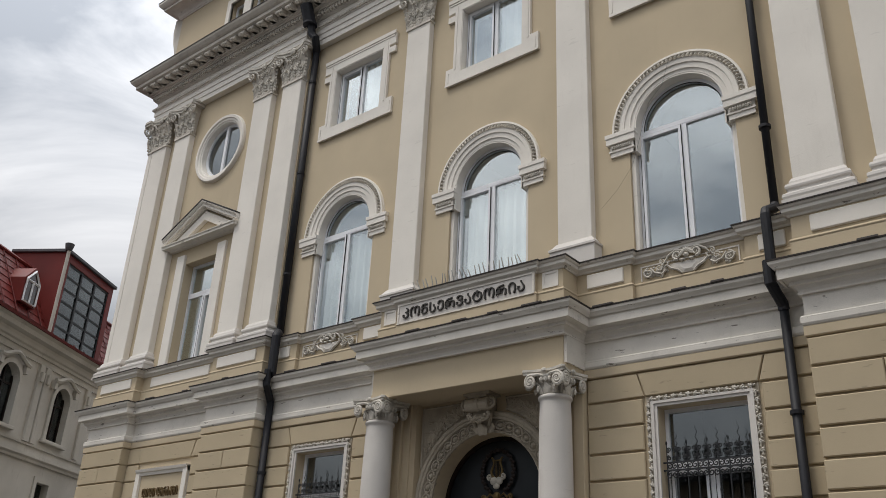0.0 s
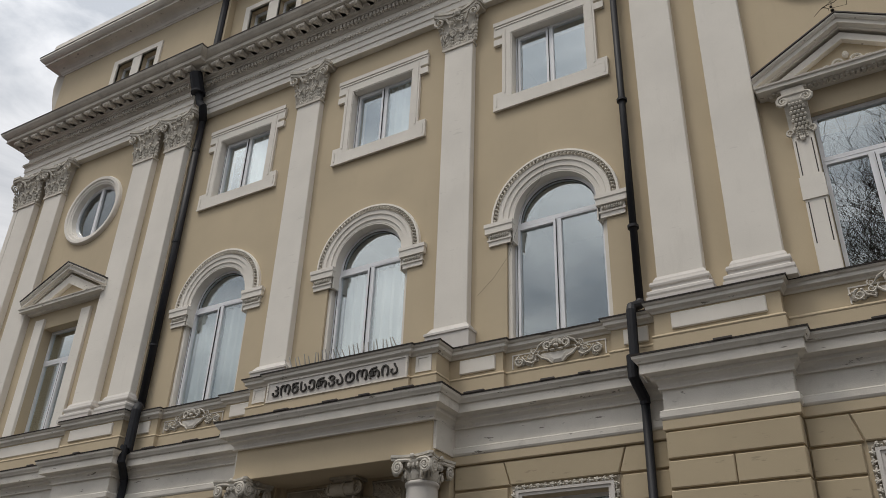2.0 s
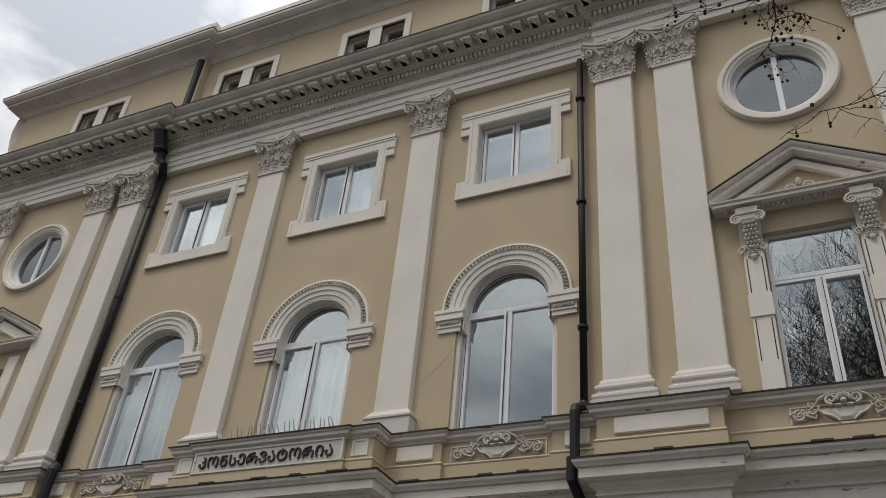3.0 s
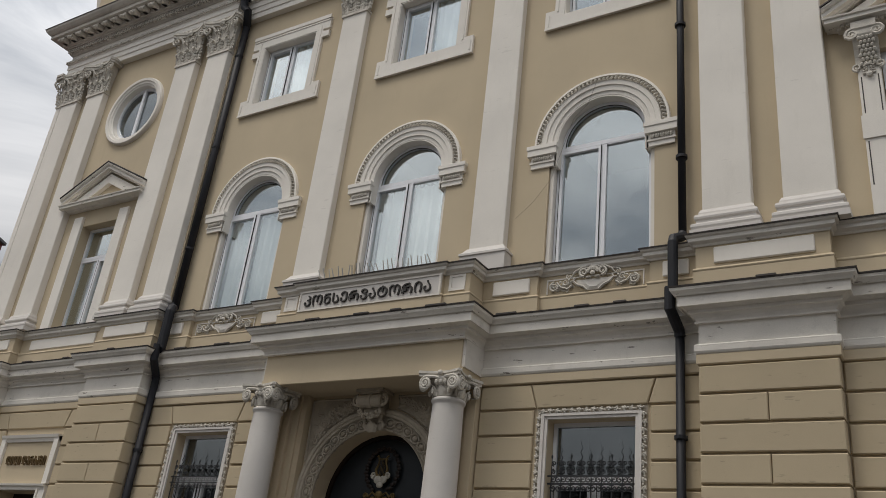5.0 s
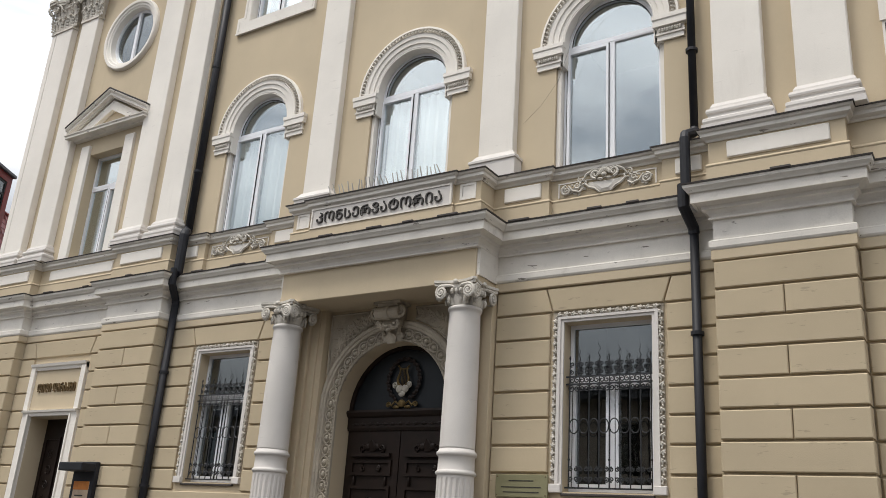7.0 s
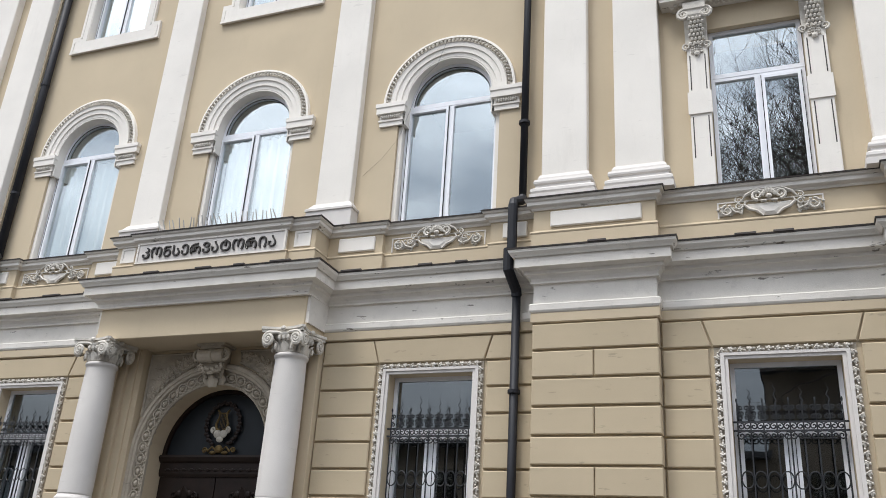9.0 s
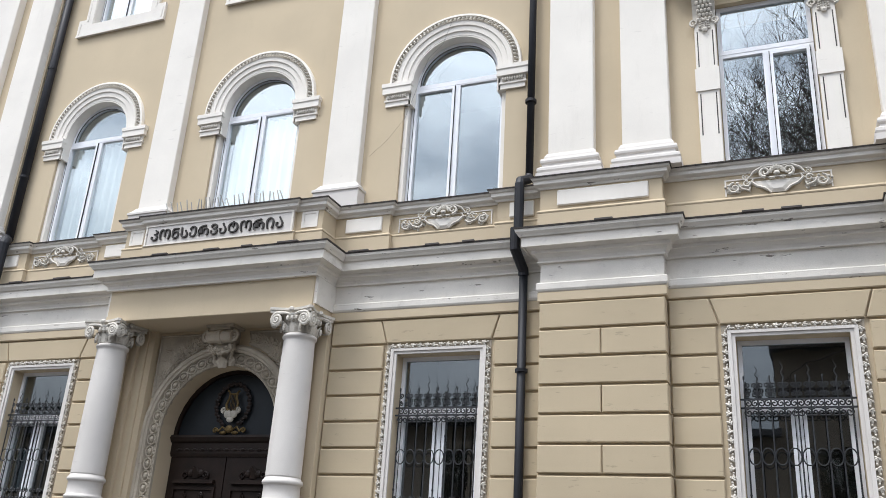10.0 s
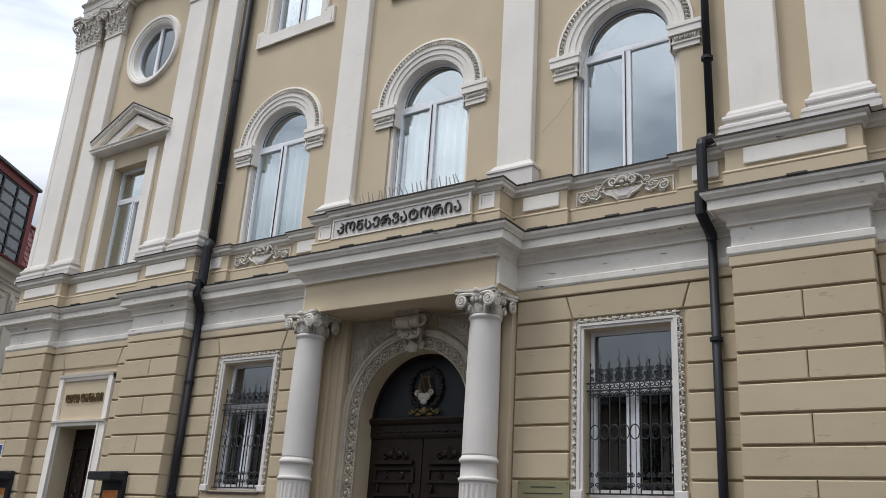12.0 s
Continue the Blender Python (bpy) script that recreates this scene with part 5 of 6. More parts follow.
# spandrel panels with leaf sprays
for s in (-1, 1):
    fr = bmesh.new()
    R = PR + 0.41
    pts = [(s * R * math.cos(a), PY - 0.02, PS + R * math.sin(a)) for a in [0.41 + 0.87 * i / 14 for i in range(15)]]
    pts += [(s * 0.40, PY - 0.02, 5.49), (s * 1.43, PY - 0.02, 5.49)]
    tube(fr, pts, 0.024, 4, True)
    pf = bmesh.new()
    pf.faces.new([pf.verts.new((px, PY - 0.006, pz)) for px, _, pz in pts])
    part("spandrel_field", pf, AGED_SHADE, P)
    part("spandrel_frame", fr, AGED_SHADE, P)
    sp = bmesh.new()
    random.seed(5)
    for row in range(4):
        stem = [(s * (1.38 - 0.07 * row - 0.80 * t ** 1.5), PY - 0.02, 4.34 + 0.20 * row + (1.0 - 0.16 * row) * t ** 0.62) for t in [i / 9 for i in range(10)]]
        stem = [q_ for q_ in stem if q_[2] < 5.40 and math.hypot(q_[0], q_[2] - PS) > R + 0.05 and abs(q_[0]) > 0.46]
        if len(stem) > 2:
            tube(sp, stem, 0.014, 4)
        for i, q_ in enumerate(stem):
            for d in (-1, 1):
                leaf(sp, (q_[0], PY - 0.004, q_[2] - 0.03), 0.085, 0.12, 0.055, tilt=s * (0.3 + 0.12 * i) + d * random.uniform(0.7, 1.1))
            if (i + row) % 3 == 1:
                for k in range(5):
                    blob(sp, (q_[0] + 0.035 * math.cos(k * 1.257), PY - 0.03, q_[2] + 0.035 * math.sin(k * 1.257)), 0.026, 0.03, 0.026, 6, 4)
    part("leaf_spray", sp, AGED_SHADE, P, "carved leaf spray")
# keystone console
ks = bmesh.new()
tube(ks, [(-0.245, -0.06, 5.36), (-0.22, -0.06, 5.36), (-0.05, -0.06, 5.36), (-0.04, -0.06, 5.36), (0.04, -0.06, 5.36), (0.05, -0.06, 5.36), (0.22, -0.06, 5.36), (0.245, -0.06, 5.36)], [0.10, 0.115, 0.105, 0.125, 0.125, 0.105, 0.115, 0.10], 14)
extrude_x([(0.26, 5.16), (0.02, 5.16), (0.0, 5.22), (0.0, 5.45), (-0.12, 5.47), (-0.13, 5.52), (0.26, 5.52)], -0.20, 0.20, ks)
extrude_x([(0.20, 4.95), (0.10, 4.95), (0.07, 5.02), (0.05, 5.158), (0.20, 5.158)], -0.11, 0.11, ks)
box(ks, -0.275, 0.275, -0.15, 0.26, 5.515, 5.558)
for s in (-1, 1):
    tube(ks, spiral(s * 0.255, 5.36, 0.10, 1.6, math.pi / 2, -0.08, side=-s, n=16), [0.032 - 0.014 * i / 16 for i in range(17)], 5)
    tube(ks, [(s * 0.20, -0.01, 5.24), (s * 0.19, 0.03, 5.12), (s * 0.14, 0.07, 5.02)], [0.035, 0.03, 0.035], 6)
part("keystone", ks, AGED_SHADE, P, "scrolled keystone console").location.y = -0.04
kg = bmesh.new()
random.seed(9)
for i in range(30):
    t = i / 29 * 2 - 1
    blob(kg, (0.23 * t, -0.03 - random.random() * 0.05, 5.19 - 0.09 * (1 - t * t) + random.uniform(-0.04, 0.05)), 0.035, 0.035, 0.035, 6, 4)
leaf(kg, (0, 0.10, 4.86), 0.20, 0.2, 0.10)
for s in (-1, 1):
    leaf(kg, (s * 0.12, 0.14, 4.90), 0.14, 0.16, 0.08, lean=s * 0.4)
part("keystone_garland", kg, AGED_SHADE, P).location.y = -0.04

# main door
DO = group_of("entrance_door", B)
tagged(DO, "dark carved wooden double door with lyre emblem above")
DY = 0.55
ty = bmesh.new()
vs = [ty.verts.new((PR * math.cos(math.pi * i / 30), DY, PS + PR * math.sin(math.pi * i / 30))) for i in range(31)] + [ty.verts.new((-PR, DY, 3.70)), ty.verts.new((PR, DY, 3.70))]
ty.faces.new(vs)
part("tympanum", ty, TYMP, DO, "dark blue-black arched panel")
fm = arch_band(0, PS, PR - 0.07, PR, DY - 0.05, DY + 0.02)
for s in (-1, 1):
    xa, xb = sorted((s * (PR - 0.07), s * PR))
    box(fm, xa, xb, DY - 0.05, DY + 0.02, 3.72, PS)
part("arch_frame", fm, WOOD, DO)
part("transom", moulding([(-0.05, 3.47), (0.03, 3.47), (0.05, 3.52), (0.05, 3.69), (0.09, 3.72), (0.12, 3.78), (0.10, 3.82), (-0.05, 3.83)], [(-PR, DY), (PR, DY)]), WOOD, DO)
td = bmesh.new()
blob(td, (0, 0, 0), 0.045, 0.02, 0.028, 8, 5)
for q in (-1, 1):
    blob(td, (q * 0.05, 0.004, 0), 0.02, 0.014, 0.014, 6, 4)
boss_me = to_mesh("boss", td, WOOD)
tc = group_of("transom_carving", DO)
for i in range(13):
    under("boss", boss_me, tc, (-0.96 + 0.16 * i, DY - 0.055, 3.58))
for s in (-1, 1):
    xa, xb = sorted((s * 0.01, s * (PR - 0.01)))
    pl = bmesh.new()
    box(pl, xa, xb, DY - 0.01, DY + 0.05, 0, 3.47)
    m = (xa + xb) / 2
    for z0, z1 in ((2.72, 2.98), (1.35, 2.55), (0.2, 1.15)):
        for r in ((m - 0.43, m + 0.43, z1 - 0.05, z1), (m - 0.43, m + 0.43, z0, z0 + 0.05), (m - 0.43, m - 0.38, z0 + 0.05, z1 - 0.05), (m + 0.38, m + 0.43, z0 + 0.05, z1 - 0.05)):
            box(pl, r[0], r[1], DY - 0.045, DY, r[2], r[3])
    box(pl, m - 0.41, m + 0.41, DY - 0.09, DY, 3.03, 3.09)
    for q in (-1, 1):
        tube(pl, spiral(m + q * 0.20, 3.17, 0.07, 1.4, -math.pi / 2, DY - 0.03, side=q, n=12), [0.022 - 0.008 * i / 12 for i in range(13)], 5)
        tube(pl, spiral(m + q * 0.16, 2.84, 0.05, 1.4, math.pi / 2, DY - 0.03, side=-q, n=12), [0.018 - 0.006 * i / 12 for i in range(13)], 5)
        blob(pl, (m + q * 0.10, DY - 0.03, 3.20), 0.06, 0.03, 0.06, 8, 5)
        blob(pl, (m + q * 0.33, DY - 0.03, 2.62), 0.03, 0.04, 0.09, 8, 5)
    leaf(pl, (m, DY - 0.01, 3.12), 0.16, 0.2, 0.06)
    part("door_leaf", pl, WOOD, DO, "carved dark wooden door leaf")
    lead = bmesh.new()
    random.seed(3)
    for i in range(9):
        x0, z0 = m + random.uniform(-0.2, 0.2), random.uniform(1.45, 2.4)
        tube(lead, spiral(x0, z0, 0.08, 1.3, random.random() * 6, DY - 0.018, side=random.choice((-1, 1)), n=12), 0.009, 4)
    part("door_lattice", lead, TYMP, DO, "scrolled iron lattice")
# lyre in a wreath
wr = bmesh.new()
for i in range(34):
    a = -math.pi / 2 + 0.5 + (2 * math.pi - 1.0) * i / 33
    r = 0.335 + 0.02 * (i % 2)
    blob(wr, (r * 0.95 * math.cos(a), DY - 0.05, 4.33 + r * 1.05 * math.sin(a)), 0.045, 0.02, 0.035, 6, 4)
tagged(part("wreath", wr, WOOD, DO, "dark carved laurel wreath"), kind="stuff")
ly = bmesh.new()
for s in (-1, 1):
    tube(ly, [(s * 0.03, DY - 0.07, 4.20), (s * 0.10, DY - 0.07, 4.26), (s * 0.115, DY - 0.07, 4.34), (s * 0.075, DY - 0.07, 4.44), (s * 0.07, DY - 0.07, 4.53), (s * 0.115, DY - 0.07, 4.57)], [0.028, 0.028, 0.024, 0.018, 0.016, 0.02], 6)
for i in range(4):
    tube(ly, [((i - 1.5) * 0.028, DY - 0.065, 4.22), ((i - 1.5) * 0.028, DY - 0.065, 4.51)], 0.005, 4)
tube(ly, [(-0.10, DY - 0.07, 4.515), (0.10, DY - 0.07, 4.515)], 0.014, 5)
part("lyre", ly, GOLD, DO, "gilt lyre")
sv = bmesh.new()
for s in (-1, 1):
    blob(sv, (s * 0.06, DY - 0.08, 4.17), 0.075, 0.03, 0.07, 10, 6)
    tube(sv, spiral(s * 0.14, 4.24, 0.05, 1.3, -math.pi / 2, DY - 0.09, side=s, n=12), [0.022 - 0.008 * i / 12 for i in range(13)], 5)
blob(sv, (0, DY - 0.08, 4.08), 0.07, 0.03, 0.05, 10, 6)
part("lyre_foot", sv, SILVER, DO, "pale silvered lyre foot")
sb = bmesh.new()
blob(sb, (0, DY - 0.07, 3.92), 0.08, 0.04, 0.07)
for s in (-1, 1):
    tube(sb, [(s * 0.05, DY - 0.06, 3.90), (s * 0.14, DY - 0.06, 3.96), (s * 0.22, DY - 0.06, 3.88)] + spiral(s * 0.28, 3.90, 0.05, 1.2, math.pi if s > 0 else 0, DY - 0.06, side=-s, n=10), 0.018, 5)
    blob(sb, (s * 0.12, DY - 0.06, 3.86), 0.07, 0.03, 0.035)
part("scroll_base", sb, GOLD, DO)

# steps at the door
tagged(part("step", bev_box(-2.4, 2.4, -1.3, 0.24, -0.02, 0.15, 0.015), PAVING), "grey stone entrance step before the door", "step", kind="structure")

# ---- side door with its name panel ----
SD = group_of("side_door", B)
tagged(SD, "dark wooden side door in a white moulded surround")
cx, y = -RC, BAY
for s in (-1, 1):
    xa, xb = sorted((cx + s * 0.742, cx + s * 0.99))
    part("surround", boxes((xa, xb, y - 0.07, y + 0.02, 0, 3.80)), WHITE, SD)
    xa, xb = sorted((cx + s * 0.742, cx + s * 0.79))
    part("surround", boxes((xa, xb, y - 0.10, y - 0.06, 0, 3.84)), WHITE, SD)
    xa, xb = sorted((cx + s * 0.84, cx + s * 0.99))
    part("surround", boxes((xa, xb, y - 0.09, y + 0.02, 3.93, 4.93)), WHITE, SD)
part("surround", moulding([(-0.02, 3.80), (0.07, 3.80), (0.08, 3.86), (0.12, 3.88), (0.13, 3.92), (-0.02, 3.93)], [(cx - 0.97, y), (cx + 0.97, y)]), WHITE, SD)
part("surround", moulding([(-0.02, 4.82), (0.06, 4.82), (0.08, 4.88), (0.11, 4.90), (0.13, 4.96), (-0.02, 4.97)], [(cx - 0.99, y), (cx + 0.99, y)]), WHITE, SD)
part("name_panel", boxes((cx - 0.84, cx + 0.84, y - 0.03, y + 0.02, 3.93, 4.82)), OCHRE, SD)
dl = boxes((cx - 0.74, cx + 0.74, y + 0.42, y + 0.48, 0, 3.80))
for s in (-1, 1):
    m = cx + s * 0.37
    for z0, z1 in ((0.2, 1.2), (1.4, 3.4)):
        for r in ((m - 0.27, m + 0.27, z1 - 0.05, z1), (m - 0.27, m + 0.27, z0, z0 + 0.05), (m - 0.27, m - 0.22, z0 + 0.05, z1 - 0.05), (m + 0.22, m + 0.27, z0 + 0.05, z1 - 0.05)):
            box(dl, r[0], r[1], y + 0.385, y + 0.42, r[2], r[3])
    for i in range(5):
        tube(dl, spiral(m, 1.7 + 0.34 * i, 0.11, 1.3, i * 1.3, y + 0.40, side=1 if i % 2 else -1, n=12), 0.012, 4)
part("door_leaf", dl, WOOD, SD)
text_mesh("lettering", "ᲓᲘᲓᲘ ᲓᲐᲠᲑᲐᲖᲘ", 0.20, BRONZE, SD, (cx + 0.02, y - 0.032, 4.42), 0.035, 0.006, 1.36, "bronze raised lettering")

# ---- sign over the portico ----
SG = thing("name_sign", "pale sign panel with dark raised Georgian lettering", "sign", at=(0, -0.642, 7.09))
part("panel", bev_box(-1.47, 1.47, -0.03, 0.0, -0.165, 0.175, 0.01), STONE, SG)
part("frame", boxes((-1.5, 1.5, -0.045, -0.001, 0.165, 0.19), (-1.5, 1.5, -0.045, -0.001, -0.19, -0.165), (-1.5, -1.465, -0.045, -0.001, -0.165, 0.165), (1.465, 1.5, -0.045, -0.001, -0.165, 0.165)), LEDGE, SG)
text_mesh("lettering", "ᲙᲝᲜᲡᲔᲠᲕᲐᲢᲝᲠᲘᲐ", 0.205, BLACKLET, SG, (-0.02, -0.031, 0.0), 0.028, 0.003, 2.68, "dark raised letters")

sk = thing("spike_row", "row of thin metal bird spikes on the ledge", "spikes", at=(0, -0.60, 7.455))
random.seed(21)
for i in range(25):
    x = -1.12 + 2.36 * i / 24
    b = bmesh.new()
    lean = -0.05 + random.uniform(-0.03, 0.02) - 0.04 * math.cos(i * 0.5)
    tube(b, [(x, 0, 0), (x + lean, random.uniform(-0.05, 0.0), random.uniform(0.22, 0.29))], [0.012, 0.009], 5)
    part("spike", b, STEEL, sk)

# ---- carved cartouches in the parapet ----
def cartouche(cx, y, half):
    c = group_of("cartouche", B)
    tagged(c, "carved relief of shell, scrolls and shield")
    z = 7.07
    part("border", boxes((cx - half, cx + half, y - 0.015, y + 0.01, 7.185, 7.205), (cx - half, cx - half + 0.02, y - 0.015, y + 0.01, 6.955, 7.185), (cx + half - 0.02, cx + half, y - 0.015, y + 0.01, 6.955, 7.185)), WHITE, c)
    sh = bmesh.new()
    ring = [(cx + s_ * w, y - 0.02, zz) for s_, w, zz in ((-1, 0.30, 7.14), (-1, 0.27, 7.08), (-1, 0.20, 7.02), (-1, 0.10, 6.95), (1, 0.10, 6.95), (1, 0.20, 7.02), (1, 0.27, 7.08), (1, 0.30, 7.14))]
    vs = [sh.verts.new(p) for p in ring]
    ct = [sh.verts.new((p[0] * 0.5 + cx * 0.5, y - 0.05, p[2] * 0.6 + 7.07 * 0.4)) for p in ring]
    for i in range(8):
        j = (i + 1) % 8
        sh.faces.new((vs[i], vs[j], ct[j], ct[i]))
    sh.faces.new(ct)
    part("shield", sh, WHITE, c)
    o = bmesh.new()
    k = half / 0.86
    random.seed(int(abs(cx) * 10))
    for s in (-1, 1):
        tube(o, [(cx + s * 0.09, y - 0.05, 6.94), (cx + s * 0.16, y - 0.05, 7.01), (cx + s * 0.26, y - 0.05, 7.05), (cx + s * 0.33, y - 0.05, 7.12), (cx + s * 0.30, y - 0.05, 7.18)], [0.012, 0.018, 0.022, 0.020, 0.014], 6)
        tube(o, spiral(cx + s * 0.15, 7.24, 0.075, 1.4, -math.pi / 2, y - 0.07, side=s, n=16), [0.024 - 0.012 * i / 16 for i in range(17)], 6)
        tube(o, [(cx + s * 0.05, y - 0.07, 7.30), (cx + s * 0.18, y - 0.07, 7.325), (cx + s * 0.30, y - 0.07, 7.26), (cx + s * 0.36, y - 0.06, 7.18)], [0.014, 0.020, 0.019, 0.010], 6)
        tube(o, spiral(cx + s * 0.70 * k, 7.055, 0.085, 1.5, math.pi * (0.5), y - 0.045, side=-s, n=18), [0.019 - 0.010 * i / 18 for i in range(19)], 6)
        tube(o, [(cx + s * 0.36, y - 0.04, 7.05), (cx + s * 0.46 * k, y - 0.045, 7.00), (cx + s * 0.58 * k, y - 0.045, 7.04), (cx + s * 0.66 * k, y - 0.045, 7.13)], [0.018, 0.016, 0.014, 0.016], 6)
        tube(o, spiral(cx + s * 0.50 * k, 7.11, 0.055, 1.4, 0.3, y - 0.05, side=s, n=14), [0.014 - 0.007 * i / 14 for i in range(15)], 5)
        tube(o, spiral(cx + s * 0.40, 7.20, 0.05, 1.3, 2.2, y - 0.055, side=-s, n=14), [0.014 - 0.007 * i / 14 for i in range(15)], 5)
        for j in range(12):
            a = random.uniform(0, 6.28)
            leaf(o, (cx + s * random.uniform(0.34, 0.78 * k), y + 0.005, random.uniform(6.98, 7.10)), 0.045, 0.07, 0.03, tilt=a)
        for j in range(9):
            t = j / 8
            bx = 0.36 + (0.40 * k) * t
            blob(o, (cx + s * bx, y - 0.04 - 0.015 * math.sin(j * 2), 7.12 - 0.05 * t + 0.03 * math.sin(j * 1.9)), 0.024, 0.02, 0.019, 6, 4)
            if j % 2:
                leaf(o, (cx + s * bx, y, 7.03 - 0.04 * t), 0.07, 0.10, 0.05, tilt=s * (0.4 + random.uniform(-0.6, 0.6)))
    for i in range(7):
        a = math.pi * (0.15 + 0.70 * i / 6)
        blob(o, (cx + 0.085 * math.cos(a), y - 0.07, 7.22 + 0.085 * math.sin(a)), 0.026, 0.03, 0.045, 6, 4)
    blob(o, (cx, y - 0.09, 7.21), 0.045, 0.035, 0.035)
    for s in (-1, 1):
        blob(o, (cx + s * 0.07, y - 0.07, 7.15), 0.05, 0.03, 0.02, 6, 4)
    part("scroll_carving", o, CARVED, c)


for cx in (-D, D):
    cartouche(cx, -0.06, 0.80)
cartouche(RC, -0.20, 0.69)


# ---- downpipes ----
def downpipe(x, hopper):
    p = group_of("downpipe", B)
    tagged(p, "charcoal metal downpipe with elbows")
    s = 1 if x > 0 else -1
    b = bmesh.new()
    tube(b, [(x + 0.05 * (not hopper), -0.13, 15.32), (x + 0.05 * (not hopper), -0.13, 7.62)], 0.082 if hopper else 0.060, 10)
    smooth(part("upper_pipe", b, PIPE, p))
    mid = x + 0.18 if hopper else x - 0.03
    b = bmesh.new()
    tube(b, [(x + 0.05 * (not hopper), -0.13, 7.66), (x + 0.05 * (not hopper), -0.17, 7.60), (mid, -0.34, 7.50), (mid, -0.36, 7.44), (mid, -0.36, 6.62), (mid, -0.40, 6.60)], 0.10 if hopper else 0.075, 10)
    part("elbow", b, PIPE, p)
    b = bmesh.new()
    tube(b, [(mid - 0.02, -0.44, 6.68), (mid - 0.02, -0.44, 6.36), (x, -0.16, 6.12), (x, -0.14, 6.04)], 0.078, 10)
    part("elbow", b, PIPE, p)
    b = bmesh.new()
    tube(b, [(x, -0.14, 6.1), (x, -0.14, 0.15)], 0.074 if hopper else 0.063, 10)
    smooth(part("lower_pipe", b, PIPE, p))
    for z in (14.2, 11.6, 9.0, 4.6, 2.4):
        b = bmesh.new()
        lathe(b, [(0.06, z - 0.025), (0.092, z - 0.025), (0.092, z + 0.025), (0.06, z + 0.025)], x + 0.05 * (z > 7 and not hopper), -0.135, 12)
        part("clamp", b, PIPE, p)
    if hopper:
        b = bmesh.new()
        tube(b, [(x - 0.05, -0.62, 16.35), (x - 0.02, -0.44, 15.85)], 0.165, 12)
        lathe(b, [(0.15, 15.80), (0.185, 15.80), (0.185, 15.86), (0.15, 15.86)], x - 0.02, -0.44, 12)
        tube(b, [(x - 0.02, -0.42, 15.88), (x + 0.02, -0.36, 15.55), (x + 0.14, -0.34, 15.42), (x + 0.08, -0.24, 15.26), (x, -0.13, 15.15)], 0.10, 12)
        part("hopper", b, PIPE, p)
        b = bmesh.new()
        tube(b, [(x - 0.10, AE - 0.02, 19.5), (x - 0.10, AE - 0.02, 16.8)], 0.10, 10)
        part("attic_pipe", b, PIPE, p)


downpipe(5.27, False)
downpipe(-5.47, True)

# ---- small things on the facade ----
PL = thing("name_plaque", "small greenish brass plaque with engraved lines", "plaque", at=(2.64, -0.07, 2.56))
part("plate", bev_box(-0.42, 0.42, -0.02, 0.02, -0.16, 0.16, 0.006), BRASS, PL)
for z, w in ((0.07, 0.20), (-0.02, 0.32), (-0.09, 0.29)):
    part("text_bar", boxes((-w, w, -0.024, -0.019, z - 0.007, z + 0.007)), BLACKLET, PL)
for x in (-0.39, 0.39):
    for z in (-0.13, 0.13):
        b = bmesh.new()
        blob(b, (x, -0.02, z), 0.012, 0.008, 0.012, 6, 4)
        part("screw", b, BRONZE, PL)

SS = thing("street_sign", "small blue enamel street sign with white bars", "sign", at=(-11.72, -0.425, 3.24))
part("plate", bev_box(-0.38, 0.38, -0.015, 0.015, -0.15, 0.15, 0.006), BLUE, SS)
part("border", boxes((-0.40, 0.40, -0.012, 0.014, 0.15, 0.165), (-0.40, 0.40, -0.012, 0.014, -0.165, -0.15), (-0.40, -0.38, -0.012, 0.014, -0.15, 0.15), (0.38, 0.40, -0.012, 0.014, -0.15, 0.15)), PVC, SS)
part("text_bar", boxes((-0.30, 0.30, -0.02, -0.014, 0.02, 0.08)), PVC, SS)
part("text_bar", boxes((-0.25, 0.22, -0.02, -0.014, -0.09, -0.05)), PVC, SS)

NB = thing("notice_case", "black hooded display case with an orange poster", "display case", group="display cases beside the side door", at=(-6.86, -0.42, 0))
part("case", bev_box(-0.34, 0.34, -0.10, 0.0, 1.15, 2.80, 0.012), PIPE, NB)
part("hood", bev_box(-0.40, 0.34, -0.42, -0.10, 2.60, 2.76, 0.015), PIPE, NB)
po = part("poster", boxes((-0.24, 0.24, -0.106, -0.100, 1.5, 2.42)), PAPER, NB)
part("poster_band", boxes((-0.24, 0.24, -0.111, -0.1062, 2.26, 2.42)), ORANGE, NB)
for z in (2.15, 2.08, 1.98, 1.9):
    part("text_bar", boxes((-0.16, 0.10, -0.110, -0.1062, z - 0.012, z + 0.012)), BLACKLET, NB)
copy_thing(NB, pose(-10.92, -0.42, 0))

cb = bmesh.new()
tube(cb, [(2.42, -0.02, 8.46), (2.75, -0.025, 8.74), (3.06, -0.05, 9.10), (3.25, -0.09, 9.6), (3.44, -0.08, 10.22), (3.69, -0.07, 10.47), (3.85, -0.1, 10.9)], 0.0022, 4)
tagged(part("cable", cb, IRON), "thin loose cable hanging across the wall and arch", "cable")

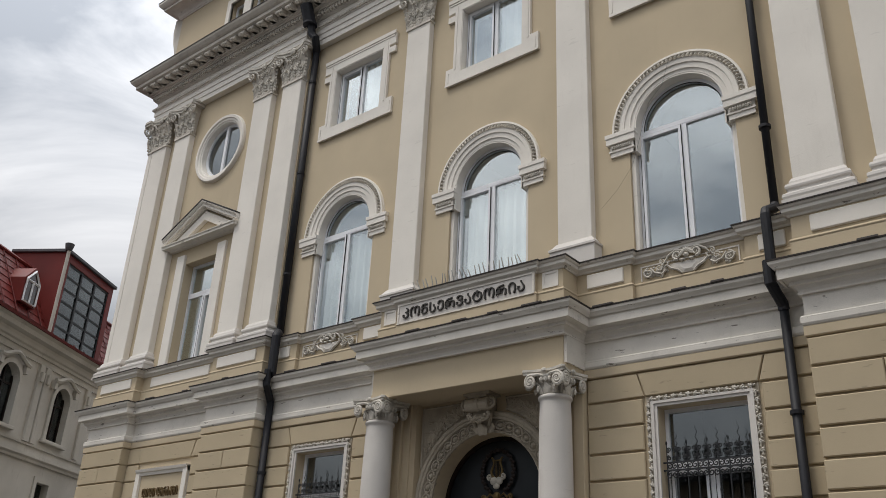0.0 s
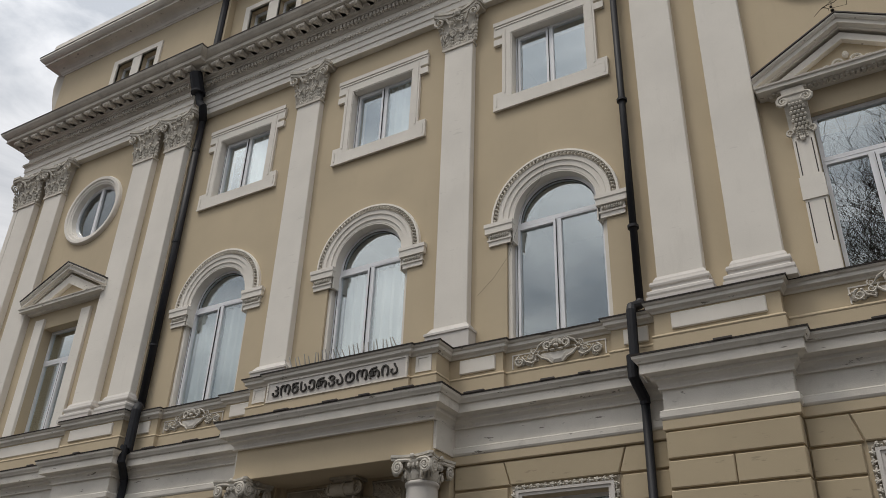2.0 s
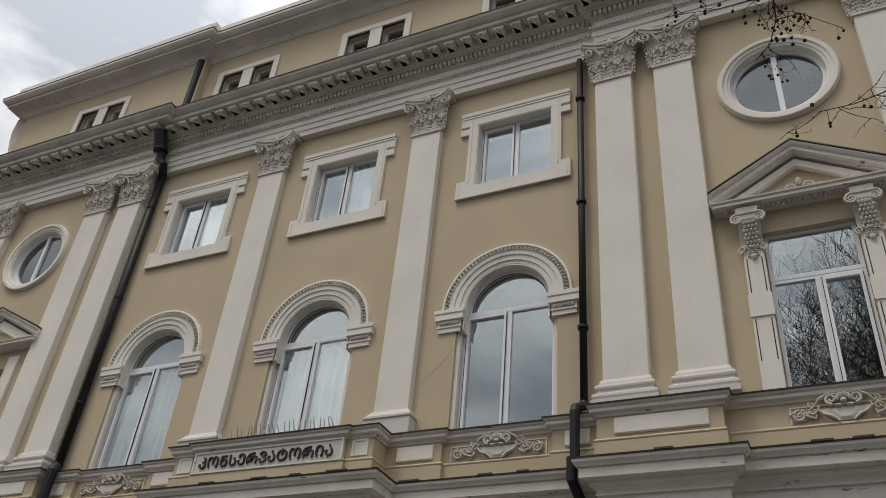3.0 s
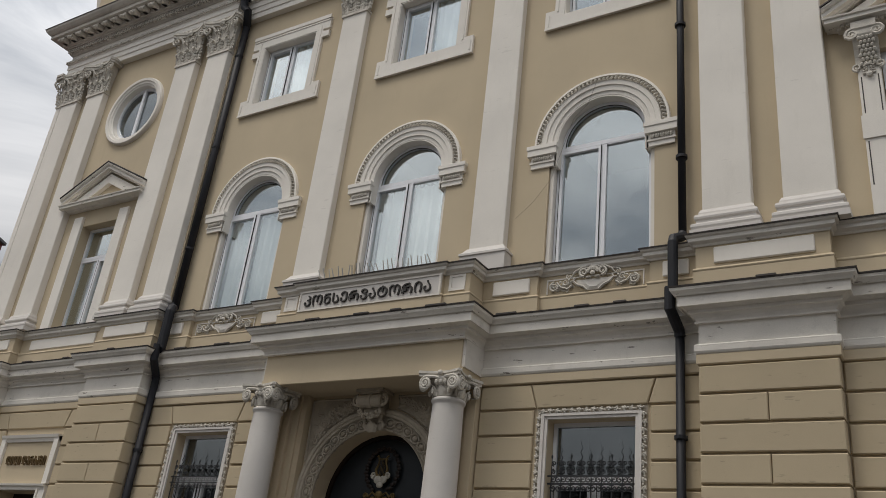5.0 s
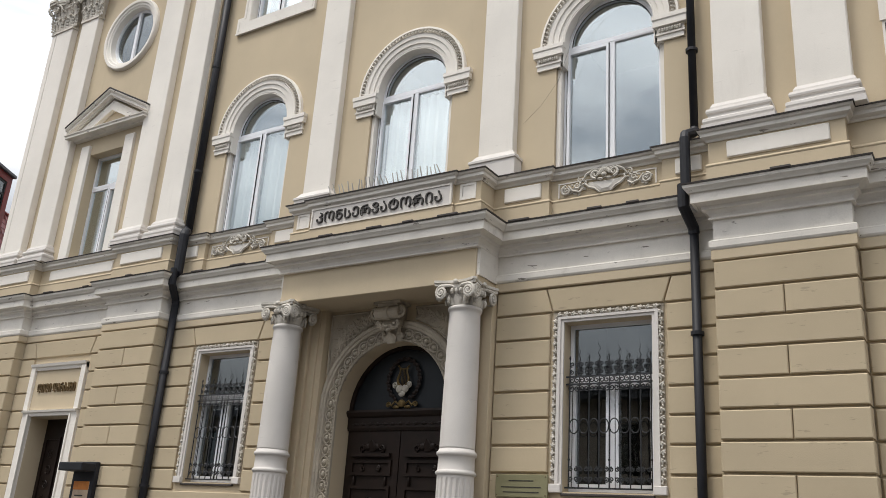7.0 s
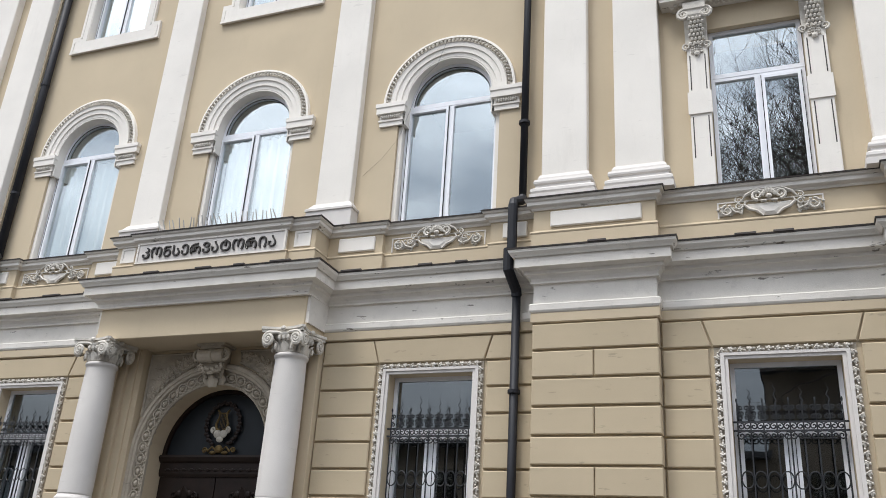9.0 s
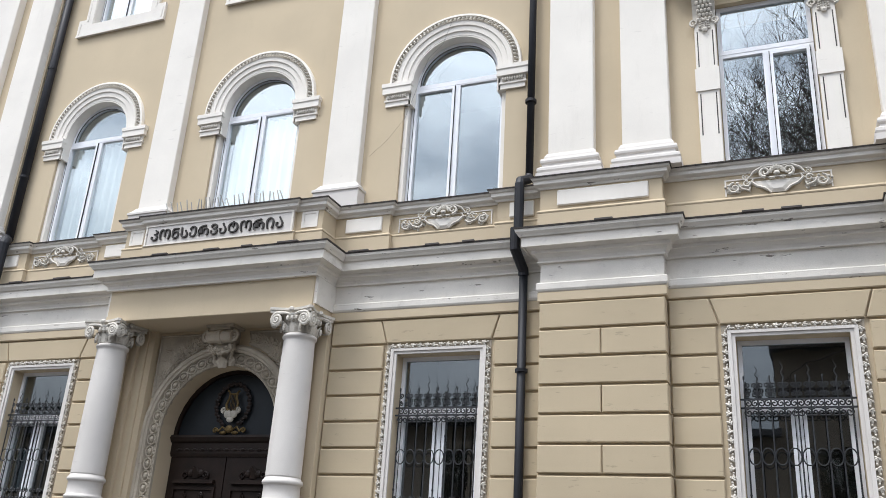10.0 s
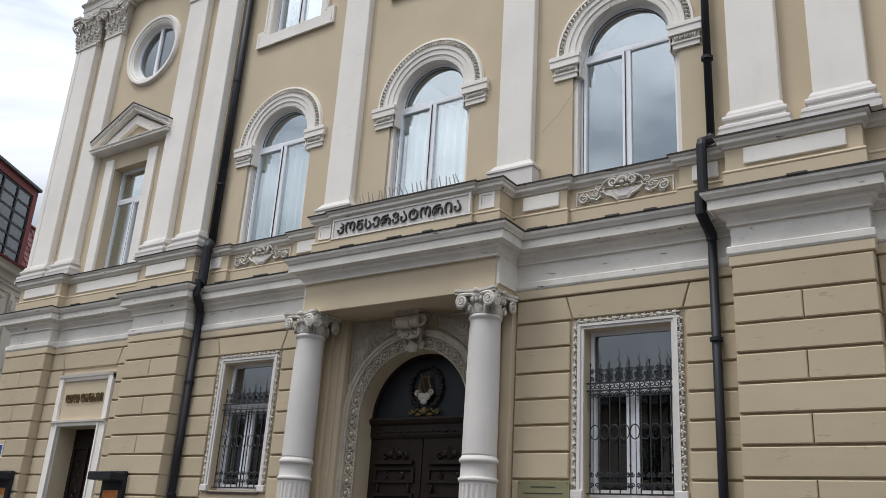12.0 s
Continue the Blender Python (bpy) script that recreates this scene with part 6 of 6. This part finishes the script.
# ---- rusticated blocks ----
def block_mesh(w, h, d, cache={}):
    """A block with chamfered front edges; origin at its lower left on the wall."""
    key = (round(w, 2), round(h, 2), round(d, 2))
    if key not in cache:
        c = 0.013
        bm = bmesh.new()
        a = [bm.verts.new(p) for p in ((0, 0, 0), (w, 0, 0), (w, 0, h), (0, 0, h))]
        m = [bm.verts.new(p) for p in ((0, -d + c, 0), (w, -d + c, 0), (w, -d + c, h), (0, -d + c, h))]
        f = [bm.verts.new(p) for p in ((c, -d, c), (w - c, -d, c), (w - c, -d, h - c), (c, -d, h - c))]
        for u, v in ((a, m), (m, f)):
            for i in range(4):
                j = (i + 1) % 4
                bm.faces.new((u[i], u[j], v[j], v[i]))
        bm.faces.new(f)
        cache[key] = to_mesh("block", bm, RUST)
    return cache[key]


def trapezoid(x0, x1, t0, t1, h, d):
    bm = bmesh.new()
    c = 0.013
    a = [bm.verts.new(p) for p in ((x0, 0, 0), (x1, 0, 0), (t1, 0, h), (t0, 0, h))]
    m = [bm.verts.new((v.co.x, -d + c, v.co.z)) for v in a]
    f = [bm.verts.new(p) for p in ((x0 + c, -d, c), (x1 - c, -d, c), (t1 - c, -d, h - c), (t0 + c, -d, h - c))]
    for u, v in ((a, m), (m, f)):
        for i in range(4):
            j = (i + 1) % 4
            bm.faces.new((u[i], u[j], v[j], v[i]))
    bm.faces.new(f)
    return to_mesh("block", bm, RUST)


for s in (-1, 1):
    for a, b in ((5.615, 7.325), (10.435, XE + 0.005)):
        xa, xb = sorted((s * a, s * b))
        part("pier", boxes((xa, xb, PIER, BAY + 0.01, -0.1, 5.60)), RUST, B, "ochre stucco pier behind the blocks")
RW = group_of("rusticated_facing", B)
tagged(RW, "bands of ochre rusticated blocks with shadowed joints")
Z0, CH, GAP = 5.505, 0.395, 0.034
PROUD = 0.05


def lay(x0, x1, y, z0, z1, d=PROUD):
    under("block", block_mesh(x1 - x0, z1 - z0, d), RW, (x0, y, z0))


for k in range(14):
    zt = Z0 - CH * k - GAP / 2
    zb = max(-0.05, Z0 - CH * (k + 1) + GAP / 2)
    for s in (-1, 1):
        # piers, every second course split in the middle
        for a, b in ((5.60, 7.34), (10.42, XE + 0.02)):
            xa, xb = sorted((s * a, s * b))
            runs = [(xa, xb)] if k % 2 == 0 else [(xa, (xa + xb) / 2 - 0.007), ((xa + xb) / 2 + 0.007, xb)]
            for u, v in runs:
                lay(u, v, BAY, zb, zt, PROUD + BAY - PIER)
        # walls between
        for c, hw, y, l, r in ((s * D, 0.90, MAIN, 2.09, 5.58), (s * RC, 0.92 if s > 0 else 1.03, BAY, 7.36, 10.40)):
            xa, xb = sorted((s * l, s * r))
            if k == 0:
                o = hw + 0.02
                me = trapezoid(0, (c - o + 0.05) - xa, 0, (c - o - 0.06) - xa, zt - zb, PROUD)
                under("block", me, RW, (xa, y, zb))
                me = trapezoid(-o + 0.07, o - 0.07, -o - 0.04, o + 0.04, zt - zb, PROUD)
                under("block", me, RW, (c, y, zb))
                me = trapezoid(c + o - 0.05, xb, c + o + 0.06, xb, zt - zb, PROUD)
                under("block", me, RW, (0, y, zb))
            elif zt > 2.45 or (s < 0 and abs(c) > 6):
                lay(xa, c - hw, y, zb, zt)
                lay(c + hw, xb, y, zb, zt)
            else:
                lay(xa, xb, y, zb, zt)


# ---- the old house down the side street ----
NH = thing("mansard_house", "old grey-white house with a red tin mansard roof", "house", at=(-17.45, -1.2, 0.08))
NH.rotation_euler = (0, 0, math.atan2(0.85, -0.526))
wins = [(-1.85, 0.50), (1.22, 0.50), (4.32, 0.48), (7.4, 0.50), (10.5, 0.50)]
part("wall", wall(-3.2, 16, -0.1, 9.45, 0, 0.4, [("arch", c, h, 7.02, 8.80) for c, h in wins] + [("rect", c, 0.36, 3.9, 5.62) for c, h in wins]), OLDWHITE, NH)
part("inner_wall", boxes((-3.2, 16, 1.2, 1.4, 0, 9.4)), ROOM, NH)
part("cornice", moulding([(-0.05, 9.40), (0.06, 9.40), (0.08, 9.48), (0.14, 9.52), (0.16, 9.62), (0.20, 9.70), (0.36, 9.76), (0.38, 9.90), (0.45, 9.97), (0.45, 10.0), (-0.05, 10.02)], [(-3.2, 0), (16, 0)]), OLDWHITE, NH)
part("string_course", moulding([(-0.05, 6.14), (0.06, 6.14), (0.08, 6.22), (0.14, 6.28), (0.14, 6.36), (-0.05, 6.40)], [(-3.2, 0), (16, 0)]), OLDWHITE, NH)
for z in (9.18, 6.62):
    part("band", moulding([(-0.02, z), (0.05, z), (0.06, z + 0.06), (-0.02, z + 0.08)], [(-3.2, 0), (16, 0)]), OLDWHITE, NH)
for c, h in wins:
    w = group_of("window", NH)
    part("pane", boxes((c - h, c + h, 0.2, 0.21, 7.02, 8.82)), DARKGLASS, w)
    part("frame", boxes((c - 0.03, c + 0.03, 0.15, 0.22, 7.02, 8.8), (c - h, c + h, 0.15, 0.22, 8.2, 8.26), (c - h, c - h + 0.05, 0.15, 0.22, 7.02, 8.6), (c + h - 0.05, c + h, 0.15, 0.22, 7.02, 8.6)), WOOD, w)
    part("surround", boxes((c - h - 0.16, c - h - 0.001, -0.07, 0.02, 6.95, 8.45)), OLDWHITE, w)
    part("surround", boxes((c + h + 0.001, c + h + 0.16, -0.07, 0.02, 6.95, 8.45)), OLDWHITE, w)
    part("surround", arch_band(c, 8.80 - h, h + 0.001, h + 0.15, -0.08, 0.02), OLDWHITE, w)
    hood = bmesh.new()
    pts = [(c + t * 0.78, -0.14, 9.0 + 0.14 * math.cos(t * 3.1) * (1 - 0.3 * abs(t))) for t in [-1 + i / 6 for i in range(13)]]
    tube(hood, pts, 0.075, 6)
    for s in (-1, 1):
        box(hood, c + s * 0.68 - 0.08, c + s * 0.68 + 0.08, -0.15, 0.01, 8.62, 8.9)
    part("hood", hood, OLDWHITE, w)
    part("sill", bev_box(c - h - 0.25, c + h + 0.25, -0.14, 0.1, 6.86, 6.97, 0.015), OLDWHITE, w)
    part("lower_pane", boxes((c - 0.36, c + 0.36, 0.2, 0.21, 3.9, 5.62)), DARKGLASS, w)
    part("lower_surround", boxes((c - 0.52, c + 0.52, -0.05, 0.02, 5.63, 5.80), (c - 0.52, c - 0.361, -0.05, 0.02, 3.8, 5.63), (c + 0.361, c + 0.52, -0.05, 0.02, 3.8, 5.63)), OLDWHITE, w)
for x in (-0.35, 2.78, 3.15, 5.85, 8.95):
    part("pilaster_strip", bev_box(x - 0.14, x + 0.14, -0.09, 0.01, 6.7, 9.18, 0.01), OLDWHITE, NH)
    part("bracket", bev_box(x - 0.08, x + 0.08, -0.17, 0.01, 8.62, 8.95, 0.02), OLDWHITE, NH)
# mansard with overlapping tin courses
n = 9
for i in range(n):
    ro = bmesh.new()
    t0, t1 = i / n, (i + 1) / n
    z0, z1 = 10.0 + 2.35 * t0, 10.0 + 2.35 * t1
    y0, y1 = -0.32 + 1.15 * t0, -0.32 + 1.15 * t1
    vs = [ro.verts.new(p) for p in ((-3.2, y0 - 0.03, z0), (16, y0 - 0.03, z0), (16, y1, z1 + 0.01), (-3.2, y1, z1 + 0.01), (-3.2, y0 + 0.1, z0), (16, y0 + 0.1, z0), (16, y1 + 0.1, z1), (-3.2, y1 + 0.1, z1))]
    for f in ((0, 1, 2, 3), (7, 6, 5, 4), (0, 4, 5, 1), (3, 2, 6, 7), (0, 3, 7, 4), (1, 5, 6, 2)):
        ro.faces.new([vs[j] for j in f])
    part("roof_course", ro, REDROOF, NH, "red painted tin course")
part("upper_roof", moulding([(-3, 12.3), (0.06, 12.3), (0.09, 12.36), (0.05, 12.42), (-1.9, 13.55), (-3, 13.6)], [(-3.2, 0.82), (16, 0.82)]), REDROOF, NH, "dark red upper roof slope")
part("gutter", moulding([(-0.05, 9.99), (0.52, 9.99), (0.54, 10.06), (-0.05, 10.08)], [(-3.2, 0), (16, 0)]), REDROOF, NH)
seam = bmesh.new()
for i in range(28):
    x = -3.0 + 0.69 * i
    tube(seam, [(x, -0.37, 10.02), (x, 0.79, 12.36)], 0.018, 4)
part("roof_seam", seam, REDROOF, NH)
# pointed dormer
dm = group_of("dormer", NH)
b = bmesh.new()
pl = [(0.52, 10.60), (1.36, 10.60), (1.36, 11.40), (0.94, 11.86), (0.52, 11.40)]
f = [b.verts.new((x, -0.20, z)) for x, z in pl]
g = [b.verts.new((x, 0.8, z)) for x, z in pl]
b.faces.new(f)
for i in range(5):
    j = (i + 1) % 5
    b.faces.new((f[i], f[j], g[j], g[i]))
part("dormer_body", b, REDROOF, dm)
b = bmesh.new()
tube(b, [(x, -0.23, z) for x, z in ((0.60, 10.66), (1.28, 10.66), (1.28, 11.38), (0.94, 11.74), (0.60, 11.38))], 0.045, 4, True)
tube(b, [(0.94, -0.23, 10.66), (0.94, -0.23, 11.4)], 0.04, 4)
tube(b, [(0.60, -0.23, 11.36), (1.28, -0.23, 11.36)], 0.04, 4)
part("frame", b, PVC, dm, "white pointed window frame")
b = bmesh.new()
b.faces.new([b.verts.new((x, -0.215, z)) for x, z in ((0.62, 10.68), (1.26, 10.68), (1.26, 11.37), (0.94, 11.72), (0.62, 11.37))])
part("pane", b, DARKGLASS, dm)
# glazed studio box
sb = group_of("glazed_box", NH)
tagged(sb, "tall glazed box with a dark grid set in the red roof")
X0, X1 = 2.45, 5.25
part("side", boxes((X0 - 0.28, X0, -0.32, 1.6, 10.0, 12.98)), REDROOF, sb)
part("side", boxes((X1, X1 + 0.28, -0.32, 1.6, 10.0, 12.98)), REDROOF, sb)
part("head", boxes((X0, X1, -0.32, 1.6, 12.72, 12.98)), REDROOF, sb)
part("roof", bev_box(X0 - 0.36, X1 + 0.36, -0.42, 1.7, 12.98, 13.10, 0.02), GREYROOF, sb)
part("back", boxes((X0, X1, 1.4, 1.6, 10.0, 12.72)), ROOM, sb)
for i in range(4):
    x = X0 + (X1 - X0) * i / 3
    part("glazing_bar", boxes((x - 0.045, x + 0.045, -0.30, -0.22, 10.0, 12.72)), IRON, sb, "dark metal glazing bar")
for j in range(7):
    z = 10.05 + 2.63 * j / 6
    part("glazing_bar", boxes((X0, X1, -0.285, -0.235, z - 0.035, z + 0.035)), IRON, sb, "dark metal glazing bar")
for i in range(3):
    for j in range(6):
        xa, za = X0 + (X1 - X0) * i / 3, 10.05 + 2.63 * j / 6
        part("pane", boxes((xa + 0.04, xa + 0.90, -0.265, -0.255, za + 0.03, za + 0.41)), DARKGLASS, sb)
b = bmesh.new()
tube(b, [(X0 - 0.34, -0.40, 13.10), (X0 - 0.34, -0.40, 10.0)], 0.06, 8)
part("white_pipe", b, OLDWHITE, sb)
b = bmesh.new()
lathe(b, [(0.09, 13.0), (0.13, 13.1), (0.16, 13.25), (0.10, 13.28)], X0 - 0.34, -0.38, 10)
part("pipe_cap", b, GREYROOF, sb)

# ---- the other side of the street, behind the walker ----
def row_house(x0, x1, h, name_label):
    hs = thing("row_house", name_label, "house", group="houses on the other side of the street", at=((x0 + x1) / 2, -18.0, 0))
    w = (x1 - x0) / 2
    n = max(2, int((x1 - x0) / 3.2))
    cs = [-w + (x1 - x0) * (i + 0.5) / n for i in range(n)]
    fl = [(z + 0.9, z + 2.7) for z in (0.3, 3.6, 6.9, 10.2, 13.5) if z + 3 < h]
    bars, m = [], bmesh.new()
    xs = sorted({-w, w, *[c + d for c in cs for d in (-0.55, 0.55)]})
    for xa, xb in zip(xs, xs[1:]):
        mid = (xa + xb) / 2
        if any(abs(mid - c) < 0.5 for c in cs):
            z = -0.1
            for a, b_ in fl:
                box(m, xa, xb, -0.4, 0.0, z, a)
                z = b_
            box(m, xa, xb, -0.4, 0.0, z, h)
        else:
            box(m, xa, xb, -0.4, 0.0, -0.1, h)
    box(m, -w, w, -8.0, -7.8, -0.1, h)
    part("wall", m, OPP, hs)
    part("roof", boxes((-w - 0.1, w + 0.1, -8.2, 0.55, h, h + 0.28)), GREYROOF, hs)
    for c in cs:
        for a, b_ in fl:
            part("pane", boxes((c - 0.55, c + 0.55, -0.25, -0.24, a, b_)), DARKGLASS, hs)


row_house(-30, -14.5, 7.0, "dull brown rendered house with an overhanging dark roof")
row_house(-14.5, 2.0, 7.2, "low brown rendered house with an overhanging dark roof")
row_house(2.0, 8.3, 6.6, "narrow low brown rendered house with an overhanging dark roof")
row_house(8.3, 26.0, 9.5, "long tall brown rendered house with an overhanging dark roof")


# ---- bare plane tree over the footpath ----
TR = thing("plane_tree", "bare plane tree with hanging seed balls", "tree", at=(11.2, -14.6, 0))
random.seed(77)
tk = bmesh.new()
tube(tk, [(0, 0, -0.05), (0.05, 0.02, 1.5), (-0.05, 0.05, 3.5), (0.1, 0.0, 5.5), (0.0, 0.1, 9.5)], [0.36, 0.29, 0.26, 0.24, 0.18], 12)
smooth(part("trunk", tk, BARK, TR))
crown = bmesh.new()
balls = bmesh.new()


def grow(p, d, length, r, level):
    pts, rad = [p], [r]
    n = 5
    for i in range(n):
        d = (d + Vector((random.uniform(-1, 1), random.uniform(-1, 1), random.uniform(-0.6, 1.0))) * 0.20).normalized()
        p = p + d * length / n
        pts.append(p)
        rad.append(r * (1 - 0.62 * (i + 1) / n))
        if level < 4 and (i > 0 or level == 0):
            for _ in range(3 if level >= 2 else 2):
                side = Vector((random.uniform(-1, 1), random.uniform(-1, 1), random.uniform(-0.15, 0.9))).normalized()
                grow(p, (d * 0.65 + side * 0.85).normalized(), length * random.uniform(0.50, 0.66), max(0.008, rad[-1] * 0.60), level + 1)
    tube(crown, pts, rad, 5 if level < 2 else 3)


for i, (a, e) in enumerate(((0.4, 1.0), (1.7, 0.9), (2.9, 0.85), (4.0, 1.0), (5.2, 0.9), (3.4, 1.30), (2.6, 1.15))):
    grow(Vector((0, 0.05, 7.4 + 0.28 * i)), Vector((math.cos(a) * math.cos(e), math.sin(a) * math.cos(e), math.sin(e))), 5.6, 0.12, 1)
part("crown", crown, TWIG, TR, "bare branches and twigs")

# the low limb that hangs over the street
random.seed(12)
lb = bmesh.new()
base = Vector((11.2, -14.6, 0))


def limb(points, r0, r1):
    pts = [Vector(p) - base for p in points]
    tube(lb, pts, [r1 + (r0 - r1) * (1 - i / (len(pts) - 1)) ** 2.6 for i in range(len(pts))], 6)
    return pts


def ball_at(p, drop):
    q = p + Vector((random.uniform(-0.02, 0.02), random.uniform(-0.02, 0.02), -drop))
    tube(balls, [p, q], 0.0012, 3)
    bmesh.ops.create_icosphere(balls, subdivisions=2, radius=random.uniform(0.008, 0.012), matrix=Matrix.Translation(q))


def twigs(pts, length, count, down=0.4, balls_p=0.5, level=0):
    for _ in range(count):
        k = random.uniform(0.08, 0.999) * (len(pts) - 1)
        p = pts[int(k)].lerp(pts[min(len(pts) - 1, int(k) + 1)], k % 1)
        d = Vector((random.uniform(-1, 1), random.uniform(-0.7, 0.7), random.uniform(-1, 0.7) - down * 0.5)).normalized()
        seg, path = max(4, int(length / 0.055)), [p]
        for i in range(seg):
            d = (d + Vector((random.uniform(-1, 1), random.uniform(-1, 1), random.uniform(-1, 1) - down * 0.25)) * 0.42).normalized()
            path.append(path[-1] + d * length / seg * random.uniform(0.7, 1.2))
            if random.random() < 0.5:
                s = Vector((random.uniform(-1, 1), random.uniform(-1, 1), random.uniform(-1, 1))).normalized() * 0.03
                tube(lb, [path[-1], path[-1] + s], [0.0022, 0.0012], 3)
        tube(lb, path, [0.0034 - 0.0018 * i / seg for i in range(seg + 1)] if level == 0 else [0.0024 - 0.0011 * i / seg for i in range(seg + 1)], 4)
        if level == 0:
            twigs(path, length * 0.5, 2, down, balls_p, 1)
        if random.random() < balls_p:
            for _ in range(random.randint(1, 3)):
                ball_at(random.choice(path[2:]), random.uniform(0.03, 0.12))


m1 = limb([(11.2, -14.6, 6.6), (11.9, -12.8, 7.4), (11.6, -10.8, 7.3), (10.9, -9.2, 6.75), (10.25, -8.1, 6.25), (10.02, -7.85, 6.02), (9.86, -7.68, 5.90), (9.70, -7.57, 5.83), (9.55, -7.5, 5.78), (9.36, -7.44, 5.74), (9.20, -7.42, 5.72), (9.00, -7.42, 5.72)], 0.09, 0.003)
m2 = limb([(9.86, -7.68, 5.90), (9.88, -7.6, 5.76), (9.84, -7.5, 5.66), (9.92, -7.4, 5.56)], 0.006, 0.003)
m3 = limb([(11.6, -10.8, 7.3), (10.2, -9.2, 7.2), (9.2, -8.4, 6.75), (8.86, -8.1, 6.40), (8.87, -7.98, 6.27), (8.86, -7.86, 6.14), (8.80, -7.76, 6.05), (8.70, -7.72, 5.98)], 0.04, 0.003)
m4 = limb([(8.87, -7.95, 6.25), (8.72, -7.98, 6.24), (8.55, -7.98, 6.24), (8.35, -7.99, 6.27), (8.22, -8.0, 6.28)], 0.005, 0.002)
m5 = limb([(8.86, -7.86, 6.14), (9.0, -7.86, 6.14), (9.12, -7.8, 6.08), (9.22, -7.76, 6.02)], 0.004, 0.002)
twigs(m1[6:], 0.30, 8)
twigs(m2, 0.22, 4)
twigs(m3[3:], 0.28, 6)
twigs(m4, 0.16, 3)
twigs(m5, 0.15, 3)
for pts, c in ((m1[6:], 3), (m2, 4), (m3[3:], 3), (m4, 3), (m5, 3)):
    for _ in range(c):
        k = random.uniform(0, 0.99) * (len(pts) - 1)
        ball_at(pts[int(k)].lerp(pts[int(k) + 1], k % 1), random.uniform(0.03, 0.14))
for _ in range(7):
    p = random.choice(random.choice((m1[6:], m2, m3[3:], m4, m5))) + Vector((random.uniform(-0.1, 0.1), random.uniform(-0.1, 0.1), random.uniform(-0.12, 0.02)))
    blob(balls, p, 0.014, 0.009, 0.018, 6, 4)
part("low_limb", lb, TWIG, TR, "low drooping limb with kinked twigs")
tagged(part("seed_balls", balls, TWIG, TR, "small round brown seed balls"), kind="stuff")
